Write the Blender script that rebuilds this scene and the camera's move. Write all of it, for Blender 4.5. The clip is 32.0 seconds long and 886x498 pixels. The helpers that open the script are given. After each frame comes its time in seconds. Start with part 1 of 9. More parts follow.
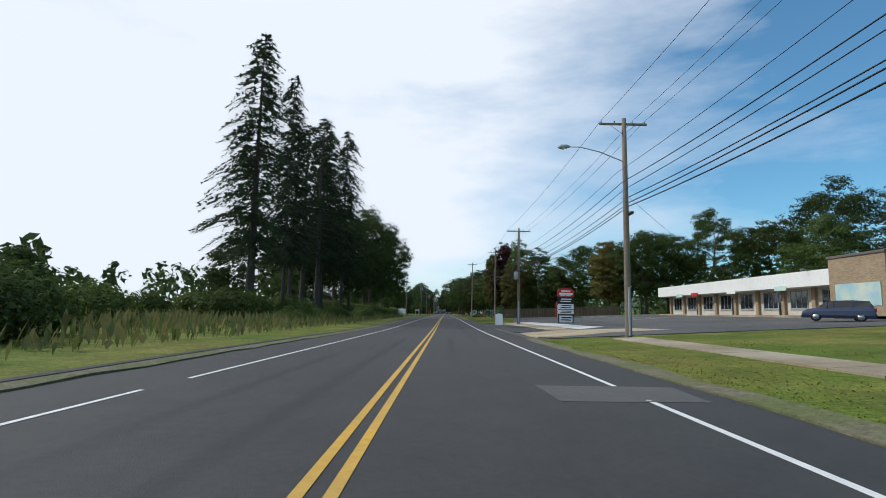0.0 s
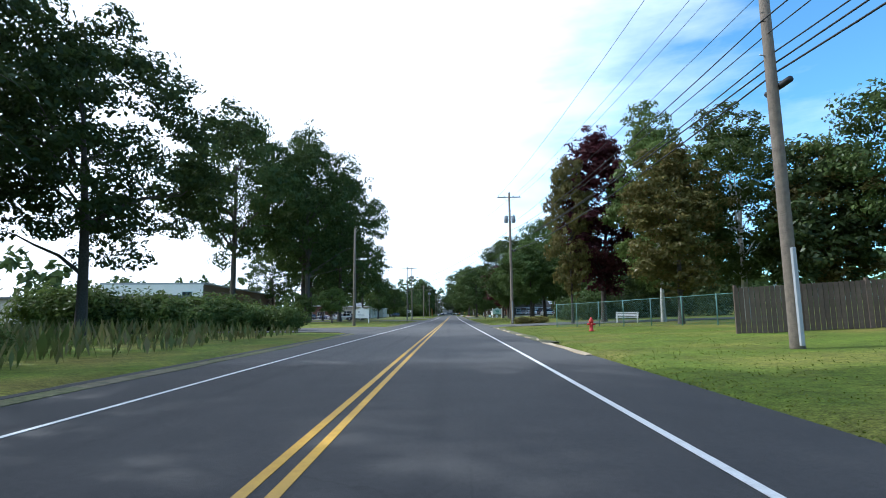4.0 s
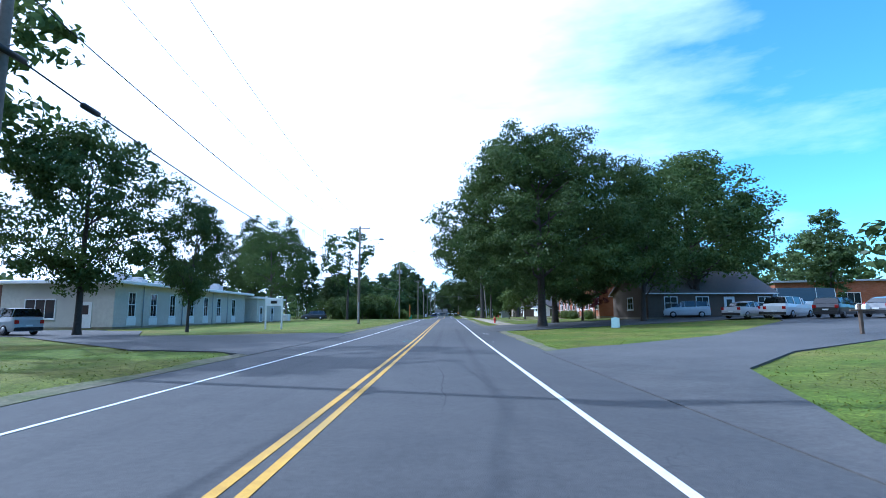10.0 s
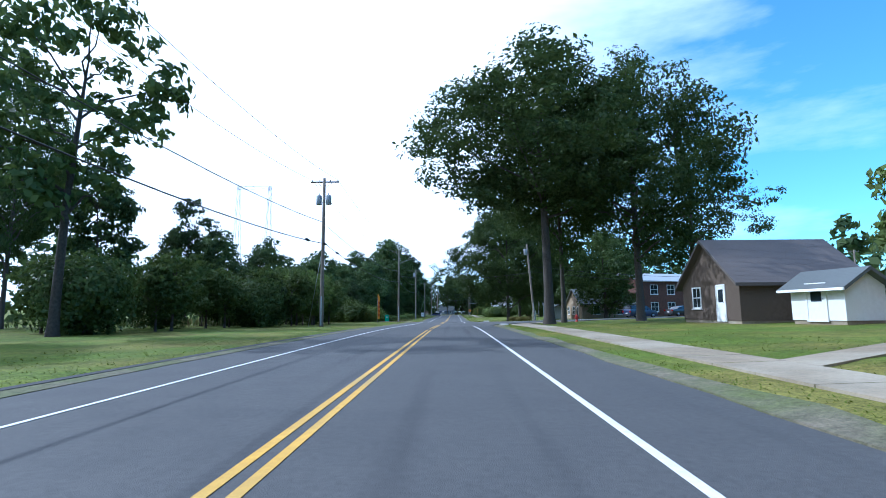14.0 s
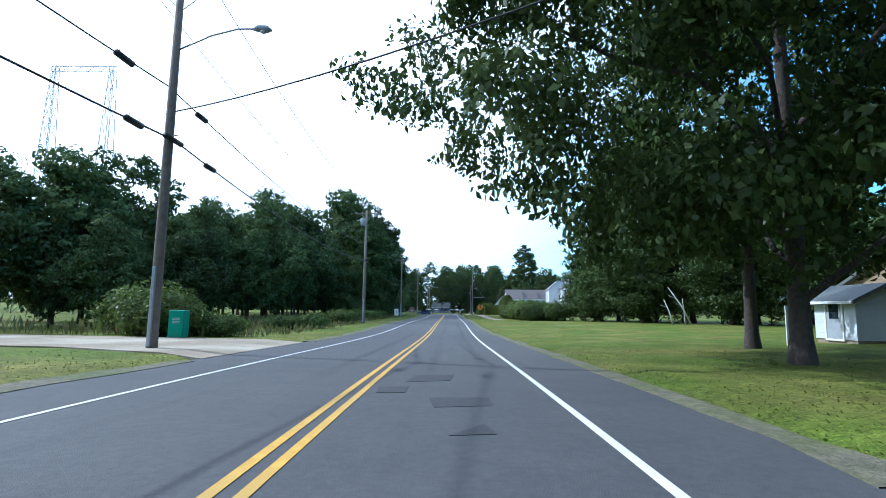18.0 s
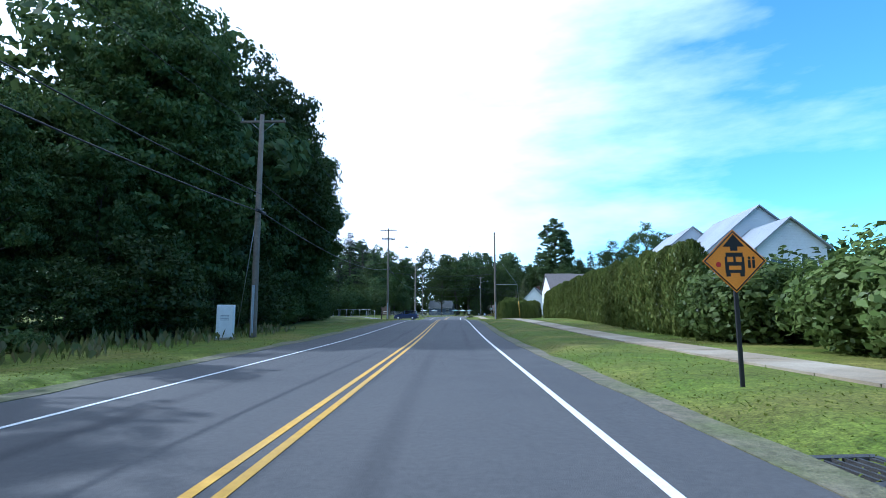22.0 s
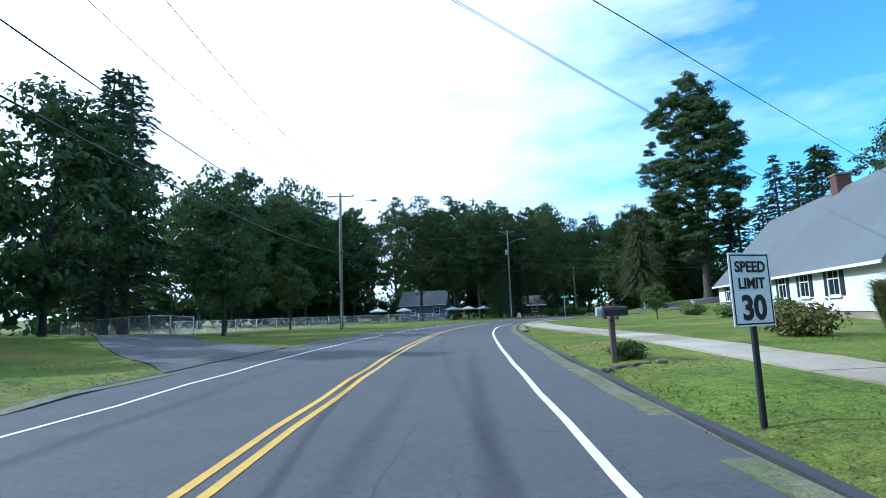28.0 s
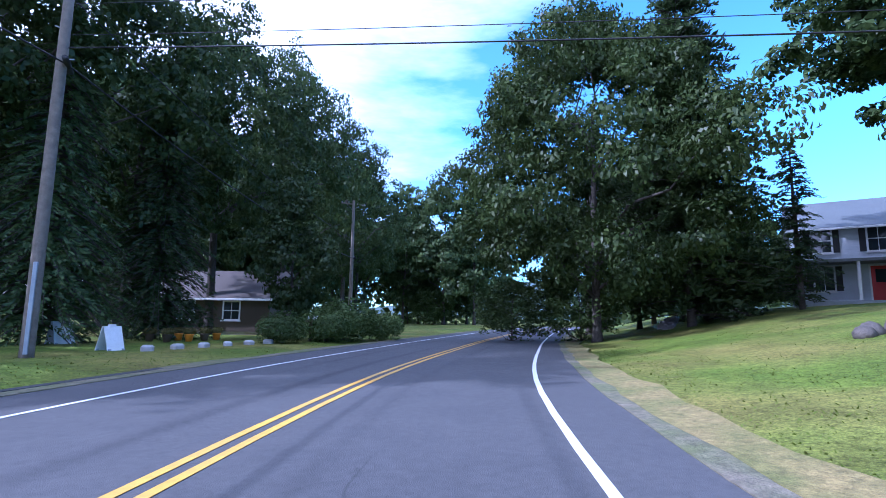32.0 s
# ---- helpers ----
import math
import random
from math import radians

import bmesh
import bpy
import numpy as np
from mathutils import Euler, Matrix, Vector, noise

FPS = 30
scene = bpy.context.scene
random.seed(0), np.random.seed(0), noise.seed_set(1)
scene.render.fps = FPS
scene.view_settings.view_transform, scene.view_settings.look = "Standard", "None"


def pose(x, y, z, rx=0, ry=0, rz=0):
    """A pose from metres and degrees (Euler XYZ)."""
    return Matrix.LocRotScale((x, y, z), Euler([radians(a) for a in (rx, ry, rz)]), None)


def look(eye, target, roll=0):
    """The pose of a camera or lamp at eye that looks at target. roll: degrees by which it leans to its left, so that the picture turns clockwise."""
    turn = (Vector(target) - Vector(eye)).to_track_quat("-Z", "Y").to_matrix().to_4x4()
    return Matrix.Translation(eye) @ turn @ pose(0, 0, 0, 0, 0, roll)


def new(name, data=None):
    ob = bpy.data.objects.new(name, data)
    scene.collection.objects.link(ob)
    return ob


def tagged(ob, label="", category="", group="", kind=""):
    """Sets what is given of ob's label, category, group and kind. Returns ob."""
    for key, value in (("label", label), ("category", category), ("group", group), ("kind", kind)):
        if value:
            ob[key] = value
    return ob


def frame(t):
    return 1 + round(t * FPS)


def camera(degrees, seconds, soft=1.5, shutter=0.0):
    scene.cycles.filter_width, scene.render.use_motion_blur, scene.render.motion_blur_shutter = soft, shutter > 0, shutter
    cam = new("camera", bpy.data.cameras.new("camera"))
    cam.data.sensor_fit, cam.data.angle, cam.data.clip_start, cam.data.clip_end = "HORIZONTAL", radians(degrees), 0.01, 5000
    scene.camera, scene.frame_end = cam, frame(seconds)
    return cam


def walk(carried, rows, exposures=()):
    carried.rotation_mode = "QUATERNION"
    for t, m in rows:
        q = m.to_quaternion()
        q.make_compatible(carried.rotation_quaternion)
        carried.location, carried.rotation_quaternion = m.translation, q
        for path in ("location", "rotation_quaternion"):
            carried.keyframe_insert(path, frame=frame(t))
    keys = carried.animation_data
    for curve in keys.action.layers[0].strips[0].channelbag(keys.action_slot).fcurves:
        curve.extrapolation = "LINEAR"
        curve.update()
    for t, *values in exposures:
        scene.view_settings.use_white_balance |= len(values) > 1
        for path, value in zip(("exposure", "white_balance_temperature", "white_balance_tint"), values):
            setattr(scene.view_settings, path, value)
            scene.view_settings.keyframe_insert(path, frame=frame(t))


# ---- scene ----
cam = camera(82.0, 32.0, soft=0.9)

PATH = [
    (0, (0.863, 0.003, 1.468), (0.8492, 1.9873, 1.7160), 1.24),
    (0.5, (0.933, 10.339, 1.449), (0.9226, 12.3233, 1.6988), 1.20),
    (1, (1.141, 20.562, 1.421), (1.1287, 22.5466, 1.6707), 0.70),
    (1.5, (1.236, 30.795, 1.377), (1.2126, 32.7790, 1.6252), 0.20),
    (2, (1.291, 40.958, 1.360), (1.2629, 42.9421, 1.6111), 0.24),
    (2.5, (1.314, 51.350, 1.370), (1.2638, 53.3327, 1.6287), -0.89),
    (4.5, (1.448, 93.710, 1.536), (1.4186, 95.6936, 1.7858), -0.53),
    (5, (1.638, 104.395, 1.538), (1.6003, 106.3796, 1.7857), -0.27),
    (5.5, (1.690, 115.288, 1.518), (1.6471, 117.2720, 1.7657), -0.45),
    (6, (1.581, 125.905, 1.486), (1.5336, 127.8886, 1.7407), 0.16),
    (6.5, (1.468, 136.747, 1.463), (1.4217, 138.7299, 1.7175), -0.93),
    (7, (1.375, 147.663, 1.444), (1.3328, 149.6467, 1.6952), -0.03),
    (7.5, (1.439, 158.565, 1.423), (1.4023, 160.5488, 1.6771), -0.49),
    (8, (1.411, 169.452, 1.391), (1.3772, 171.4349, 1.6478), -0.34),
    (8.5, (1.309, 180.426, 1.338), (1.2840, 182.4091, 1.5943), -0.06),
    (9, (1.460, 191.176, 1.327), (1.4378, 193.1589, 1.5873), -0.11),
    (9.5, (1.545, 201.825, 1.334), (1.5252, 203.8066, 1.6041), 0.33),
    (10, (1.600, 212.384, 1.352), (1.5834, 214.3675, 1.6072), -0.28),
    (10.5, (1.783, 222.691, 1.323), (1.7678, 224.6747, 1.5747), -0.71),
    (11, (1.735, 232.446, 1.288), (1.7153, 234.4309, 1.5347), -0.68),
    (11.5, (1.813, 242.011, 1.316), (1.7843, 243.9950, 1.5690), -0.33),
    (12, (1.741, 251.605, 1.363), (1.7054, 253.5884, 1.6185), -0.27),
    (12.5, (1.651, 261.253, 1.419), (1.6078, 263.2363, 1.6721), -0.55),
    (13, (1.698, 270.673, 1.448), (1.6495, 272.6558, 1.7042), -0.59),
    (13.5, (1.676, 279.970, 1.454), (1.6341, 281.9543, 1.7020), -0.74),
    (15.5, (1.413, 316.601, 1.626), (1.3677, 318.5848, 1.8755), 1.19),
    (16, (1.379, 325.595, 1.627), (1.3323, 327.5793, 1.8711), 0.90),
    (16.5, (1.209, 334.403, 1.556), (1.1742, 336.3878, 1.8018), 0.58),
    (17, (1.253, 343.088, 1.478), (1.2268, 345.0730, 1.7245), 1.18),
    (17.5, (1.407, 352.055, 1.409), (1.3823, 354.0405, 1.6496), 1.20),
    (18, (1.495, 360.994, 1.316), (1.4644, 362.9794, 1.5574), 0.85),
    (18.5, (1.557, 370.141, 1.192), (1.5193, 372.1270, 1.4229), 1.43),
    (19, (1.579, 379.336, 1.063), (1.5394, 381.3206, 1.3040), 0.60),
    (19.5, (1.573, 388.434, 0.974), (1.5275, 390.4212, 1.1964), -1.35),
    (20, (1.550, 397.708, 0.920), (1.5059, 399.6910, 1.1801), -0.08),
    (20.5, (1.695, 407.310, 1.012), (1.6370, 409.2926, 1.2663), 0.32),
    (21, (1.712, 417.173, 1.095), (1.6680, 419.1553, 1.3580), -0.98),
    (21.5, (1.674, 427.184, 1.186), (1.6232, 429.1673, 1.4367), 0.32),
    (22, (1.758, 437.113, 1.182), (1.7185, 439.0968, 1.4300), -0.18),
    (22.5, (1.873, 447.220, 1.143), (1.8277, 449.2049, 1.3837), 1.00),
    (23, (1.908, 457.429, 1.135), (1.8691, 459.4117, 1.3967), -0.41),
    (23.5, (1.939, 467.595, 1.224), (1.9066, 469.5769, 1.4915), 0.28),
    (24, (1.922, 477.658, 1.358), (1.8930, 479.6374, 1.6414), -0.76),
    (24.5, (1.947, 487.498, 1.494), (1.9119, 489.4788, 1.7701), -0.74),
    (25, (1.849, 496.743, 1.549), (1.8114, 498.7251, 1.8163), -0.19),
    (25.5, (1.729, 506.183, 1.432), (1.6970, 508.1641, 1.7081), -0.08),
    (27.5, (1.875, 544.228, 0.935), (1.8375, 546.2087, 1.2062), -1.95),
    (28, (2.168, 553.850, 1.105), (2.1478, 555.8333, 1.3584), -2.08),
    (28.5, (2.597, 563.623, 1.191), (2.6001, 565.6079, 1.4360), -2.21),
    (29, (2.928, 573.287, 1.204), (2.9707, 575.2722, 1.4469), -0.81),
    (29.5, (3.651, 582.953, 1.180), (3.8020, 584.9322, 1.4291), -0.51),
    (30, (4.914, 592.341, 1.138), (5.2121, 594.3018, 1.3942), 0.10),
    (30.5, (6.457, 600.912, 1.128), (6.9333, 602.8370, 1.3867), -0.62),
    (31, (8.763, 609.476, 1.141), (9.3956, 611.3543, 1.4111), 0.02),
    (31.5, (12.073, 617.416, 1.165), (12.8705, 619.2325, 1.4216), 0.30),
    (32, (15.888, 625.220, 1.195), (16.8321, 626.9623, 1.4661), 0.65),
]
EXPOSURES = [(0, -0.95, 5900, 8), (1.0, -0.8, 5900, 9), (2.0, -0.5, 6000, 10), (5, -0.05, 5050, 9), (6, -0.35, 5000, 10), (7, -0.25, 5000, 18), (8, -0.15, 4350, 24), (9, 0.0, 4300, 25), (10, 0.0, 4550, 12), (12, -0.05, 4500, 9), (16, -0.2, 4900, 11),
             (18, -0.05, 4850, 8), (20, 0.08, 4900, 10), (21, 0.05, 4800, 8), (22, -0.05, 4750, 10), (23, -0.5, 5700, 19), (24, -0.15, 5300, 19), (25, -0.05, 4900, 8), (28, -0.1, 4700, 6), (30, 0.05, 4700, 9), (31, 0.25, 4900, 15), (32, 0.5, 4500, 32)]
walk(cam, [(t, look(eye, target, roll)) for t, eye, target, roll in PATH], EXPOSURES)

# ---------------------------------------------------------------- light
SUN_FROM = Vector((-0.955, 0.297, 0.0)).normalized()      # towards the sun, in plan
SUN_EL = radians(38)
sun_dir = Vector((SUN_FROM.x * math.cos(SUN_EL), SUN_FROM.y * math.cos(SUN_EL), math.sin(SUN_EL)))
sun = new("sun", bpy.data.lights.new("sun", "SUN"))
sun.data.energy, sun.data.angle, sun.data.color = 4.8, radians(0.55), (1.0, 0.94, 0.84)
sun.rotation_euler = sun_dir.to_track_quat("Z", "Y").to_euler()

world = bpy.data.worlds.new("sky")
scene.world = world
world.use_nodes = True
wn, wl = world.node_tree.nodes, world.node_tree.links
wn.clear()
w_out, w_bg = wn.new("ShaderNodeOutputWorld"), wn.new("ShaderNodeBackground")
sky = wn.new("ShaderNodeTexSky")
sky.sky_type, sky.sun_disc = "NISHITA", False
sky.sun_elevation, sky.sun_rotation = SUN_EL, math.atan2(SUN_FROM.x, SUN_FROM.y)
sky.air_density, sky.dust_density, sky.ozone_density = 1.0, 0.6, 2.5
w_co, w_map = wn.new("ShaderNodeTexCoord"), wn.new("ShaderNodeMapping")
w_map.inputs["Scale"].default_value = (1.0, 1.0, 3.4)
w_noise = wn.new("ShaderNodeTexNoise")
w_noise.inputs["Scale"].default_value, w_noise.inputs["Detail"].default_value = 1.7, 7.0
w_noise.inputs["Roughness"].default_value = 0.56
w_dot = wn.new("ShaderNodeVectorMath")
w_dot.operation = "DOT_PRODUCT"
w_dot.inputs[1].default_value = sun_dir
w_near = wn.new("ShaderNodeMapRange")                   # thin bright cloud thickens towards the sun
w_near.inputs["From Min"].default_value, w_near.inputs["From Max"].default_value = -0.03, 0.52
w_near.inputs["To Min"].default_value, w_near.inputs["To Max"].default_value = -0.17, 0.36
w_add = wn.new("ShaderNodeMath")
w_add.operation = "ADD"
w_ramp = wn.new("ShaderNodeValToRGB")
w_ramp.color_ramp.elements[0].position, w_ramp.color_ramp.elements[1].position = 0.40, 0.80
w_mix = wn.new("ShaderNodeMixRGB")
w_mix.inputs[2].default_value = (17.5, 17.6, 17.8, 1)
wl.new(w_co.outputs["Generated"], w_map.inputs["Vector"])
wl.new(w_map.outputs[0], w_noise.inputs["Vector"])
wl.new(w_co.outputs["Generated"], w_dot.inputs[0])
wl.new(w_dot.outputs["Value"], w_near.inputs["Value"])
wl.new(w_noise.outputs["Fac"], w_add.inputs[0])
wl.new(w_near.outputs[0], w_add.inputs[1])
wl.new(w_add.outputs[0], w_ramp.inputs[0])
wl.new(w_ramp.outputs[0], w_mix.inputs[0])
w_tint = wn.new("ShaderNodeMixRGB")                      # a clear, slightly green-blue summer sky
w_tint.blend_type, w_tint.inputs[0].default_value = "MULTIPLY", 1.0
w_tint.inputs[2].default_value = (2.0, 2.8, 2.75, 1)
wl.new(sky.outputs[0], w_tint.inputs[1])
wl.new(w_tint.outputs[0], w_mix.inputs[1])
wl.new(w_mix.outputs[0], w_bg.inputs["Color"])
w_bg.inputs["Strength"].default_value = 0.1
wl.new(w_bg.outputs[0], w_out.inputs[0])

# ---------------------------------------------------------------- materials


def mat(name, c1, c2=None, scale=3.0, rough=0.8, bump=0.15, fine=60.0, c3=None, big=0.25, metal=0.0, spec=0.4, by_object=0.0):
    """A surface with a grain and a broad variation, in metres of the object's own space."""
    m = bpy.data.materials.new(name)
    m.use_nodes = True
    n, l = m.node_tree.nodes, m.node_tree.links
    b = n["Principled BSDF"]
    b.inputs["Roughness"].default_value, b.inputs["Metallic"].default_value = rough, metal
    b.inputs["Specular IOR Level"].default_value = spec
    c2 = c2 or tuple(v * 0.75 for v in c1)
    c3 = c3 or tuple(0.5 * (u + v) * 0.85 for u, v in zip(c1, c2))
    co = n.new("ShaderNodeTexCoord")
    def noise_node(s, d):
        t = n.new("ShaderNodeTexNoise")
        t.inputs["Scale"].default_value, t.inputs["Detail"].default_value = s, d
        l.new(co.outputs["Object"], t.inputs["Vector"])
        return t
    n1, n2, n3 = noise_node(scale, 5), noise_node(big, 3), noise_node(fine, 3)
    def ramp(src, lo, hi):
        r = n.new("ShaderNodeMapRange")
        r.inputs["From Min"].default_value, r.inputs["From Max"].default_value = lo, hi
        l.new(src, r.inputs["Value"])
        return r.outputs[0]
    m1, m2, m3 = (n.new("ShaderNodeMixRGB") for _ in range(3))
    m1.inputs[1].default_value, m1.inputs[2].default_value = (*c1, 1), (*c2, 1)
    l.new(ramp(n1.outputs["Fac"], 0.33, 0.67), m1.inputs[0])
    m2.inputs[2].default_value = (*c3, 1)
    l.new(ramp(n2.outputs["Fac"], 0.42, 0.68), m2.inputs[0])
    l.new(m1.outputs[0], m2.inputs[1])
    m3.blend_type, m3.inputs[0].default_value = "MULTIPLY", 1.0
    l.new(m2.outputs[0], m3.inputs[1])
    g = n.new("ShaderNodeMapRange")
    g.inputs["To Min"].default_value, g.inputs["To Max"].default_value = 0.82, 1.16
    l.new(n3.outputs["Fac"], g.inputs["Value"])
    tone = g.outputs[0]
    if by_object:
        info, r, k = n.new("ShaderNodeObjectInfo"), n.new("ShaderNodeMapRange"), n.new("ShaderNodeMath")
        r.inputs["To Min"].default_value, r.inputs["To Max"].default_value = 1 - by_object, 1 + by_object
        k.operation = "MULTIPLY"
        l.new(info.outputs["Random"], r.inputs["Value"])
        l.new(tone, k.inputs[0])
        l.new(r.outputs[0], k.inputs[1])
        tone = k.outputs[0]
    l.new(tone, m3.inputs[2])
    l.new(m3.outputs[0], b.inputs["Base Color"])
    if bump:
        bp = n.new("ShaderNodeBump")
        bp.inputs["Strength"].default_value, bp.inputs["Distance"].default_value = bump, 0.05
        l.new(n3.outputs["Fac"], bp.inputs["Height"])
        l.new(bp.outputs[0], b.inputs["Normal"])
    m["out"] = "ok"
    return m


def leaf_mat(name, c1, c2, glow=0.35, spread=0.35):
    """Leaves: diffuse with light coming through, each leaf and each plant a little different."""
    m = bpy.data.materials.new(name)
    m.use_nodes = True
    n, l = m.node_tree.nodes, m.node_tree.links
    n.clear()
    out, mixs = n.new("ShaderNodeOutputMaterial"), n.new("ShaderNodeMixShader")
    dif, tra, gls, mg = n.new("ShaderNodeBsdfDiffuse"), n.new("ShaderNodeBsdfTranslucent"), n.new("ShaderNodeBsdfGlossy"), n.new("ShaderNodeMixShader")
    geo, info = n.new("ShaderNodeNewGeometry"), n.new("ShaderNodeObjectInfo")
    mx, hs = n.new("ShaderNodeMixRGB"), n.new("ShaderNodeHueSaturation")
    mx.inputs[1].default_value, mx.inputs[2].default_value = (*c1, 1), (*c2, 1)
    l.new(geo.outputs["Random Per Island"], mx.inputs[0])
    r = n.new("ShaderNodeMapRange")
    r.inputs["To Min"].default_value, r.inputs["To Max"].default_value = 1 - spread, 1 + spread
    l.new(info.outputs["Random"], r.inputs["Value"])
    l.new(r.outputs[0], hs.inputs["Value"])
    l.new(mx.outputs[0], hs.inputs["Color"])
    for s in (dif, tra):
        l.new(hs.outputs[0], s.inputs["Color"])
    gls.inputs["Roughness"].default_value = 0.4
    gls.inputs["Color"].default_value = (0.5, 0.5, 0.5, 1)
    mixs.inputs[0].default_value = glow
    mg.inputs[0].default_value = 0.025
    l.new(dif.outputs[0], mixs.inputs[1])
    l.new(tra.outputs[0], mixs.inputs[2])
    l.new(mixs.outputs[0], mg.inputs[1])
    l.new(gls.outputs[0], mg.inputs[2])
    l.new(mg.outputs[0], out.inputs[0])
    return m


def brick_mat(name, c1, c2, mortar, size=0.21, rows=0.075):
    m = mat(name, c1, c2, 2.0, 0.85, 0.0)
    n, l = m.node_tree.nodes, m.node_tree.links
    b = n["Principled BSDF"]
    base = b.inputs["Base Color"].links[0].from_socket
    t, co, mp, mx, bp = (n.new(k) for k in ("ShaderNodeTexBrick", "ShaderNodeTexCoord", "ShaderNodeMapping", "ShaderNodeMixRGB", "ShaderNodeBump"))
    t.inputs["Color1"].default_value, t.inputs["Color2"].default_value = (1, 1, 1, 1), (0.68, 0.66, 0.62, 1)
    t.inputs["Mortar"].default_value = (*[v / max(c1[0], 0.01) for v in mortar], 1)
    t.inputs["Scale"].default_value, t.inputs["Mortar Size"].default_value = 1.0, 0.010
    t.inputs["Brick Width"].default_value, t.inputs["Row Height"].default_value = size, rows
    l.new(co.outputs["UV"], t.inputs["Vector"])
    mx.blend_type, mx.inputs[0].default_value = "MULTIPLY", 1.0
    l.new(base, mx.inputs[1])
    l.new(t.outputs["Color"], mx.inputs[2])
    l.new(mx.outputs[0], b.inputs["Base Color"])
    bp.invert = True
    bp.inputs["Strength"].default_value, bp.inputs["Distance"].default_value = 0.5, 0.01
    l.new(t.outputs["Fac"], bp.inputs["Height"])
    l.new(bp.outputs[0], b.inputs["Normal"])
    return m


def lap_mat(name, c1, step=0.16, axis=2):
    """Lapped siding or shingle courses: relief and a shadow line at every step."""
    m = mat(name, c1, tuple(v * 0.93 for v in c1), 4.0, 0.6, 0.0)
    n, l = m.node_tree.nodes, m.node_tree.links
    b = n["Principled BSDF"]
    co, sp, md, bp = n.new("ShaderNodeTexCoord"), n.new("ShaderNodeSeparateXYZ"), n.new("ShaderNodeMath"), n.new("ShaderNodeBump")
    md.operation = "PINGPONG" if axis == 3 else "MODULO"
    md.inputs[1].default_value = step
    l.new(co.outputs["UV"], sp.inputs[0])
    l.new(sp.outputs[1], md.inputs[0])
    bp.invert = True
    bp.inputs["Strength"].default_value, bp.inputs["Distance"].default_value = 0.9, 0.12
    l.new(md.outputs[0], bp.inputs["Height"])
    l.new(bp.outputs[0], b.inputs["Normal"])
    return m


def glass_mat(name, tint=(0.03, 0.04, 0.05)):
    m = mat(name, tint, tuple(v * 0.6 for v in tint), 1.0, 0.05, 0.0, spec=0.8)
    return m


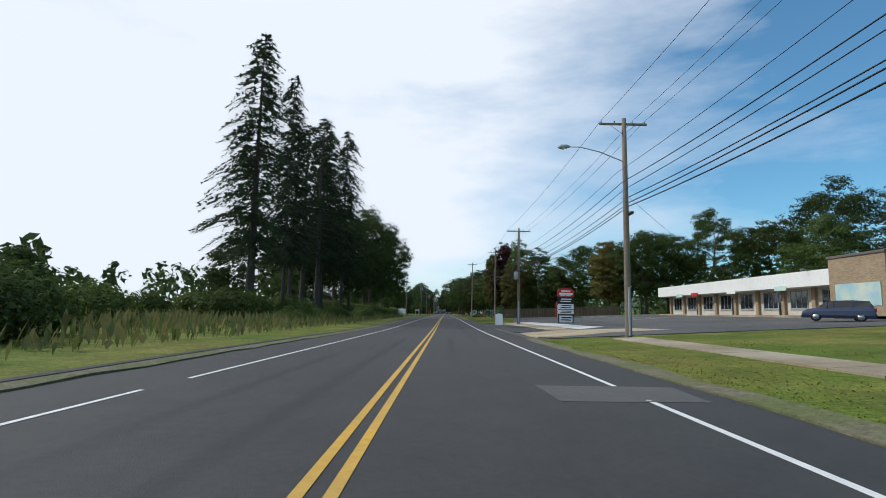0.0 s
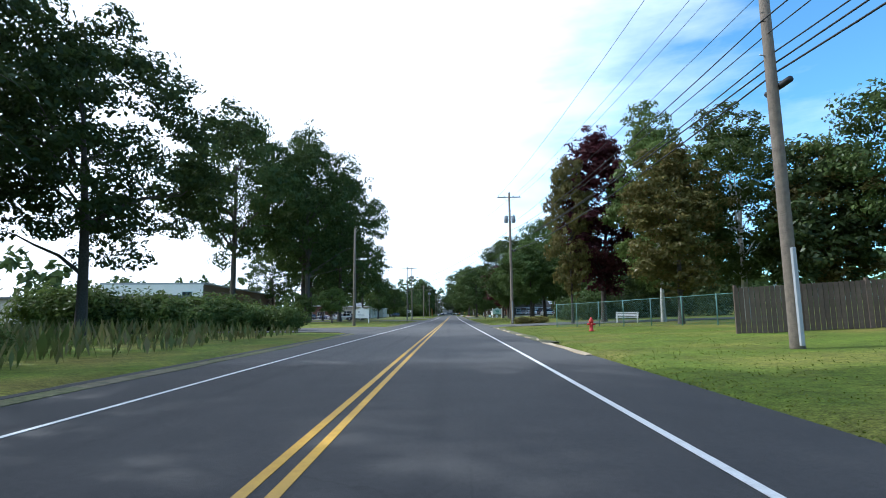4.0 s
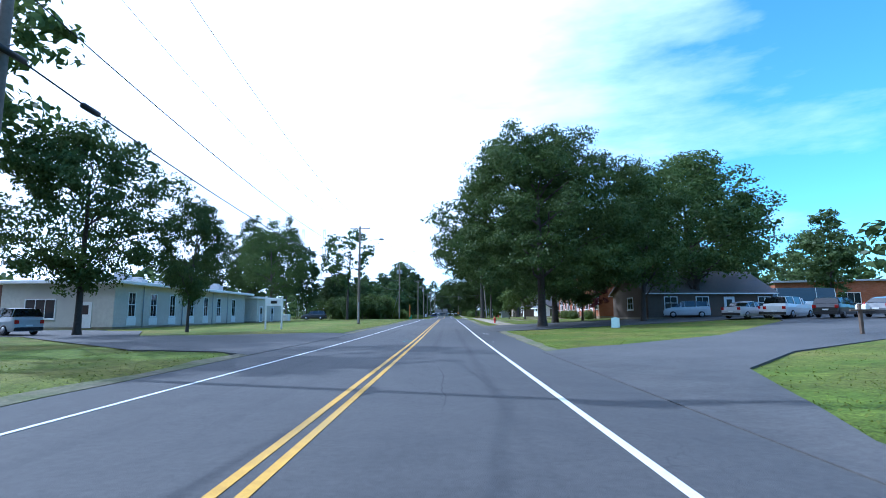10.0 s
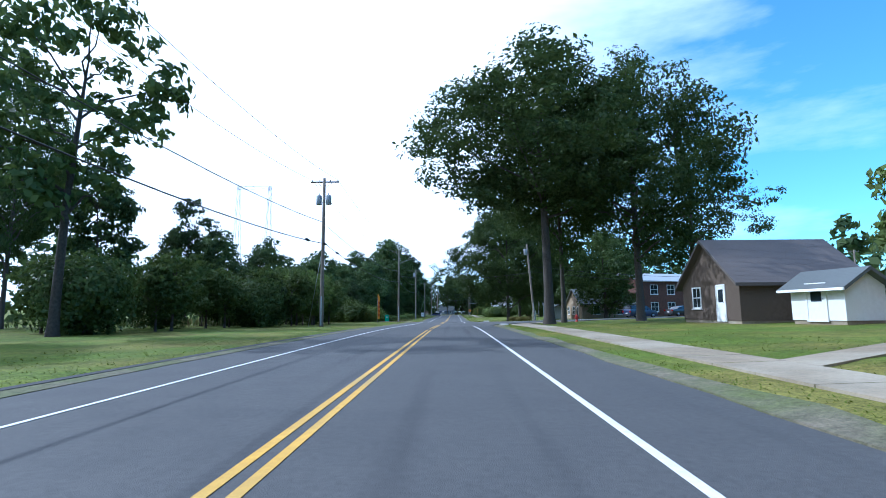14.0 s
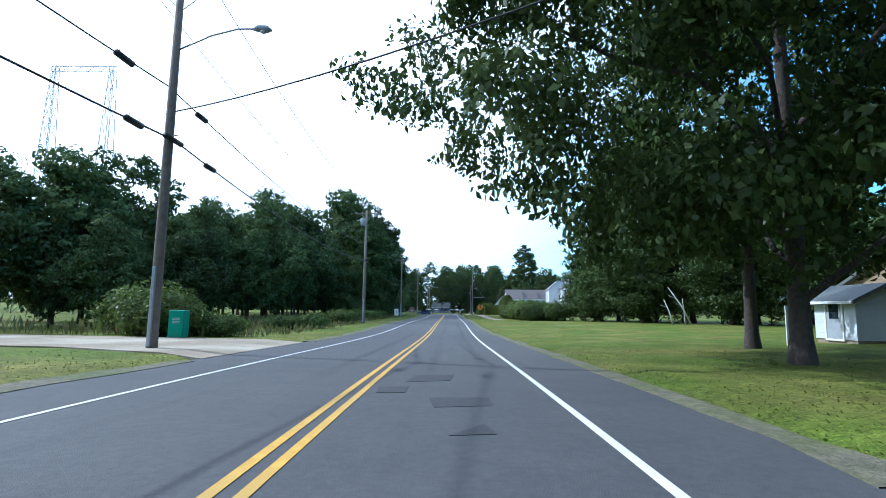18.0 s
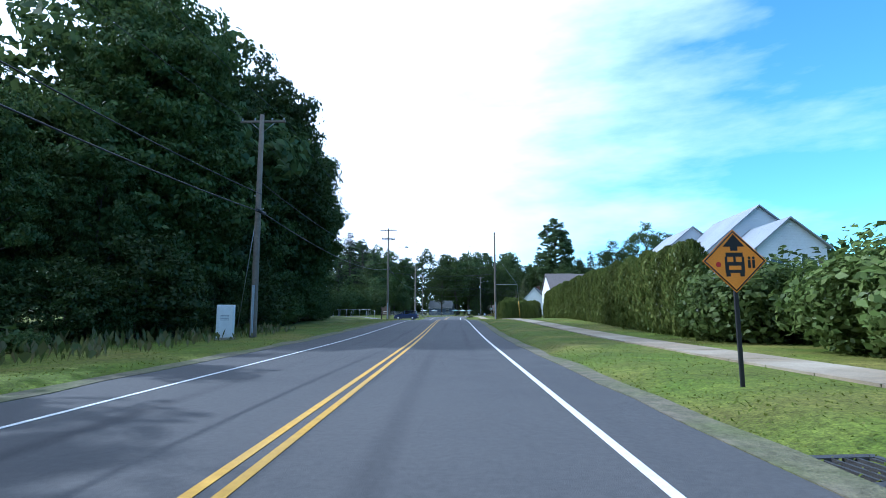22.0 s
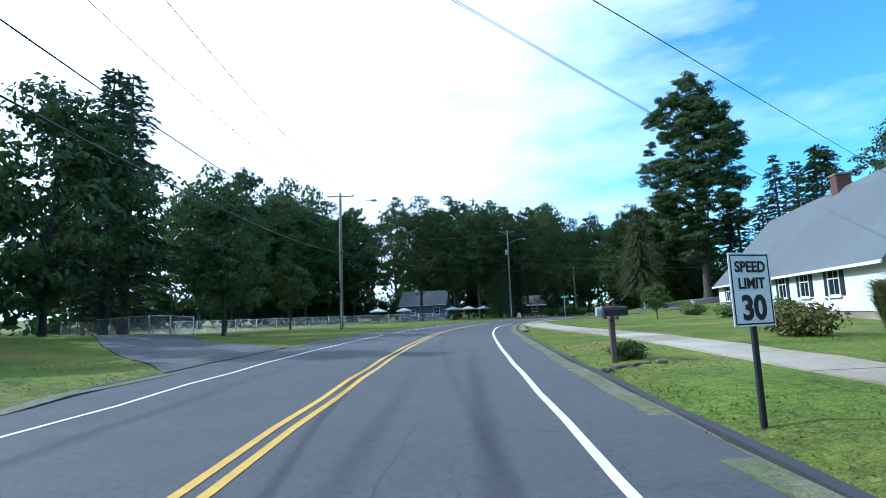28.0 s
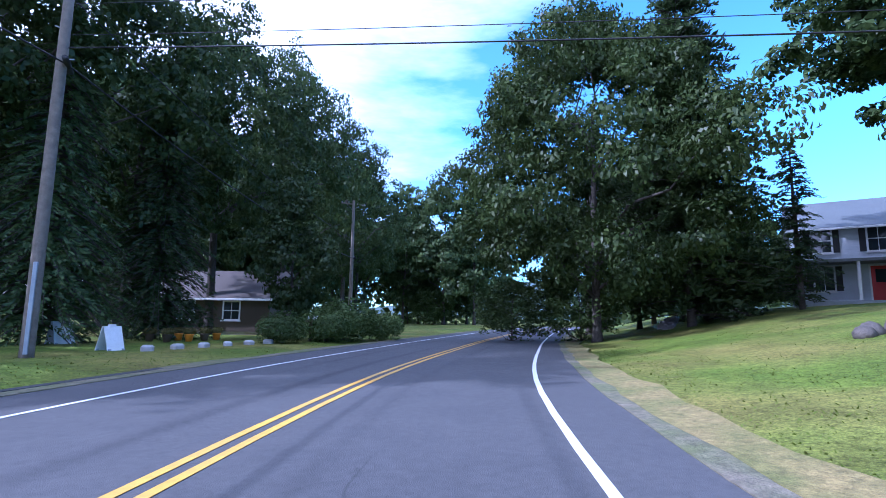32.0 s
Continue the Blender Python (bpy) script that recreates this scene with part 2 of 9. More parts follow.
def road_mat():
    """Asphalt with aggregate, broad patches, polished wheel tracks and hairline cracks."""
    m = mat("asphalt", (0.074, 0.073, 0.072), (0.058, 0.058, 0.059), 1.2, 0.82, 0.25, 90.0, (0.088, 0.086, 0.084), 0.06)
    n, l = m.node_tree.nodes, m.node_tree.links
    b = n["Principled BSDF"]
    base = b.inputs["Base Color"].links[0].from_socket
    uv, sp = n.new("ShaderNodeTexCoord"), n.new("ShaderNodeSeparateXYZ")
    l.new(uv.outputs["UV"], sp.inputs[0])
    # wheel tracks, 0.9 m either side of each lane's middle
    ab, off, pp, ss, nz, mul, mx = (n.new(k) for k in ("ShaderNodeMath", "ShaderNodeMath", "ShaderNodeMath", "ShaderNodeMapRange", "ShaderNodeTexNoise", "ShaderNodeMath", "ShaderNodeMixRGB"))
    ab.operation, off.operation, pp.operation, mul.operation = "ABSOLUTE", "SUBTRACT", "ABSOLUTE", "MULTIPLY"
    l.new(sp.outputs[0], ab.inputs[0])
    l.new(ab.outputs[0], off.inputs[0])
    off.inputs[1].default_value = 1.72
    l.new(off.outputs[0], pp.inputs[0])
    o2, p2 = n.new("ShaderNodeMath"), n.new("ShaderNodeMath")
    o2.operation, p2.operation = "SUBTRACT", "ABSOLUTE"
    o2.inputs[1].default_value = 0.62
    l.new(pp.outputs[0], o2.inputs[0])
    l.new(o2.outputs[0], p2.inputs[0])
    ss.inputs["From Min"].default_value, ss.inputs["From Max"].default_value = 0.22, 0.05
    l.new(p2.outputs[0], ss.inputs["Value"])
    mp = n.new("ShaderNodeMapping")
    mp.inputs["Scale"].default_value = (0.9, 0.035, 1)
    l.new(uv.outputs["UV"], mp.inputs["Vector"])
    l.new(mp.outputs[0], nz.inputs["Vector"])
    nz.inputs["Scale"].default_value = 1.0
    nr = n.new("ShaderNodeMapRange")
    nr.inputs["From Min"].default_value, nr.inputs["From Max"].default_value = 0.45, 0.65
    l.new(nz.outputs["Fac"], nr.inputs["Value"])
    l.new(ss.outputs[0], mul.inputs[0])
    l.new(nr.outputs[0], mul.inputs[1])
    half = n.new("ShaderNodeMath")
    half.operation = "MULTIPLY"
    half.inputs[1].default_value = 0.8
    l.new(mul.outputs[0], half.inputs[0])
    mx.inputs[2].default_value = (0.036, 0.036, 0.038, 1)
    l.new(half.outputs[0], mx.inputs[0])
    l.new(base, mx.inputs[1])
    # cracks
    vo, wr, cr, mx2, gate, gm = (n.new(k) for k in ("ShaderNodeTexVoronoi", "ShaderNodeTexNoise", "ShaderNodeMapRange", "ShaderNodeMixRGB", "ShaderNodeTexNoise", "ShaderNodeMapRange"))
    vo.feature = "DISTANCE_TO_EDGE"
    vo.inputs["Scale"].default_value = 0.75
    wv = n.new("ShaderNodeMixRGB")
    wv.blend_type, wv.inputs[0].default_value = "ADD", 0.8
    wr.inputs["Scale"].default_value, wr.inputs["Detail"].default_value = 1.3, 4
    l.new(uv.outputs["UV"], wr.inputs["Vector"])
    l.new(uv.outputs["UV"], wv.inputs[1])
    l.new(wr.outputs["Color"], wv.inputs[2])
    l.new(wv.outputs[0], vo.inputs["Vector"])
    cr.inputs["From Min"].default_value, cr.inputs["From Max"].default_value = 0.011, 0.0
    cr.inputs["To Max"].default_value = 0.6
    l.new(vo.outputs["Distance"], cr.inputs["Value"])
    gate.inputs["Scale"].default_value = 0.11
    l.new(uv.outputs["UV"], gate.inputs["Vector"])
    gm.inputs["From Min"].default_value, gm.inputs["From Max"].default_value = 0.55, 0.68
    l.new(gate.outputs["Fac"], gm.inputs["Value"])
    k = n.new("ShaderNodeMath")
    k.operation = "MULTIPLY"
    l.new(cr.outputs[0], k.inputs[0])
    l.new(gm.outputs[0], k.inputs[1])
    mx2.inputs[2].default_value = (0.018, 0.018, 0.018, 1)
    l.new(k.outputs[0], mx2.inputs[0])
    l.new(mx.outputs[0], mx2.inputs[1])
    # darker tone up to the first side road, partly exposure put into the colour
    start_tone, dk = n.new("ShaderNodeMapRange"), n.new("ShaderNodeMixRGB")
    start_tone.inputs["From Min"].default_value, start_tone.inputs["From Max"].default_value = 96.0, 97.0
    start_tone.inputs["To Min"].default_value, start_tone.inputs["To Max"].default_value = 0.62, 1.0
    l.new(sp.outputs[1], start_tone.inputs["Value"])
    dk.blend_type, dk.inputs[0].default_value = "MULTIPLY", 1.0
    l.new(mx2.outputs[0], dk.inputs[1])
    l.new(start_tone.outputs[0], dk.inputs[2])
    # one long wavering joint in each lane, broken here and there
    jn, ja, jb, jr, jx = n.new("ShaderNodeTexNoise"), n.new("ShaderNodeMath"), n.new("ShaderNodeMath"), n.new("ShaderNodeMapRange"), n.new("ShaderNodeMixRGB")
    jm = n.new("ShaderNodeMapping")
    jm.inputs["Scale"].default_value = (0.0, 0.22, 0)
    l.new(uv.outputs["UV"], jm.inputs["Vector"])
    l.new(jm.outputs[0], jn.inputs["Vector"])
    jn.inputs["Scale"].default_value, jn.inputs["Detail"].default_value = 1.0, 9
    ja.operation, jb.operation = "MULTIPLY_ADD", "ABSOLUTE"
    ja.inputs[1].default_value, ja.inputs[2].default_value = 0.9, -1.95
    l.new(jn.outputs["Fac"], ja.inputs[0])
    js = n.new("ShaderNodeMath")
    js.operation = "ADD"
    l.new(ab.outputs[0], js.inputs[0])
    l.new(ja.outputs[0], js.inputs[1])
    l.new(js.outputs[0], jb.inputs[0])
    jr.inputs["From Min"].default_value, jr.inputs["From Max"].default_value = 0.018, 0.004
    jr.inputs["To Max"].default_value = 0.75
    l.new(jb.outputs[0], jr.inputs["Value"])
    gate2 = n.new("ShaderNodeMath")
    gate2.operation = "MULTIPLY"
    l.new(jr.outputs[0], gate2.inputs[0])
    l.new(gm.outputs[0], gate2.inputs[1])
    l.new(gate2.outputs[0], jx.inputs[0])
    l.new(dk.outputs[0], jx.inputs[1])
    jx.inputs[2].default_value = (0.015, 0.015, 0.016, 1)
    l.new(jx.outputs[0], b.inputs["Base Color"])
    return m


def speckle(m, scale, low, high, rough=0.75, detail=8):
    """A fine uneven tone over a surface, as grains, blades or grit give it."""
    n, l = m.node_tree.nodes, m.node_tree.links
    b = n["Principled BSDF"]
    base = b.inputs["Base Color"].links[0].from_socket
    co, t, r, x = n.new("ShaderNodeTexCoord"), n.new("ShaderNodeTexNoise"), n.new("ShaderNodeMapRange"), n.new("ShaderNodeMixRGB")
    t.inputs["Scale"].default_value, t.inputs["Detail"].default_value, t.inputs["Roughness"].default_value = scale, detail, rough
    r.inputs["From Min"].default_value, r.inputs["From Max"].default_value = 0.34, 0.66
    r.inputs["To Min"].default_value, r.inputs["To Max"].default_value = low, high
    x.blend_type, x.inputs[0].default_value = "MULTIPLY", 1.0
    l.new(co.outputs["Object"], t.inputs["Vector"])
    l.new(t.outputs["Fac"], r.inputs["Value"])
    l.new(base, x.inputs[1])
    l.new(r.outputs[0], x.inputs[2])
    l.new(x.outputs[0], b.inputs["Base Color"])
    return m


def grass_mat(name, c1, c2, dry, bare=None):
    m = mat(name, c1, c2, 2.2, 0.9, 0.5, 38.0, dry, 0.22, spec=0.15)
    return speckle(speckle(speckle(m, 7.0, 0.5, 1.5, 0.8), 0.6, 0.78, 1.2, 0.6, 4), 26.0, 0.6, 1.4, 0.7, 3)


M_ROAD = speckle(road_mat(), 11.0, 0.66, 1.10, 0.85)
M_LOT = speckle(mat("worn_asphalt", (0.085, 0.083, 0.08), (0.062, 0.061, 0.06), 0.9, 0.88, 0.3, 70, (0.11, 0.105, 0.1), 0.12), 9.0, 0.72, 1.25, 0.85)
M_PATCH = mat("dark_asphalt_patch", (0.045, 0.045, 0.046), (0.036, 0.036, 0.037), 2, 0.8, 0.3, 80)
M_CONC = speckle(mat("concrete", (0.285, 0.225, 0.148), (0.22, 0.18, 0.12), 1.6, 0.9, 0.2, 50, (0.40, 0.35, 0.26), 0.3), 9.0, 0.82, 1.15, 0.8)
M_DRY = speckle(mat("dry_yellow_grass", (0.26, 0.20, 0.07), (0.18, 0.15, 0.05), 4, 0.95, 0.6, 30, (0.12, 0.13, 0.03), 0.7), 9.0, 0.55, 1.4, 0.8)
M_MULCH = speckle(mat("bark_mulch", (0.16, 0.065, 0.03), (0.09, 0.04, 0.02), 8, 0.95, 0.6, 40), 14.0, 0.5, 1.4, 0.8)
M_ROCK = speckle(mat("dark_field_stone", (0.13, 0.11, 0.09), (0.08, 0.07, 0.06), 3, 0.9, 0.4, 24), 9.0, 0.6, 1.3, 0.8)
M_PALE = speckle(mat("pale_concrete", (0.62, 0.62, 0.60), (0.52, 0.52, 0.51), 1.6, 0.9, 0.2, 50, (0.56, 0.55, 0.52), 0.3), 9.0, 0.85, 1.1, 0.8)
M_DIRT = speckle(mat("roadside_dirt", (0.17, 0.145, 0.10), (0.11, 0.105, 0.06), 3, 0.95, 0.6, 25, (0.10, 0.115, 0.035), 0.6), 8.0, 0.6, 1.4, 0.8)
M_SAND = speckle(mat("sandy_concrete", (0.40, 0.31, 0.19), (0.31, 0.24, 0.15), 2.0, 0.9, 0.3, 40, (0.44, 0.36, 0.25), 0.4), 6.0, 0.75, 1.2, 0.8)
M_WHITE = mat("white_line_paint", (0.72, 0.72, 0.70), (0.58, 0.58, 0.56), 7, 0.7, 0.1, 50, (0.66, 0.66, 0.63), 0.5)
M_YEL = mat("yellow_line_paint", (0.62, 0.36, 0.035), (0.50, 0.28, 0.03), 8, 0.7, 0.1, 50, (0.42, 0.27, 0.06), 0.4)
M_GRASS = grass_mat("grass", (0.108, 0.142, 0.017), (0.080, 0.118, 0.013), (0.165, 0.150, 0.034))
M_BLADE = leaf_mat("grass_blades", (0.105, 0.145, 0.016), (0.175, 0.190, 0.036), 0.4, 0.1)
M_WEED = leaf_mat("weeds", (0.10, 0.135, 0.035), (0.20, 0.175, 0.075), 0.35, 0.15)
M_BARK = mat("bark", (0.095, 0.078, 0.062), (0.05, 0.042, 0.034), 9, 0.95, 0.9, 26, by_object=0.2)
M_BIRCH = mat("birch_bark", (0.62, 0.60, 0.55), (0.40, 0.38, 0.34), 5, 0.8, 0.3, 18)
M_POLE = mat("weathered_pole_wood", (0.235, 0.195, 0.15), (0.16, 0.132, 0.104), 6, 0.9, 0.5, 30, by_object=0.18)
M_WOOD = mat("brown_wood", (0.14, 0.10, 0.07), (0.10, 0.072, 0.05), 5, 0.8, 0.3, 30, by_object=0.2)
M_STEEL = mat("galvanised_steel", (0.46, 0.47, 0.48), (0.36, 0.37, 0.38), 6, 0.45, 0.05, 60, metal=0.7)
M_IRON = mat("worn_cast_iron", (0.075, 0.07, 0.065), (0.05, 0.047, 0.045), 9, 0.55, 0.3, 60, metal=0.4)
M_GREY = mat("grey_paint", (0.38, 0.40, 0.42), (0.31, 0.33, 0.35), 5, 0.5, 0.05, 50)
M_DARK = mat("black_rubber_and_cable", (0.022, 0.022, 0.024), (0.016, 0.016, 0.017), 6, 0.6, 0.05, 60)
M_WPAINT = mat("white_paint", (0.80, 0.80, 0.78), (0.72, 0.72, 0.70), 5, 0.5, 0.05, 40, (0.75, 0.74, 0.70), 0.8)
M_SIDING = lap_mat("white_lap_siding", (0.78, 0.78, 0.77))
M_GSIDING = lap_mat("pale_grey_lap_siding", (0.60, 0.63, 0.66))
M_BLUEWALL = lap_mat("blue_grey_lap_siding", (0.10, 0.13, 0.19))
M_SHINGLE = lap_mat("grey_roof_shingles", (0.115, 0.125, 0.12), 0.14)
M_PALEROOF = lap_mat("pale_grey_roof_shingles", (0.27, 0.29, 0.31), 0.14)
M_BSHINGLE = lap_mat("brown_roof_shingles", (0.12, 0.10, 0.088), 0.14)
M_BRICK = brick_mat("orange_red_brick", (0.40, 0.175, 0.095), (0.35, 0.13, 0.06), (0.36, 0.25, 0.18))
# red brick darkened so its colour holds the tree shade on the apartment house
M_DBRICK = brick_mat("dark_red_brick", (0.125, 0.066, 0.05), (0.095, 0.05, 0.04), (0.2, 0.17, 0.14))
M_BRBRICK = brick_mat("brown_brick", (0.30, 0.19, 0.125), (0.235, 0.148, 0.098), (0.30, 0.27, 0.22))
M_TBRICK = brick_mat("tan_brick", (0.40, 0.31, 0.21), (0.33, 0.26, 0.18), (0.38, 0.34, 0.28))
M_TAN = mat("tan_stucco", (0.60, 0.56, 0.48), (0.52, 0.48, 0.41), 3, 0.9, 0.2, 40)
M_GLASS = glass_mat("window_glass")
M_CARGLASS = glass_mat("car_glass", (0.012, 0.014, 0.016))
M_RED = mat("red_paint", (0.50, 0.03, 0.022), (0.42, 0.025, 0.02), 5, 0.5, 0.05)
M_ORANGE = mat("orange_sheeting", (0.86, 0.31, 0.02), (0.80, 0.27, 0.02), 5, 0.45, 0.02)
M_SGREEN = mat("green_sheeting", (0.01, 0.24, 0.15), (0.01, 0.20, 0.12), 5, 0.45, 0.02)
M_BLUE = mat("pale_blue_paint", (0.30, 0.48, 0.58), (0.36, 0.52, 0.5), 1.2, 0.6, 0.05, 30, (0.55, 0.6, 0.5), 0.9)
M_TEAL = mat("pale_green_board", (0.52, 0.68, 0.60), (0.48, 0.63, 0.56), 4, 0.6, 0.02)
M_STONE = mat("grey_granite", (0.42, 0.41, 0.39), (0.32, 0.31, 0.30), 6, 0.8, 0.3, 40)
M_GALVMESH = mat("green_chain_link", (0.13, 0.25, 0.21), (0.10, 0.21, 0.17), 6, 0.5, 0.05)
M_LENS = mat("lamp_lens", (0.7, 0.7, 0.66), (0.6, 0.6, 0.56), 8, 0.2, 0.0)
M_TAIL = mat("red_lamp_lens", (0.35, 0.01, 0.01), (0.3, 0.01, 0.01), 8, 0.2, 0.0)
M_TYRE = mat("tyre_rubber", (0.02, 0.02, 0.02), (0.015, 0.015, 0.015), 8, 0.85, 0.2, 40)
M_RIM = mat("alloy_rim", (0.5, 0.5, 0.52), (0.42, 0.42, 0.44), 8, 0.3, 0.0, metal=0.8)
L_OAK = leaf_mat("oak_leaves", (0.036, 0.062, 0.016), (0.080, 0.110, 0.030), 0.3)
L_MAPLE = leaf_mat("maple_leaves", (0.050, 0.085, 0.023), (0.105, 0.145, 0.040), 0.3)
L_LIGHT = leaf_mat("light_leaves", (0.075, 0.115, 0.026), (0.13, 0.165, 0.045), 0.3)
L_AUT = leaf_mat("yellowing_leaves", (0.10, 0.105, 0.028), (0.19, 0.15, 0.045), 0.3)
L_PURP = leaf_mat("copper_leaves", (0.042, 0.012, 0.016), (0.085, 0.024, 0.028), 0.3)
L_SPR = leaf_mat("spruce_needles", (0.022, 0.040, 0.018), (0.052, 0.072, 0.030), 0.22)
L_PINE = leaf_mat("pine_needles", (0.040, 0.070, 0.025), (0.092, 0.128, 0.044), 0.32)
L_WEEP = leaf_mat("brownish_needles", (0.075, 0.100, 0.032), (0.135, 0.155, 0.055), 0.32)
L_ARB = leaf_mat("arborvitae_sprays", (0.080, 0.112, 0.024), (0.160, 0.178, 0.042), 0.3, 0.22)
L_FAR = leaf_mat("far_woods_leaves", (0.046, 0.078, 0.027), (0.098, 0.132, 0.042), 0.3)

# ---------------------------------------------------------------- plan of the road

CONTROL = [(0, -160), (0, -60), (0, 100), (0, 300), (0, 480), (0, 530), (0.0, 545), (0.12, 557), (0.6, 573), (1.9, 588.9), (5.0, 604.6),
           (10.3, 619.7), (18.4, 633.5), (28.4, 645.9), (39.1, 657.9), (50, 669.5), (66, 684), (90, 702), (120, 720)]
HEIGHTS = [(-200, .15), (0, .19), (41, .08), (100, .26), (148, .16), (200, .04), (235, .01), (275, .17), (320, .35), (361, .04), (398, -.34),
           (430, -.12), (457, -.13), (497, .27), (544, -.34), (575, -.05), (640, -.08), (900, -.06)]


def height_along(y):
    xs, zs = np.array([k[0] for k in HEIGHTS], float), np.array([k[1] for k in HEIGHTS])
    y = np.asarray(y, float)
    i = np.clip(np.searchsorted(xs, y) - 1, 0, len(xs) - 2)
    u = np.clip((y - xs[i]) / (xs[i + 1] - xs[i]), 0, 1)
    u = u * u * (3 - 2 * u)
    return zs[i] + (zs[i + 1] - zs[i]) * u


def centre_line():
    c = [np.array(p, float) for p in CONTROL]
    pts = []
    for i in range(1, len(c) - 2):
        a, b_, c_, d = c[i - 1:i + 3]
        t0, t1, t2, t3 = 0, *np.cumsum([np.linalg.norm(b_ - a) ** 0.5, np.linalg.norm(c_ - b_) ** 0.5, np.linalg.norm(d - c_) ** 0.5])
        n = max(2, int(np.linalg.norm(c_ - b_) / 2.0))
        for t in np.linspace(t1, t2, n, endpoint=False):
            a1 = (t1 - t) / (t1 - t0) * a + (t - t0) / (t1 - t0) * b_
            a2 = (t2 - t) / (t2 - t1) * b_ + (t - t1) / (t2 - t1) * c_
            a3 = (t3 - t) / (t3 - t2) * c_ + (t - t2) / (t3 - t2) * d
            b1 = (t2 - t) / (t2 - t0) * a1 + (t - t0) / (t2 - t0) * a2
            b2 = (t3 - t) / (t3 - t1) * a2 + (t - t1) / (t3 - t1) * a3
            pts.append((t2 - t) / (t2 - t1) * b1 + (t - t1) / (t2 - t1) * b2)
    return np.array(pts)


CL = centre_line()
CT = np.gradient(CL, axis=0)
CT /= np.linalg.norm(CT, axis=1)[:, None]
CN = np.stack([CT[:, 1], -CT[:, 0]], 1)                 # to the right
CS = np.r_[0, np.cumsum(np.linalg.norm(np.diff(CL, axis=0), axis=1))] + CL[0, 1]   # equals y on the straight


def ground(x, y):
    """The height of the ground at plan points."""
    x, y = np.broadcast_arrays(np.asarray(x, float), np.asarray(y, float))
    flat = np.stack([x.ravel(), y.ravel()], 1)
    z = np.empty(len(flat))
    for a in range(0, len(flat), 4000):
        p = flat[a:a + 4000]
        d2 = ((p[:, None] - CL[None, ::2]) ** 2).sum(-1)
        k = d2.argmin(1) * 2
        d = ((p - CL[k]) * CN[k]).sum(1)
        cy = np.where(k < 300, np.clip(p[:, 1], -200, 545), CL[k, 1])
        cy = np.where(CL[k, 1] < 545, p[:, 1].clip(-200, 545), CL[k, 1])
        h = height_along(cy)
        slope = np.interp(cy, [0, 90, 125, 300, 420, 540, 600, 640, 660], [.055, .055, .03, .032, .012, .012, .024, .055, .08])
        h = h + slope * np.clip(d - 7, 0, 45) + 0.10 * np.clip((np.abs(d) - 5.2) / 0.8, 0, 1) + 0.02 * np.clip(np.abs(d) - 60, 0, 400)
        # low bank west of the road by the cemetery
        q = np.clip((-9.0 - p[:, 0]) / 9, 0, 1)
        h = h + 0.65 * q * q * (3 - 2 * q) * np.clip((p[:, 1] - 497) / 14, 0, 1) * np.clip((600 - p[:, 1]) / 20, 0, 1)
        # lawn rising to the last house
        q = np.clip((d - 5.0) / 13, 0, 1)
        h = h + 1.25 * q * q * (3 - 2 * q) * np.clip((cy - 624) / 12, 0, 1)
        z[a:a + 4000] = h
    return z.reshape(x.shape)


def gnd(x, y):
    return float(ground(x, y))


def on_road(s, d, dz=0.0):
    """A point at station s and d metres right of the middle of the road."""
    x, y = np.interp(s, CS, CL[:, 0]), np.interp(s, CS, CL[:, 1])
    nx, ny = np.interp(s, CS, CN[:, 0]), np.interp(s, CS, CN[:, 1])
    px, py = x + nx * d, y + ny * d
    return px, py, None


# ---------------------------------------------------------------- making meshes


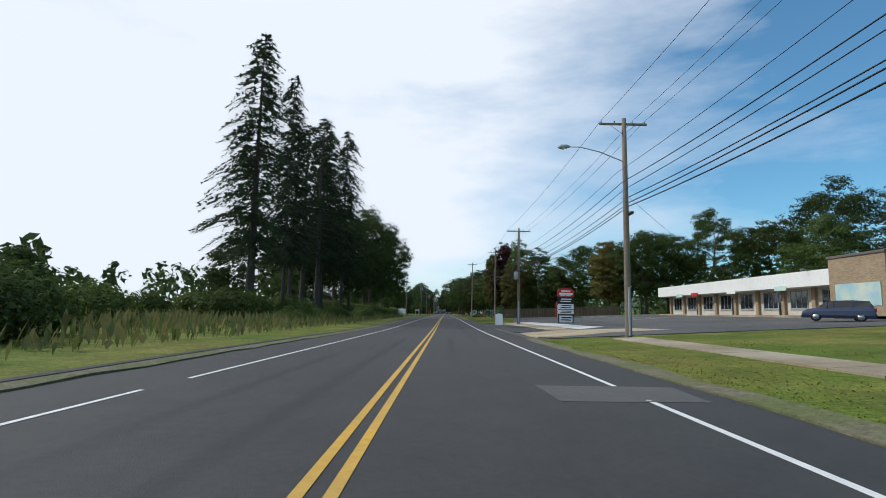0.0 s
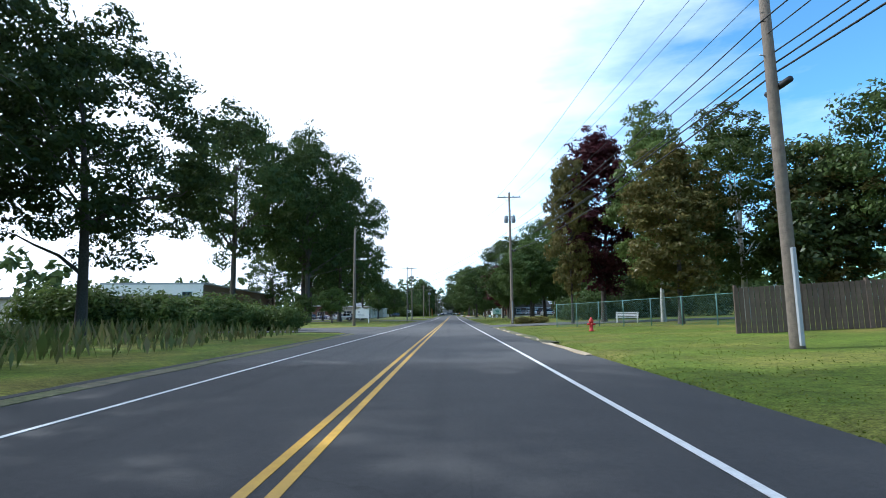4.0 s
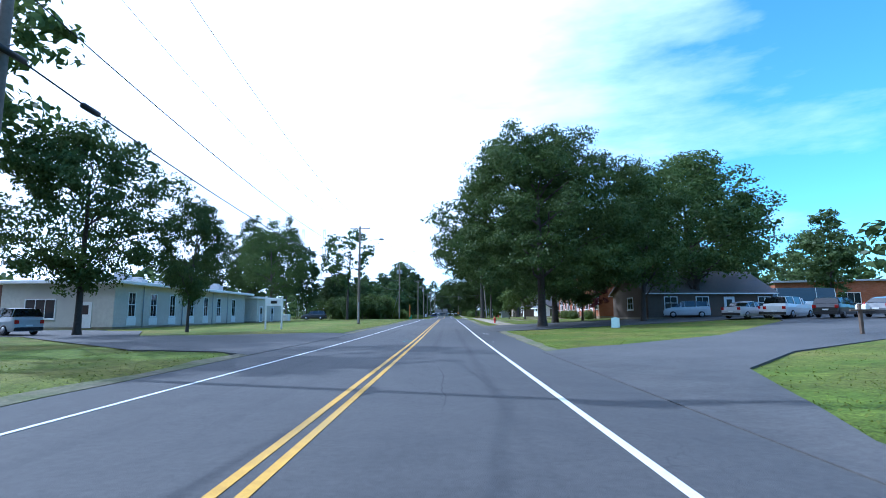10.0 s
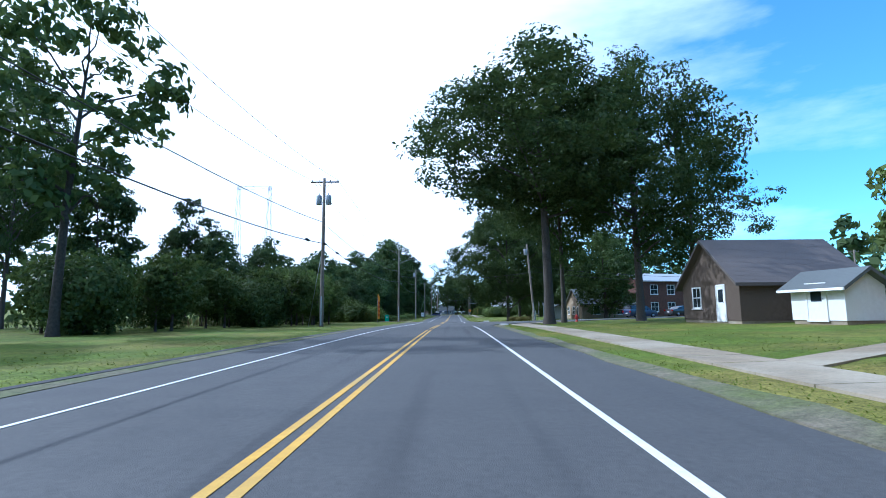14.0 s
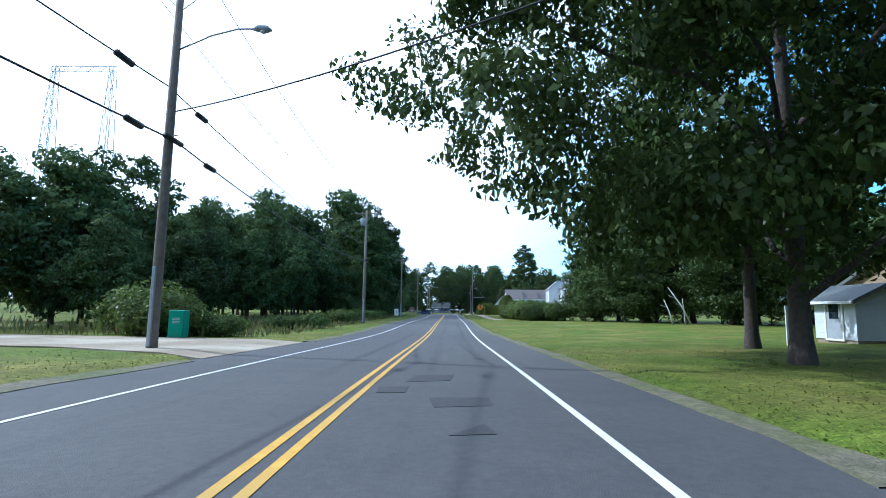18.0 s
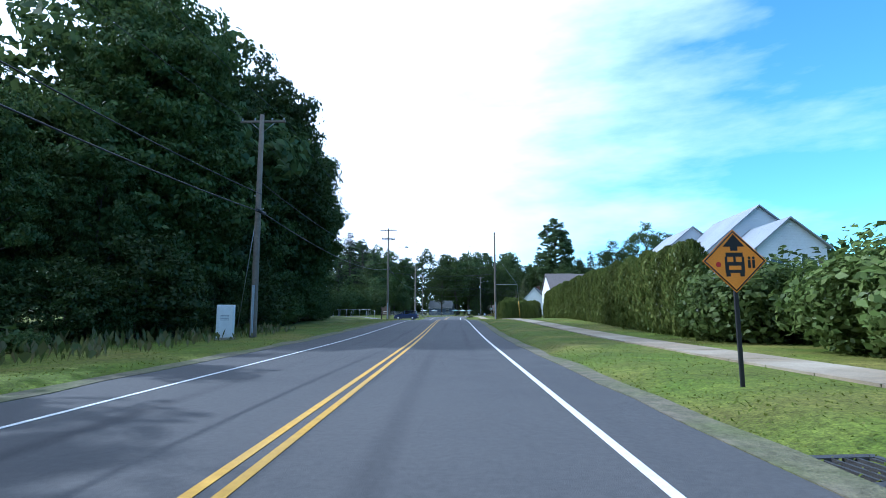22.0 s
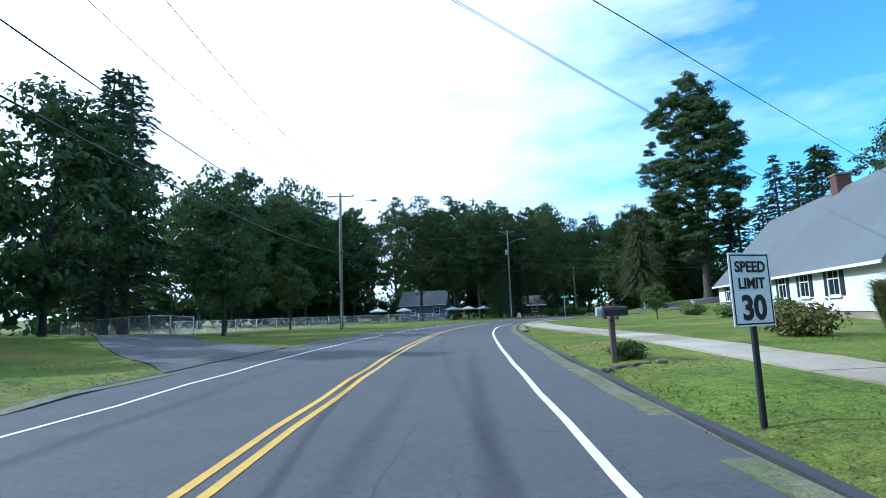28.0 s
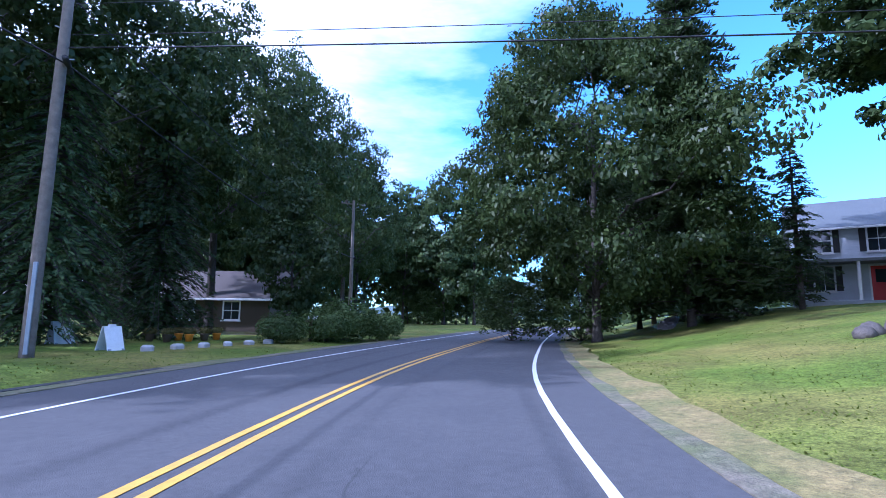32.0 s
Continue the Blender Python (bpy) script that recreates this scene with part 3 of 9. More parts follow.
class Build:
    """Vertices and faces of one part."""

    def __init__(self):
        self.v, self.f, self.uv, self.smooth = [], [], [], False

    def face(self, pts, uv=None):
        k = len(self.v)
        self.v += [tuple(p) for p in pts]
        self.f.append(tuple(range(k, k + len(pts))))
        self.uv.append(uv)
        return self

    def box(self, lo, hi, bevel=0.0):
        (x0, y0, z0), (x1, y1, z1) = lo, hi
        if bevel <= 0:
            for a, b, c, d, uv in (((x0, y0, z0), (x1, y0, z0), (x1, y0, z1), (x0, y0, z1), 0), ((x1, y0, z0), (x1, y1, z0), (x1, y1, z1), (x1, y0, z1), 1),
                                   ((x1, y1, z0), (x0, y1, z0), (x0, y1, z1), (x1, y1, z1), 0), ((x0, y1, z0), (x0, y0, z0), (x0, y0, z1), (x0, y1, z1), 1),
                                   ((x0, y0, z1), (x1, y0, z1), (x1, y1, z1), (x0, y1, z1), 2), ((x0, y1, z0), (x1, y1, z0), (x1, y0, z0), (x0, y0, z0), 2)):
                pts = (a, b, c, d)
                self.face(pts, [(p[1] if uv == 1 else p[0], p[1] if uv == 2 else p[2]) for p in pts])
            return self
        b = bevel
        ring = [(x0 + b, y0), (x1 - b, y0), (x1, y0 + b), (x1, y1 - b), (x1 - b, y1), (x0 + b, y1), (x0, y1 - b), (x0, y0 + b)]
        self.prism(ring, z0, z1 - b, top=False)
        mx, my = (x0 + x1) / 2, (y0 + y1) / 2
        sx, sy = (x1 - x0 - 2 * b) / (x1 - x0), (y1 - y0 - 2 * b) / (y1 - y0)
        inner = [(mx + (x - mx) * sx, my + (y - my) * sy) for x, y in ring]
        n = len(ring)
        for i in range(n):
            j = (i + 1) % n
            self.face([(*ring[i], z1 - b), (*ring[j], z1 - b), (*inner[j], z1), (*inner[i], z1)])
        self.face([(*p, z1) for p in inner])
        return self

    def prism(self, ring, z0, z1, top=True):
        n = len(ring)
        u = 0.0
        for i in range(n):
            a, b = ring[i], ring[(i + 1) % n]
            w = math.hypot(b[0] - a[0], b[1] - a[1])
            self.face([(*a, z0), (*b, z0), (*b, z1), (*a, z1)], [(u, z0), (u + w, z0), (u + w, z1), (u, z1)])
            u += w
        if top:
            self.face([(*p, z1) for p in ring], [tuple(p) for p in ring])
        self.face([(*p, z0) for p in reversed(ring)])
        return self

    def tube(self, path, radii, sides=8, caps=True):
        path = [Vector(p) for p in path]
        if not hasattr(radii, "__len__"):
            radii = [radii] * len(path)
        rings = []
        for i, p in enumerate(path):
            d = (path[min(i + 1, len(path) - 1)] - path[max(i - 1, 0)]).normalized()
            a = d.cross(Vector((0, 0, 1)) if abs(d.z) < 0.9 else Vector((1, 0, 0))).normalized()
            b = d.cross(a)
            rings.append([p + (a * math.cos(t) + b * math.sin(t)) * radii[i] for t in (2 * math.pi * k / sides for k in range(sides))])
        k0 = len(self.v)
        for r in rings:
            self.v += [tuple(p) for p in r]
        for i in range(len(path) - 1):
            for j in range(sides):
                a, b = k0 + i * sides + j, k0 + i * sides + (j + 1) % sides
                self.f.append((a, b, b + sides, a + sides))
                self.uv.append(None)
        if caps:
            self.f.append(tuple(range(k0 + sides - 1, k0 - 1, -1)))
            e = k0 + (len(path) - 1) * sides
            self.f.append(tuple(range(e, e + sides)))
            self.uv += [None, None]
        self.smooth = True
        return self

    def lathe(self, prof, sides=12, at=(0, 0, 0)):
        return self.tube([(at[0], at[1] + 1e-5 * i, at[2] + z) for i, (r, z) in enumerate(prof)], [max(r, 0.002) for r, z in prof], sides)

    def disc(self, centre, axis, r, sides=16):
        axis = Vector(axis).normalized()
        a = axis.cross(Vector((0, 0, 1)) if abs(axis.z) < 0.9 else Vector((1, 0, 0))).normalized()
        b = axis.cross(a)
        return self.face([Vector(centre) + (a * math.cos(t) + b * math.sin(t)) * r for t in (2 * math.pi * k / sides for k in range(sides))])

    def mesh(self, name, material):
        me = bpy.data.meshes.new(name)
        me.from_pydata(self.v, [], self.f)
        if any(u for u in self.uv):
            lay = me.uv_layers.new(name="UVMap")
            flat = []
            for f, u in zip(self.f, self.uv):
                flat += [c for p in (u or [(0, 0)] * len(f)) for c in p]
            lay.data.foreach_set("uv", flat)
        if self.smooth:
            me.polygons.foreach_set("use_smooth", [True] * len(me.polygons))
        me.materials.append(material)
        me.update()
        return me


def part(name, b, material, parent, label=""):
    """One mesh under a thing or under a part. b: a Build or a finished mesh."""
    ob = new(name, b.mesh(name, material) if isinstance(b, Build) else b)
    ob.parent = parent
    return tagged(ob, label)


def thing(name, x, y, label, category, rz=0.0, z=None, group="", kind="", scale=1.0):
    ob = new(name)
    ob.empty_display_size = 0.2
    ob.location = (x, y, gnd(x, y) if z is None else z)
    ob.rotation_euler = (0, 0, radians(rz))
    ob.scale = (scale, scale, scale) if not hasattr(scale, "__len__") else scale
    return tagged(ob, label, category, group, kind)


def quick(verts, faces, name, material, smooth=False):
    me = bpy.data.meshes.new(name)
    me.from_pydata(verts, [], faces)
    me.materials.append(material)
    if smooth:
        me.polygons.foreach_set("use_smooth", [True] * len(me.polygons))
    return me


def quads(p, name, material):
    """A mesh of separate four-cornered leaves from an array n x 4 x 3."""
    n = len(p)
    me = bpy.data.meshes.new(name)
    me.vertices.add(4 * n)
    me.vertices.foreach_set("co", p.reshape(-1).astype(np.float32))
    me.loops.add(4 * n)
    me.loops.foreach_set("vertex_index", np.arange(4 * n, dtype=np.int32))
    me.polygons.add(n)
    me.polygons.foreach_set("loop_start", np.arange(0, 4 * n, 4, dtype=np.int32))
    me.materials.append(material)
    me.update(calc_edges=True)
    me.validate()
    return me


# ---------------------------------------------------------------- ground, road and paths


def ground_sheet():
    xs = np.r_[-2500, -1200, -600, -350, -200, -130, np.unique(np.r_[np.arange(-90, 121, 3.0), np.arange(-14, 14.1, 1.0)]), 150, 220, 350, 600, 1200, 2500]
    ys = np.r_[-1500, -700, -350, -200, np.arange(-120, 770, 4.0), 800, 880, 1000, 1300, 1800, 3000]
    X, Y = np.meshgrid(xs, ys)
    Z = ground(X, Y)
    road_d = np.full(X.shape, 99.0)
    near = (np.abs(X) < 125) & (Y < 730)
    pts = np.stack([X[near], Y[near]], 1)
    road_d[near] = np.sqrt(np.array([((CL - p) ** 2).sum(1).min() for p in pts]))
    rg = np.random.default_rng(5)
    Z = Z + np.where(road_d > 9, rg.normal(0, 0.012, X.shape), 0) - np.where(road_d < 5.3, 0.12, 0)
    n = len(xs)
    v = np.stack([X.ravel(), Y.ravel(), Z.ravel()], 1)
    f = [(j * n + i, j * n + i + 1, (j + 1) * n + i + 1, (j + 1) * n + i) for j in range(len(ys) - 1) for i in range(n - 1)]
    ob = new("ground", quick(v.tolist(), f, "ground", M_GRASS, True))
    tagged(ob, "mown green grass verge and lawn with dry patches", "grass", kind="structure")


def strip(name, s0, s1, d0, d1, material, label, category, up=0.03, thick=0.14, step=2.0, parent=None, level=False):
    """A ribbon along the road between two offsets, which may be functions of the station, with sides that go into the ground."""
    S = np.linspace(s0, s1, max(2, int((s1 - s0) / step) + 1))
    if level:
        S = np.unique(np.r_[s0, np.arange(math.ceil(s0 / 2 + 0.01) * 2, s1 - 0.05, 2.0), s1])
    b = Build()
    rows = []
    for s in S:
        row = []
        for d in (d0, d1):
            d = d(s) if callable(d) else d
            x, y, _ = on_road(s, d)
            row.append((float(x), float(y), (gnd(*on_road(s, 0)[:2]) if level else gnd(x, y)) + up, d))
        rows.append(row)
    for (a, c), (e, g), u, w in zip(rows[:-1], rows[1:], S[:-1], S[1:]):
        b.face([a[:3], c[:3], g[:3], e[:3]], [(a[3], u), (c[3], u), (g[3], w), (e[3], w)])
        b.face([(a[0], a[1], a[2] - thick), a[:3], e[:3], (e[0], e[1], e[2] - thick)], [(a[3], u)] * 4)
        b.face([c[:3], (c[0], c[1], c[2] - thick), (g[0], g[1], g[2] - thick), g[:3]], [(c[3], u)] * 4)
    ob = new(name, b.mesh(name, material))
    if parent:
        ob.parent = parent
        return ob
    return tagged(ob, label, category, kind="structure")


PAVED, WALKS = [], []


def patch(name, corners, material, label, category, up=0.045, thick=0.12, cells=10):
    """A paved area with any outline, laid on the ground."""
    PAVED.append(corners)
    bm = bmesh.new()
    vs = [bm.verts.new((x, y, 0)) for x, y in corners]
    bm.faces.new(vs)
    bmesh.ops.triangulate(bm, faces=bm.faces[:])
    for _ in range(3):
        long = [e for e in bm.edges if e.calc_length() > 2.5]
        if long:
            bmesh.ops.subdivide_edges(bm, edges=long, cuts=1)
            bmesh.ops.triangulate(bm, faces=bm.faces[:])
    for v in bm.verts:
        v.co.z = gnd(v.co.x, v.co.y) + up
    edge = [e for e in bm.edges if e.is_boundary]
    made = bmesh.ops.extrude_edge_only(bm, edges=edge)
    for v in made["geom"]:
        if isinstance(v, bmesh.types.BMVert):
            v.co.z -= thick
    me = bpy.data.meshes.new(name)
    bm.to_mesh(me)
    bm.free()
    me.materials.append(material)
    return tagged(new(name, me), label, category, kind="structure")


def right_lane(s):
    return float(np.interp(s, [-60, 0, 20, 41, 104, 148, 250, 340, 360, 385, 402, 422, 460, 500, 560, 578, 586, 594, 603, 612, 625, 640], [4.05, 4.05, 3.87, 3.7, 3.47, 3.38, 3.34, 3.34, 3.13, 3.09, 3.18, 3.31, 3.30, 3.27, 3.26, 3.26, 3.28, 3.12, 3.44, 3.42, 3.42, 3.36]))


def left_lane(s):
    return -float(np.interp(s, [-60, 0, 41, 104], [3.75, 3.75, 3.5, 3.35]))


def right_edge(s):
    return float(np.interp(s, [0, 60, 104, 126, 150, 280, 330, 370, 405, 480, 555, 600, 640], [5.35, 5.35, 5.0, 5.2, 5.0, 5.3, 5.2, 4.95, 4.4, 4.35, 4.4, 4.2, 4.4])) + 0.1 * math.sin(s * 0.13 + 1)


def left_edge(s):
    return -float(np.interp(s, [0, 60, 110, 480, 560, 600], [5.4, 5.2, 5.05, 5.0, 4.9, 4.8])) - 0.1 * math.sin(s * 0.11)


ground_sheet()
ROAD_END = float(CS[-4])
strip("road", -58, ROAD_END, lambda s: left_edge(s) - 0.25, lambda s: right_edge(s) + 0.25, M_ROAD,
      "grey two-lane asphalt road with worn wheel tracks and cracks", "road", level=True)
for a, z_ in ((-120, ROAD_END),):
    for d in (-0.118, 0.118):
        for s0, s1 in ((-58, 323), (325.5, 345.5), (355, 517), (535, 611), (623, ROAD_END)):
            strip("road_line", s0, s1, d - 0.052, d + 0.052, M_YEL, "double yellow centre line, slightly worn", "road line", 0.037, 0.004, level=True)
for s0, s1 in ((-58, 8.0), (9.5, 335.5), (361, 425), (427.5, 603.6), (620.5, ROAD_END)):
    strip("road_line", s0, s1, lambda s: right_lane(s) - 0.05, lambda s: right_lane(s) + 0.05, M_WHITE, "solid white edge line", "road line", 0.037, 0.004, level=True)
for s0, s1 in ((-58, 7.9), (9.3, 515), (536, 584.5), (587.5, ROAD_END)):
    strip("road_line", s0, s1, lambda s: left_lane(s) - 0.042, lambda s: left_lane(s) + 0.042, M_WHITE, "thin solid white edge line", "road line", 0.037, 0.004, level=True)
# dirt fringe where asphalt breaks into grass
for s0, s1, sd in ((-60, 28, 1), (104, 131, 1), (140, 205, 1), (230, 250, 1), (262, 335, 1), (365, 510, 1), (530, 603, 1), (618, 680, 1),
                   (-60, 118, -1), (134, 192, -1), (204, 230, -1), (247, 374, -1), (385, 515, -1), (536, 566, -1), (574, 680, -1)):
    e = right_edge if sd > 0 else left_edge
    w = (lambda s, k=sd, e=e: e(s) - k * (0.05 + 0.2 * noise.noise((s * 0.5, k, 0))))
    o = (lambda s, k=sd, e=e: e(s) + k * (0.42 + 0.28 * noise.noise((s * 0.35, k, 3))))
    strip("verge", s0, s1, o if sd < 0 else w, w if sd < 0 else o, M_DIRT, "bare sandy dirt edge between asphalt and grass", "verge", 0.042, 0.1, 1.5)
# dry grass and bare sand at the outer edge of the bends
for s0, s1, w0, w1, m, lb in ((621, 668, .25, 1.0, M_DRY, "sun-dried yellow grass along the road edge"), (584, 604, .5, .95, M_DRY, "sun-dried yellow grass along the road edge"), (98, 130.5, .0, .22, M_SAND, "bare pale sand along the road edge")):
    strip("verge", s0, s1, lambda q: right_edge(q) + w0 + .18 * noise.noise((q * .6, 4, 1)), lambda q: right_edge(q) + w1 + .3 * noise.noise((q * .45, 9, 2)), m, lb, "verge", 0.047, 0.1, 1.0)
# low asphalt berms
for s0, s1, sd in ((545, 601, 1), (574, 640, -1), (247, 330, -1), (-40, 118, -1), (536, 566, -1)):
    e = right_edge if sd > 0 else left_edge
    lo, hi = (lambda s, e=e, k=sd: e(s) + (0.30 if k > 0 else -0.44)), (lambda s, e=e, k=sd: e(s) + (0.44 if k > 0 else -0.30))
    strip("kerb", s0, s1, lo, hi, M_PATCH, "low worn asphalt kerb along the verge", "kerb", 0.055, 0.2, 2.0)
# sidewalks, slab by slab


def sidewalk(s0, s1, d0, d1, label):
    top = tagged(new("pavement"), label, "pavement", kind="structure")
    WALKS.append((s0, s1, d0, d1))
    s = s0
    while s < s1 - 0.3:
        e = min(s + 1.5, s1)
        strip("slab", s + 0.012, e - 0.012, d0, d1, M_CONC, "", "", 0.05 + 0.008 * noise.noise((s, 2.0, 1)), 0.12, 1.5, parent=top)
        s = e


patch("asphalt_patch", [(2.6, 7.7), (4.9, 7.9), (5.0, 9.5), (2.5, 9.4)], M_LOT, "square asphalt repair patch across the edge line", "patch", 0.037, 0.02)
sidewalk(-14, 26, 9.3, 10.8, "pale concrete sidewalk slabs beside the mown verge")
sidewalk(264, 337, 6.9, 8.4, "pale concrete sidewalk slabs beside the brick row houses")
patch("sidewalk_corner", [(6.9, 336.8), (8.4, 336.8), (9.5, 339.6), (12.0, 343.6), (16.5, 347.6), (15.6, 349.0), (10.9, 345.2), (8.0, 340.6)], M_CONC, "pale concrete sidewalk curving round the corner", "pavement", 0.055)
sidewalk(441, 510, 8.5, 10.0, "pale concrete sidewalk slabs along the tall hedge")
sidewalk(531, 600.2, lambda q: float(np.interp(q, [531, 572, 590, 603], [8.1, 7.6, 5.7, 4.6])), lambda q: float(np.interp(q, [531, 572, 590, 603], [9.6, 9.1, 7.5, 6.5])), "pale concrete sidewalk slabs past the white house")
# side roads, drives and lots
patch("road", [(-5.0, 117), (-8, 118.6), (-30, 121), (-75, 127), (-75, 139), (-30, 133.5), (-10, 132), (-5.0, 135)], M_LOT, "grey asphalt side road joining the main road", "road")
patch("road", [(5.0, 338.5), (6.2, 340.2), (9.5, 345.6), (14, 349.5), (20, 352.3), (70, 365), (70, 376), (20, 361), (10, 360.5), (6.4, 362.5), (5.0, 365)], M_LOT, "grey asphalt side road with curved corners", "road")
patch("road", [(-5.0, 516.5), (-7.6, 518.6), (-11.5, 525.5), (-16, 532.5), (-23, 541.5), (-36, 551), (-60, 566), (-60, 573), (-34, 558), (-21.5, 548), (-13.6, 539), (-9.5, 536), (-5.0, 539.5)], M_LOT, "grey asphalt side road beside the cemetery", "road")
patch("road", [(7.8, 602.6), (9.3, 606.2), (12.6, 609.3), (17, 611.3), (32, 616.2), (80, 632), (80, 641), (40, 627), (22, 619.4), (17.0, 617.3), (14.6, 617.6), (13.6, 619.3)], M_LOT, "grey asphalt side street by the green street sign", "road")
patch("driveway", [(5.4, 27.5), (12, 28.5), (36, 30), (35.4, 96), (14, 98), (9, 62), (5.4, 58)], M_LOT, "dark worn asphalt parking lot of the small shops", "parking lot")
patch("apron", [(5.9, 34.2), (7.2, 36.2), (9.0, 38.2), (10.6, 38.0), (14.5, 37.0), (15.5, 33.5), (11.0, 32.0), (8.8, 29.9), (7.3, 29.0), (6.0, 28.5), (5.8, 30.6)], M_SAND, "cracked sandy tan driveway apron", "apron", 0.06)
patch("asphalt_patch", [(5.7, 61.0), (7.4, 61.4), (7.7, 54.6), (8.3, 49.5), (8.6, 40.0), (7.0, 37.5), (5.75, 36.0), (5.6, 47.0), (5.5, 53.0)], M_PATCH, "new black asphalt strip beside the shop forecourt", "patch", 0.056)
patch("apron", [(7.5, 61.2), (9.3, 61.6), (10.05, 54.3), (10.4, 47.0), (10.5, 38.6), (8.75, 40.0), (8.45, 49.6), (7.8, 54.6)], M_SAND, "tan concrete sidewalk strip along the forecourt", "pavement", 0.062)
patch("apron", [(9.5, 64.8), (11.3, 62.8), (12.8, 55.0), (13.4, 43.5), (13.9, 42.2), (11.1, 38.9), (10.6, 47.0), (10.25, 54.4), (9.8, 62.6)], M_PALE, "white concrete strip in front of the shop sign", "apron", 0.064)
patch("driveway", [(4.9, 131), (9, 130.2), (30, 124), (30, 130), (13, 139), (8, 138), (4.9, 138.5)], M_LOT, "patched asphalt driveway between hedges", "driveway")
patch("asphalt_patch", [(5.1, 133.2), (7.4, 132.6), (7.6, 134.6), (5.2, 135)], M_PATCH, "dark square asphalt repair patch", "patch", 0.062)
patch("driveway", [(4.9, 210), (5.7, 217.5), (8, 223.5), (11.3, 227), (18.6, 231.5), (34, 232), (70, 228), (70, 262), (36, 268), (26, 250), (14, 236), (8, 232), (4.9, 230.5)], M_LOT, "worn asphalt entrance to a car park", "parking lot")
patch("driveway", [(4.9, 249.5), (9, 250.5), (24, 256), (36, 262), (36, 272), (20, 268), (8, 264), (4.9, 262.6)], M_LOT, "old dark asphalt driveway beneath a large tree", "driveway")
patch("driveway", [(-5.0, 187), (-9, 189.5), (-30, 195), (-60, 222), (-60, 256), (-26, 254), (-25, 240), (-40, 230), (-36, 216), (-26, 204), (-9, 200.5), (-5.0, 201)], M_LOT, "grey asphalt entrance and lot of the low buildings", "parking lot")
patch("driveway", [(-5.0, 229.5), (-10, 231), (-22, 252), (-48, 256), (-48, 246), (-24, 243), (-12, 244), (-5.0, 248)], M_LOT, "grey asphalt driveway towards the tan building", "driveway")
patch("driveway", [(-5.1, 374.7), (-10.7, 377), (-34, 379), (-34, 386), (-12, 385), (-5.1, 384.2)], M_CONC, "pale concrete driveway apron on the verge", "driveway")
patch("driveway", [(5.0, 510.5), (9.5, 513), (13, 521.5), (18.5, 526.5), (40, 531), (40, 538), (18, 534.5), (10, 530.5), (5.0, 530)], M_CONC, "pale concrete driveway mouth beside a wooden pole", "driveway")
patch("driveway", [(-4.9, 566.5), (-13, 576), (-23, 589), (-19, 592), (-10, 580), (-4.5, 574)], M_LOT, "narrow asphalt driveway through the lawn", "driveway")
patch("sidewalk_corner", [(8.1, 597.6), (9.85, 598.0), (9.6, 600.0), (10.75, 602.2), (14.05, 605.9), (11.6, 606.0), (9.9, 605.0), (9.2, 602.8), (8.35, 599.8)], M_CONC, "pale concrete sidewalk corner at the side street", "pavement", 0.046, 0.3)
for y0, y1 in ((281.4, 282.9), (290, 291.2), (299, 300.2)):
    patch("garden_path", [(8.4, y0), (21.2, y0 + 8), (21.2, y1 + 8), (8.4, y1)], M_CONC, "narrow concrete path across the lawn to a door", "path", 0.05)
for i in range(7):
    patch("parking_line", [(22 + i * 0.1, 60 + 4.2 * i), (27.5 + i * 0.1, 62.5 + 4.2 * i), (27.5 + i * 0.1, 62.62 + 4.2 * i), (22 + i * 0.1, 60.12 + 4.2 * i)], M_WHITE, "thin white painted bay line", "parking line", 0.052, 0.003)
for q in ([(0.7, 370.6), (1.5, 370.9), (1.6, 371.9), (0.8, 371.7)], [(1.3, 368.0), (2.1, 368.2), (2.1, 368.9), (1.2, 368.8)], [(0.35, 369.2), (0.8, 369.3), (0.8, 370.0), (0.3, 369.9)], [(1.5, 366.4), (2.0, 366.5), (1.9, 367.0)]):
    patch("asphalt_patch", q, M_PATCH, "small dark asphalt repair patch in the lane", "patch", 0.036, 0.02)
patch("stop_line", [(9.6, 359.6), (20, 360.2), (20, 359.8), (9.6, 359.2)], M_WHITE, "white painted line across the side road", "road line", 0.05, 0.003)

M_SPRAY = mat("blue_green_spray_paint", (0.06, 0.26, 0.22), (0.06, 0.19, 0.18), 14, 0.8, 0.1, 60)
for x, y, w, l, a, m in ((-0.42, 238.89, .06, .6, 40, M_SPRAY), (-0.24, 239.09, .06, .35, -50, M_SPRAY), (-0.40, 238.02, .06, .45, -60, M_SPRAY), (-0.55, 237.87, .06, .3, 25, M_SPRAY), (2.1, 275.4, .05, .22, 70, M_PATCH), (2.35, 275.5, .05, .16, 110, M_PATCH),
                         (4.1, 246.4, .25, .5, 70, M_WHITE), (3.75, 237.1, .1, .13, 20, M_WHITE), (4.3, 261.0, .07, .6, 75, M_WHITE), (4.2, 261.3, .07, .35, 20, M_WHITE)):
    c_, s_ = math.cos(radians(a)), math.sin(radians(a))
    patch("paint_mark", [(x + c_ * u - s_ * v, y + s_ * u + c_ * v) for u, v in ((-w / 2, -l / 2), (w / 2, -l / 2 + .04), (w / 2, l / 2), (-w / 2, l / 2 - .03))], m, "worn surveyor's spray-paint mark on the asphalt", "road mark", 0.038, 0.003)

# ---------------------------------------------------------------- plants


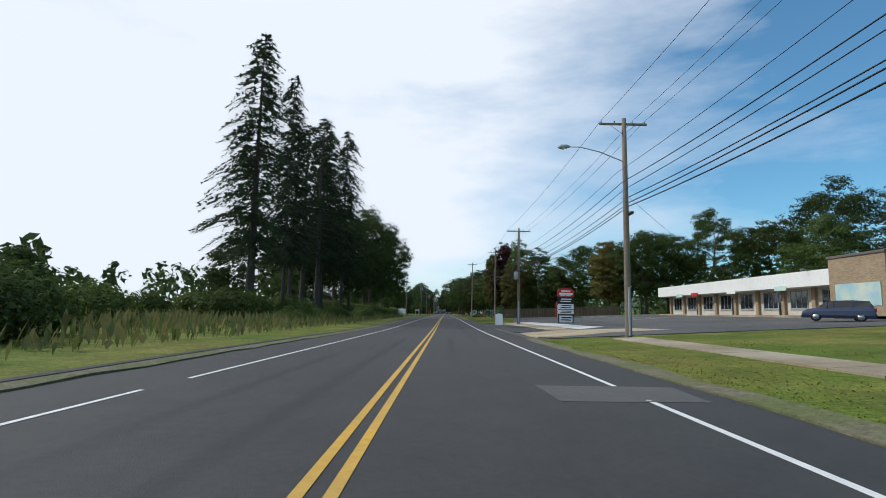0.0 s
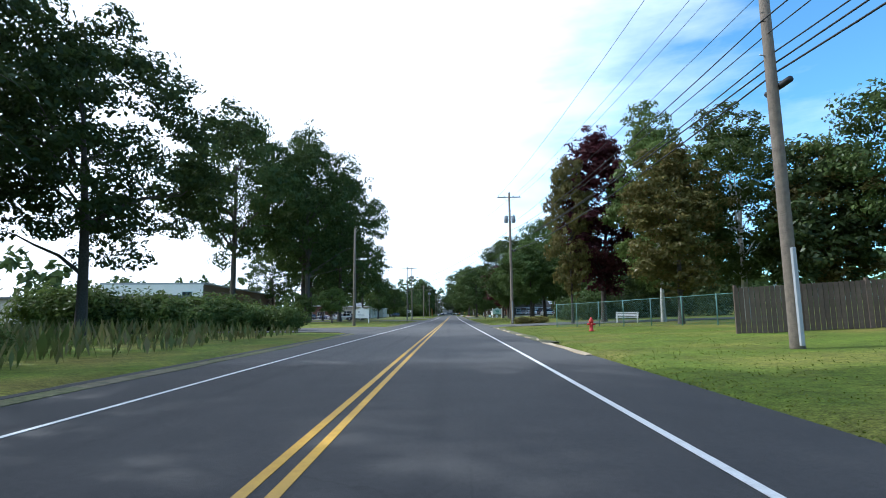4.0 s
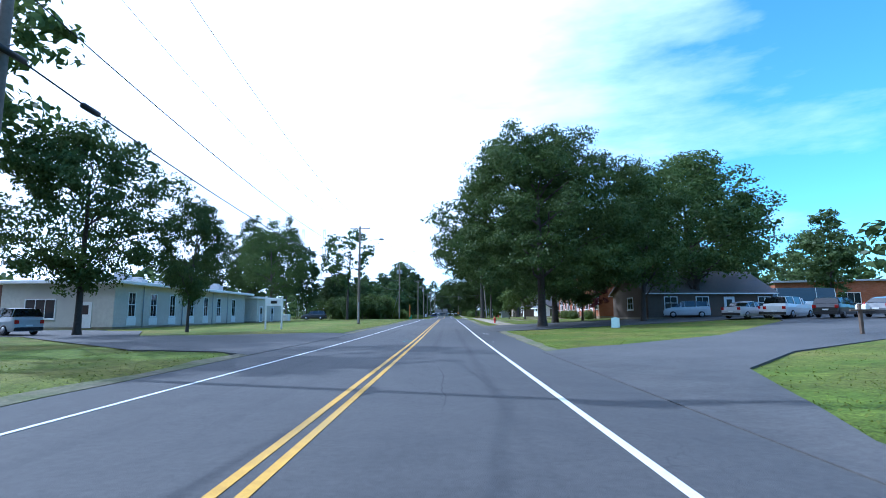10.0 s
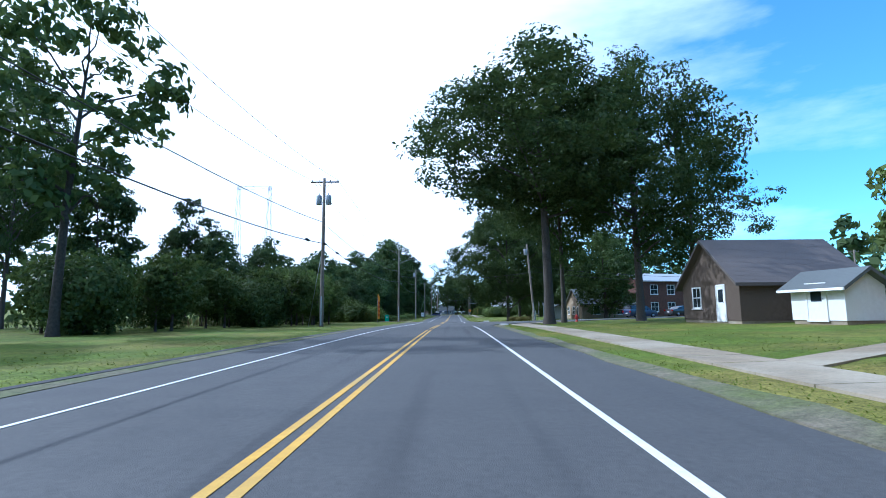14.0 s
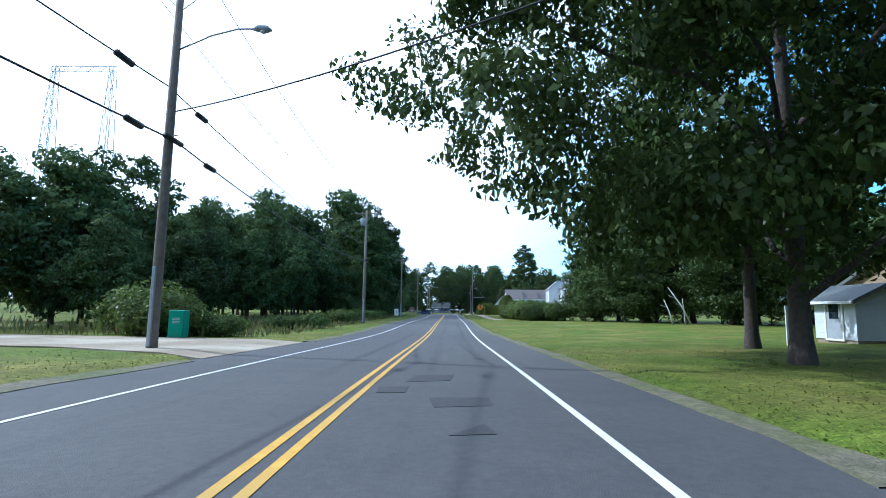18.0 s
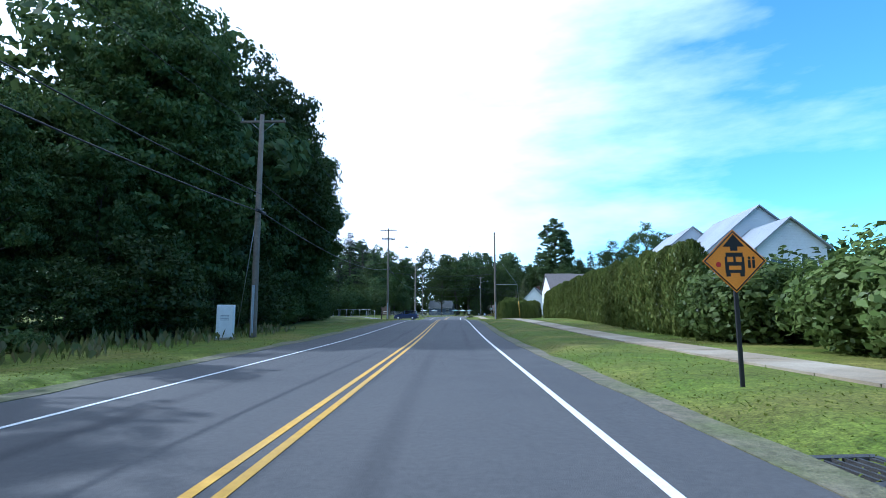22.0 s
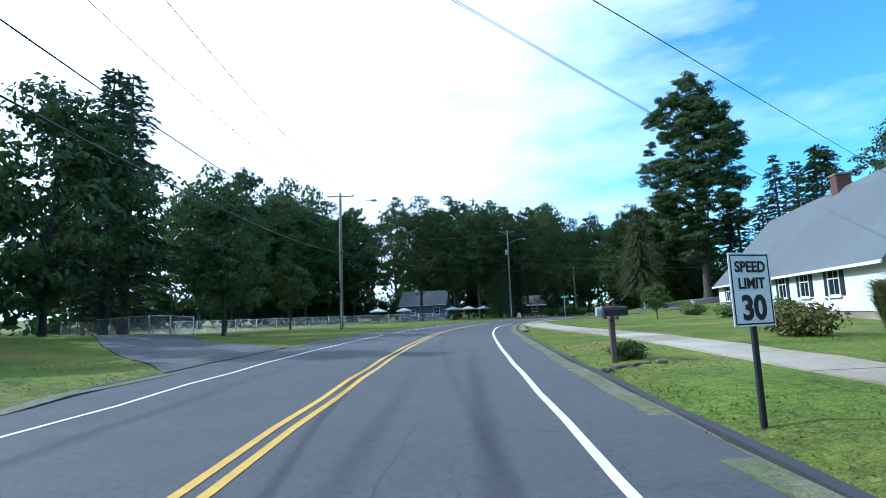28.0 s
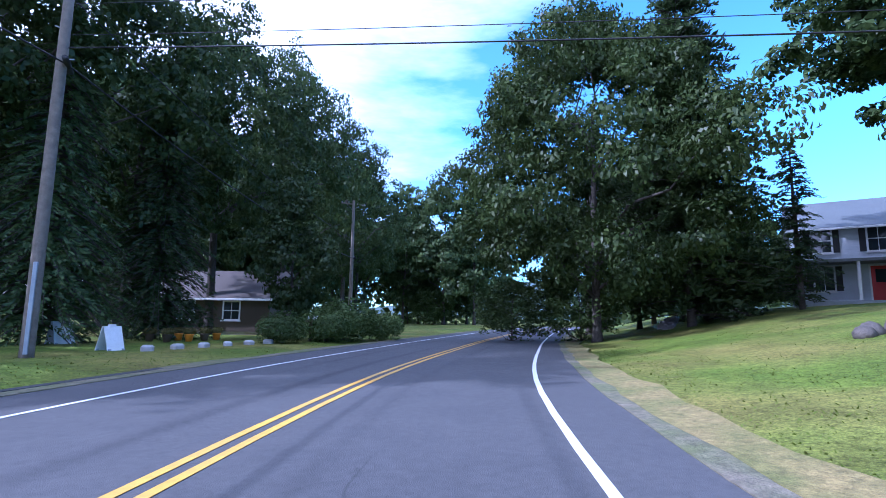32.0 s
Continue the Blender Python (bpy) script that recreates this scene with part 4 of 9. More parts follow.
def leaf_cards(rng, pos, out, size, long=1.5, up=0.25):
    """Pointed leaf cards at pos, facing partly outwards. Returns n x 4 x 3."""
    n = len(pos)
    nor = out * 0.85 + rng.normal(0, 0.48, (n, 3)) + np.array([0, 0, up])
    nor /= np.linalg.norm(nor, axis=1)[:, None] + 1e-9
    t = rng.normal(0, 1, (n, 3))
    t -= (t * nor).sum(1)[:, None] * nor
    t /= np.linalg.norm(t, axis=1)[:, None] + 1e-9
    b = np.cross(nor, t)
    s = (size * rng.uniform(0.6, 1.35, n))[:, None]
    bend = nor * s * 0.18
    return np.stack([pos - t * s * 0.5 * long, pos + b * s * 0.42 + bend, pos + t * s * 0.5 * long, pos - b * s * 0.42 + bend], 1)


def limb(b, p0, p1, r0, r1, rng, wob=0.05, n=5, sides=6):
    p0, p1 = np.array(p0, float), np.array(p1, float)
    L = np.linalg.norm(p1 - p0)
    pts = [p0 + (p1 - p0) * t + (rng.normal(0, wob * L, 3) * math.sin(math.pi * t) if 0 < t < 1 else 0) + np.array([0, 0, 0.06 * L * math.sin(math.pi * t)]) for t in np.linspace(0, 1, n)]
    b.tube(pts, list(np.linspace(r0, r1, n)), sides, caps=False)


def broad_tree(seed, h, w, base, clumps, leaves, size, trunk, shape="dome", leaf=None, bark=None, spread=0.11, stems=1):
    """Trunk and crown of a broad-leaved tree. w: crown width, base: height of its underside."""
    rng = np.random.default_rng(seed)
    tb = Build()
    C, R = [], []
    mid, up = (base + h) / 2, (h - base) / 2
    while len(C) < clumps:
        d = rng.normal(0, 1, 3)
        d /= np.linalg.norm(d)
        r = rng.uniform(0.35, 1.0) ** 0.45
        p = d * r
        k = (p[2] + 1) / 2
        wide = {"dome": 0.62 + 0.75 * math.sin(math.pi * min(1, k * 0.8 + 0.18)) - 0.35, "egg": 1.05 - 0.45 * k, "tall": 0.9 - 0.3 * abs(k - 0.35), "vase": 0.55 + 0.5 * k, "round": 0.35 + 0.82 * math.sin(math.pi * min(1, k * 0.75 + 0.22))}[shape]
        ang = math.atan2(d[1], d[0])
        wide *= 1 + 0.16 * math.sin(2 * ang + seed) + 0.13 * math.sin(3 * ang + 2.1 * seed + 5 * k)
        c = np.array([p[0] * w / 2 * wide, p[1] * w / 2 * wide, mid + p[2] * up * 0.9])
        C.append(c)
        R.append(spread * min(w, h) * rng.uniform(0.65, 1.3))
    C, R = np.array(C), np.array(R)
    tr = trunk
    for s in range(stems):
        lean = rng.normal(0, 0.03 * h, 2)
        foot = rng.normal(0, 0.35, 2) if stems > 1 else np.zeros(2)
        top = np.array([foot[0] + lean[0], foot[1] + lean[1], base + (h - base) * 0.62])
        zz = np.array([-0.25, 0.0, 0.05, 0.16, 0.5, 1.0])
        path = [(foot[0] + lean[0] * t * max(t, 0), foot[1] + lean[1] * t * max(t, 0), max(t * top[2], -0.3)) for t in zz]
        tb.tube(path, [tr * 1.75, tr * 1.5, tr * 1.15, tr, tr * 0.8, tr * 0.28], 9, caps=False)
        for i in rng.choice(len(C), min(len(C), 16 if stems == 1 else 8), replace=False):
            z = float(np.clip(C[i][2] - 0.45 * np.linalg.norm(C[i][:2]) - 0.5, base * 0.6, top[2] * 0.97))
            f = z / max(top[2], 0.1)
            start = (foot[0] + lean[0] * f * f, foot[1] + lean[1] * f * f, z)
            limb(tb, start, C[i], tr * (0.5 - 0.25 * f), tr * 0.06, rng)
    which = rng.choice(len(C), leaves, p=R ** 2 / (R ** 2).sum())
    # every clump is a handful of flattened sprays with gaps between them
    sprays = rng.normal(0, 1, (len(C), 9, 3))
    sprays /= np.linalg.norm(sprays, axis=2)[:, :, None]
    o = sprays[which, rng.integers(0, 9, leaves)]
    d = rng.normal(0, 1, (leaves, 3))
    d /= np.linalg.norm(d, axis=1)[:, None]
    r = rng.uniform(0, 1, leaves) ** 0.5 * 0.48
    flat = np.array([1.15, 1.15, 0.8])
    pos = C[which] + (o * (0.78 * R[which])[:, None] + d * (r * R[which])[:, None] * np.array([1.1, 1.1, 0.75])) * flat
    face = o * 0.7 + d * 0.45
    me = quads(leaf_cards(rng, pos, face / np.linalg.norm(face, axis=1)[:, None], size), "crown", leaf)
    return tb.mesh("trunk", bark or M_BARK), me


def spruce(seed, h, w, bare, leaf, levels=44, droop=0.35, sparse=0.2, card=0.62, trunk=0.28, plume=False, taper=0.62, thick=13):
    """Trunk and needle boughs of a conifer, in uneven whorls with gaps."""
    rng = np.random.default_rng(seed)
    tb = Build()
    tb.tube([(0, 0, -0.3), (0, 0, h * 0.3), (0.02 * h * rng.normal() * 0.3, 0, h * 0.7), (0, 0, h)], [trunk * 1.2, trunk, trunk * 0.6, 0.03], 8, caps=False)
    cards = []
    for i in range(levels):
        f = (i + rng.uniform(-0.3, 0.3)) / levels
        z = bare + (h - bare) * f
        reach = w / 2 * (1 - f) ** taper * (1.0 if f > 0.12 else 0.6 + 3 * f) + 0.25
        for k in range(rng.integers(4, 8)):
            if rng.uniform() < sparse:
                continue
            a, L = rng.uniform(0, 2 * math.pi), reach * rng.uniform(0.55, 1.15)
            di = np.array([math.cos(a), math.sin(a), 0])
            sd = np.array([-di[1], di[0], 0])
            end = di * L + np.array([0, 0, -droop * L * rng.uniform(0.5, 1.3) + 0.1])
            tb.tube([(0, 0, z), tuple(end * 0.5 + np.array([0, 0, z + 0.06 * L])), tuple(end + np.array([0, 0, z]))], [0.05, 0.03, 0.01], 4, caps=False)
            n = max(9, int(L * (thick if not plume else 16)))
            for t in rng.uniform(0.18, 1.0, n):
                q = end * t + np.array([0, 0, z + 0.12 * L * math.sin(math.pi * t)])
                side = rng.choice([-1, 1])
                ln = card * 0.82 * rng.uniform(0.6, 1.3) * (1.15 - 0.5 * t)
                v = di * 0.55 + sd * side * rng.uniform(0.3, 1.0) + np.array([0, 0, (rng.uniform(-0.75, 0.1) if thick < 20 else rng.uniform(-1.5, -0.3)) if not plume else rng.uniform(-0.1, 0.6)])
                v /= np.linalg.norm(v)
                wv = np.cross(v, rng.normal(0, 1, 3))
                wv /= np.linalg.norm(wv)
                fat = 0.16 if thick < 20 else 0.1
                cards.append(np.stack([q, q + v * ln * 0.5 + wv * ln * fat, q + v * ln, q + v * ln * 0.5 - wv * ln * fat]))
    return tb.mesh("trunk", M_BARK), quads(np.array(cards), "crown", leaf)


def shrub(seed, h, w, leaves, size, leaf, box=False):
    rng = np.random.default_rng(seed)
    d = rng.normal(0, 1, (leaves, 3))
    d /= np.linalg.norm(d, axis=1)[:, None]
    r = rng.uniform(0, 1, leaves) ** 0.3
    lump = 1 + 0.22 * np.sin(4 * np.arctan2(d[:, 1], d[:, 0]) + seed) * np.cos(3 * d[:, 2] + seed) + 0.12 * np.sin(9 * d[:, 0] + 7 * d[:, 1] + seed)
    pos = d * (r * lump)[:, None] * np.array([w / 2, w / 2, h / 2]) + np.array([0, 0, h * 0.47])
    pos[:, 2] = np.maximum(pos[:, 2], 0.02)
    st = Build()
    for k in range(6):
        limb(st, (rng.normal(0, 0.08), rng.normal(0, 0.08), -0.1), (*rng.normal(0, w * 0.18, 2), h * rng.uniform(0.5, 0.8)), 0.03, 0.008, rng, sides=4, n=3)
    return st.mesh("stem", M_BARK), quads(leaf_cards(rng, pos, d, size), "foliage", leaf)


def column_hedge(seed, h, w, leaves, size, leaf):
    """One clipped arborvitae: a full column with upright sprays and an uneven tip."""
    rng = np.random.default_rng(seed)
    z = rng.uniform(0, 1, leaves) ** 0.9
    a = rng.uniform(0, 2 * math.pi, leaves)
    prof = np.interp(z, [0, 0.06, 0.5, 0.85, 0.96, 1.0], [0.75, 1.0, 0.98, 0.72, 0.42, 0.12]) * (1 + 0.13 * np.sin(5 * a + seed + 9 * z) + 0.08 * np.sin(11 * a - 17 * z))
    r = prof * w / 2 * rng.uniform(0.55, 1.0, leaves) ** 0.35
    d = np.stack([np.cos(a), np.sin(a), np.full(leaves, 0.25)], 1)
    pos = np.stack([np.cos(a) * r, np.sin(a) * r, z * h], 1)
    st = Build().tube([(0, 0, -0.1), (0, 0, h * 0.7)], [0.09, 0.03], 6)
    t = np.array([0, 0, 1.0]) + rng.normal(0, 0.35, (leaves, 3)) + d * 0.25
    t /= np.linalg.norm(t, axis=1)[:, None]
    b = np.cross(t, d + rng.normal(0, 0.5, (leaves, 3)))
    b /= np.linalg.norm(b, axis=1)[:, None] + 1e-9
    s = (size * rng.uniform(0.6, 1.4, leaves))[:, None]
    p = np.stack([pos - t * s * 0.6, pos + b * s * 0.33, pos + t * s * 0.7, pos - b * s * 0.33], 1)
    return st.mesh("trunk", M_BARK), quads(p, "foliage", leaf)


KINDS = {
    "oak1": broad_tree(1, 24, 18, 4.5, 120, 26000, 0.235, 0.34, "dome", L_OAK, spread=0.088),
    "oak2": broad_tree(2, 24, 16.5, 3.5, 120, 26000, 0.235, 0.34, "dome", L_OAK, spread=0.088),
    "oak3": broad_tree(3, 22, 17, 5.0, 105, 24000, 0.235, 0.32, "dome", L_OAK, spread=0.085),
    "maple1": broad_tree(4, 15, 12, 2.6, 110, 26000, 0.18, 0.24, "egg", L_MAPLE),
    "maple2": broad_tree(5, 15, 11, 2.2, 110, 26000, 0.18, 0.22, "dome", L_MAPLE),
    "maple3": broad_tree(6, 18, 19, 3.0, 190, 34000, 0.235, 0.34, "dome", L_MAPLE, spread=0.085),
    "near_maple": broad_tree(6, 18, 19, 1.6, 230, 100000, 0.155, 0.34, "egg", L_MAPLE, spread=0.075),
    "high_oak": broad_tree(37, 24, 18, 8.8, 140, 36000, 0.21, 0.3, "dome", L_OAK, spread=0.085),
    "near_dome": broad_tree(36, 18, 18, 1.4, 220, 100000, 0.18, 0.26, "round", L_OAK, spread=0.078),
    "near_pine": broad_tree(38, 30, 11.5, 3.4, 260, 120000, 0.17, 0.36, "tall", L_PINE, spread=0.075),
    "near_oak": broad_tree(3, 22, 18, 4.6, 170, 60000, 0.17, 0.22, "dome", L_OAK, spread=0.09),
    "near_wood": broad_tree(10, 18, 11, 0.4, 150, 34000, 0.19, 0.2, "egg", L_OAK, spread=0.095),
    "thicket": broad_tree(19, 6, 6.6, 0.0, 80, 8000, 0.15, 0.07, "egg", L_OAK, spread=0.13),
    "small1": broad_tree(7, 8, 7, 1.6, 55, 5200, 0.24, 0.13, "egg", L_LIGHT, spread=0.12),
    "small2": broad_tree(8, 8, 6, 1.4, 50, 5000, 0.24, 0.13, "dome", L_LIGHT, spread=0.13),
    "airy1": broad_tree(9, 17, 11, 5.0, 60, 3400, 0.34, 0.22, "vase", L_MAPLE, spread=0.085),
    "wood1": broad_tree(10, 18, 11, 1.2, 85, 9500, 0.34, 0.2, "egg", L_FAR, spread=0.12),
    "wood2": broad_tree(11, 20, 10, 1.0, 85, 9500, 0.34, 0.2, "tall", L_FAR, spread=0.12),
    "wood3": broad_tree(12, 16, 11, 0.8, 85, 9500, 0.34, 0.2, "dome", L_FAR, spread=0.13),
    "purple1": broad_tree(13, 15, 10, 2.6, 100, 19000, 0.20, 0.24, "egg", L_PURP),
    "purple2": broad_tree(14, 19, 7.5, 1.6, 190, 34000, 0.19, 0.22, "tall", L_PURP),
    "yellow1": broad_tree(15, 15, 8, 1.5, 110, 22000, 0.19, 0.2, "tall", L_AUT),
    "birch1": broad_tree(16, 17, 9, 1.2, 130, 26000, 0.17, 0.13, "tall", L_LIGHT, M_BIRCH, spread=0.1, stems=3),
    "ivy1": broad_tree(17, 22, 10, 0.4, 110, 16000, 0.29, 0.3, "tall", L_OAK, spread=0.11),
    "ivy2": broad_tree(18, 14, 11, 0.3, 100, 15000, 0.26, 0.25, "egg", L_MAPLE, spread=0.13),
    "spruce1": spruce(21, 29, 12, 6.5, L_SPR, 74, 0.5, 0.24, 0.66, taper=0.5),
    "spruce2": spruce(22, 28, 10, 7.5, L_SPR, 50, 0.3, 0.36, 0.66, taper=0.45),
    "spruce3": spruce(23, 17, 8, 1.0, L_SPR, 46, 0.2, 0.05, 0.62),
    "pine1": spruce(24, 27, 16, 0.8, L_PINE, 74, 0.12, 0.05, 0.95, 0.36, True, 0.42),
    "weeper": spruce(27, 18, 9, 3.6, L_WEEP, 110, 0.55, 0.12, 0.55, 0.18, False, 0.5, 32),
    "pine2": spruce(25, 18, 10, 0.9, L_PINE, 120, 0.6, 0.06, 0.55, 0.2, False),
    "shrub1": shrub(31, 2.4, 3.2, 4600, 0.115, L_MAPLE),
    "shrub2": shrub(32, 1.8, 2.6, 4600, 0.10, L_LIGHT),
    "shrub3": shrub(33, 3.2, 3.6, 5600, 0.125, L_OAK),
    "shrub4": shrub(34, 0.9, 1.5, 1300, 0.09, L_LIGHT),
    "shrub5": shrub(35, 0.7, 1.2, 1000, 0.07, L_AUT),
    "arb1": column_hedge(41, 4.4, 1.9, 5200, 0.165, L_ARB),
    "arb2": column_hedge(42, 4.6, 1.8, 5200, 0.165, L_ARB),
    "arb3": column_hedge(43, 4.3, 2.0, 5200, 0.165, L_ARB),
}
SIZE = {"near_pine": 30, "near_dome": 18, "high_oak": 24, "weeper": 18, "thicket": 6, "near_maple": 18, "near_oak": 22, "near_wood": 18, "oak1": 24, "oak2": 24, "oak3": 22, "maple1": 15, "maple2": 15, "maple3": 18, "small1": 8, "small2": 8, "airy1": 17, "wood1": 18, "wood2": 20, "wood3": 16,
        "purple1": 15, "purple2": 19, "yellow1": 15, "birch1": 17, "ivy1": 22, "ivy2": 14, "spruce1": 29, "spruce2": 28, "spruce3": 17, "pine1": 27, "pine2": 18,
        "shrub1": 2.4, "shrub2": 1.8, "shrub3": 3.2, "shrub4": 0.9, "shrub5": 0.7, "arb1": 4.4, "arb2": 4.6, "arb3": 4.3}
plant_rng = random.Random(7)


def plant(kind, x, y, h, label, category="tree", wide=1.0, group="", rz=None):
    a, b = KINDS[kind]
    k = h / SIZE[kind]
    name = {"shrub": "shrub", "tree": "tree", "hedge": "hedge_plant"}.get(category, "tree")
    t = thing(name, x, y, label, category, plant_rng.uniform(0, 360) if rz is None else rz, group=group, scale=(k * wide, k * wide, k))
    part(a.name.split(".")[0], a, None, t)
    part(b.name.split(".")[0], b, None, t)
    return t


D_OAK = "tall dark green oak with a broad leafy crown"
D_MAPLE = "rounded green maple with a short trunk on the lawn"
D_SPRUCE = "tall dark spruce with drooping ragged boughs"
D_WOOD = "dense green woodland tree at the edge of the woods"
D_SHRUB = "wild green roadside bush"
# first stretch
for k, x, y, h, w in (("spruce1", -21.2, 57, 34, 0.85), ("spruce1", -20.2, 66, 33, 0.62), ("spruce2", -21.5, 73, 29, 1.0), ("spruce2", -20.4, 84, 34, 0.95), ("spruce1", -22.2, 93.5, 37, 0.8),
                      ("spruce2", -23.5, 100, 33, 0.9), ("spruce2", -28, 76, 27, 0.9), ("spruce1", -19.2, 98, 37, 0.75), ("spruce2", -24.5, 90, 35, 1.1)):
    plant(k, x, y, h, D_SPRUCE, wide=w, group="spruces by the meadow")
for k, x, y, h in (("oak1", -26, 109, 23), ("oak2", -20.5, 113, 21), ("wood1", -33, 113, 18), ("wood2", -37, 112, 18), ("wood3", -30, 104, 13), ("wood1", -42, 100, 15)):
    plant(k, x, y, h, D_OAK)
for i in range(46):
    r = random.Random(100 + i)
    x, y = -r.uniform(11.5, 30), r.uniform(2, 112)
    plant(r.choice(["shrub1", "shrub2", "shrub2", "shrub2"]), x, y, r.uniform(1.1, 2.6) * (1.25 if x < -18 else 0.85), D_SHRUB, "shrub", 1.25, "bushes in the meadow")
for x, y, h in ((-16, 12, 2.6), (-13.5, 15.5, 2.2), (-17, 20, 3.0), (-13, 8, 2.0), (-20, 17, 3.2), (-24, 26, 3.0), (-28, 20, 3.0), (-15, 4, 2.4)):
    plant("shrub1", x, y, h, "tall grey-green meadow bush", "shrub", 1.4, "bushes in the meadow")
for k, x, y, h in (("wood1", -70, 60, 12), ("wood3", -62, 75, 10), ("wood3", -80, 95, 12), ("wood2", -58, 40, 9), ("small1", -34, 24, 7)):
    plant(k, x, y, h, "distant green tree beyond the meadow")
for k, x, y, h in (("maple1", 46, 104, 17), ("oak2", 52, 98, 21), ("maple2", 38, 110, 16), ("maple1", 31, 112, 16), ("maple2", 60, 92, 18), ("oak1", 66, 84, 23), ("maple1", 58, 76, 15), ("spruce3", 64, 70, 20), ("spruce3", 58, 64, 16), ("maple1", 40, 100, 17), ("yellow1", 34, 104, 16), ("wood3", 62, 58, 12), ("wood1", 25, 116, 12), ("wood2", 70, 66, 16)):
    plant(k, x, y, h, "green tree behind the wooden fence and shops", wide=1.0)
for k, x, y, h, w, d in (("yellow1", 16.8, 118, 13, 1.0, "tall tree with yellowing leaves"), ("yellow1", 12.7, 131.6, 17, 0.5, "narrow tree with yellowing leaves"),
                         ("purple2", 16.2, 133.5, 20, 1.05, "tall copper beech with dark purple leaves"), ("birch1", 19.3, 127, 20, 0.85, "white-barked birch clump with green leaves"),
                         ("birch1", 23, 121, 17, 1.1, "white-barked birch clump with green leaves"), ("yellow1", 26, 116, 12, 1.1, "tree turning orange in late summer"),
                         ("small2", 21.5, 132.5, 7, 1.2, "dense green garden tree behind the fence")):
    plant(k, x, y, h, d, wide=w)
for i in range(15):
    r = random.Random(1300 + i)
    plant(r.choice(["shrub1", "shrub2"]), -11.6 - i * 1.15 + r.uniform(-0.4, 0.4), 124.2 - i * 0.3 + r.uniform(-0.5, 0.9), r.uniform(1.6, 2.5) + 0.09 * i, "grey-green wild bush behind the corner kerb", "shrub", 1.1, "bushes at the side road")
# second stretch, left
for k, x, y, h, w in (("oak1", -25.5, 178, 38, 0.85), ("oak2", -29, 187, 40, 0.85), ("oak3", -36.6, 171, 40, 0.82), ("oak2", -22.6, 192, 34, 0.78), ("oak1", -32, 203, 34, 0.85)):
    plant(k, x, y, h, D_OAK, wide=w, group="oaks by the brick building")
for k, x, y, h in (("small2", -19.5, 172, 6.5), ("small1", -23, 168, 5)):
    plant(k, x, y, h, "bushy green sapling below the oaks")
for k, x, y, h, w in (("oak3", -33, 219, 20, 0.8), ("airy1", -25.4, 236, 22, 1.0), ("oak1", -31.8, 309, 19.5, 0.9), ("maple2", -22, 245, 15, 0.9), ("airy1", -31, 229, 15, 1.0), ("maple1", -36, 240, 13, 0.9), ("maple2", -17.5, 250, 11, 0.6), ("oak2", -45, 215, 22, 0.9), ("oak3", -23.5, 214, 24, 0.85)):
    plant(k, x, y, h, D_MAPLE, wide=w)
for k, x, y, h, w in (("airy1", -18.4, 314.5, 19.2, 0.9), ("oak2", -44.5, 331, 25.5, 0.7), ("oak1", -35.9, 331, 24.5, 0.5), ("oak3", -47, 341, 22, 0.9), ("wood2", -33, 338, 19, 0.8), ("wood1", -55, 330, 17, 1.0), ("wood3", -64, 335, 15, 1.0), ("wood2", -28, 345, 15, 0.8), ("wood1", -72, 350, 14, 1.0), ("wood1", -24, 358, 12, 1.0), ("wood3", -28, 352, 12, 1.0), ("wood2", -33, 360, 13, 1.0)):
    plant(k, x, y, h, "tall green tree beyond the lawn", wide=w)
for i in range(30):
    r = random.Random(300 + i)
    plant(r.choice(["small1", "small2", "shrub3"]), -r.uniform(14, 27), 316 + i * 1.55 + r.uniform(-1, 1), r.uniform(3.8, 5.6) + (1.5 if i > 19 else 0), "small green tree in a dense roadside row", wide=0.95, group="row of small trees")
for x, y, h in ((-13.6, 337, 5.2), (-14.2, 340.5, 6.0), (-13.4, 344, 5.4), (-14.6, 347.5, 6.4), (-13.5, 351, 5.6), (-14.4, 354.5, 6.2), (-15.0, 334, 5.6)):
    plant("small1", x, y, h, "small dark green tree in a row along the verge", wide=0.85, group="row of small trees")
# second stretch, right
for k, x, y, h, w in (("maple1", 30, 163, 12, 1.0), ("maple2", 27.5, 172, 13, 1.0), ("maple1", 20.3, 188, 21, 0.95), ("maple2", 13.4, 189.5, 18.5, 0.95), ("maple2", 14.2, 200.5, 13.5, 1.0), ("maple1", 19.5, 198, 15, 1.0),
                      ("maple2", 16.4, 181, 16, 1.0), ("maple1", 21.0, 180.5, 17.2, 0.85), ("ivy2", 23.5, 179, 11.5, 0.95), ("maple1", 16.2, 207.3, 13.5, 0.85), ("spruce3", 28.5, 160, 13.5, 0.8), ("spruce3", 33.5, 158, 15, 0.9), ("wood1", 40, 158, 14, 1.0), ("wood3", 33, 165, 12, 1.0)):
    plant(k, x, y, h, D_MAPLE, wide=w, group="maples by the car park")
plant("purple1", 14.0, 210.6, 14.5, "copper-leaved maple with dark purple foliage on the lawn", wide=1.0)
plant("purple1", 21, 280, 7, "small copper-leaved tree beside the dark house", wide=0.8)
for x, y, h, w in ((18, 146, 3.6, 1.3), (20.5, 148, 4.2, 1.3), (23, 146, 4.6, 1.3), (16.5, 150, 3.0, 1.2), (25.5, 149, 4.8, 1.4), (28.5, 146, 5, 1.4), (22, 152, 5.0, 1.4), (32, 143, 5, 1.4)):
    plant("shrub3", x, y, h, "dense dark green hedge bush by the driveway", "shrub", w)
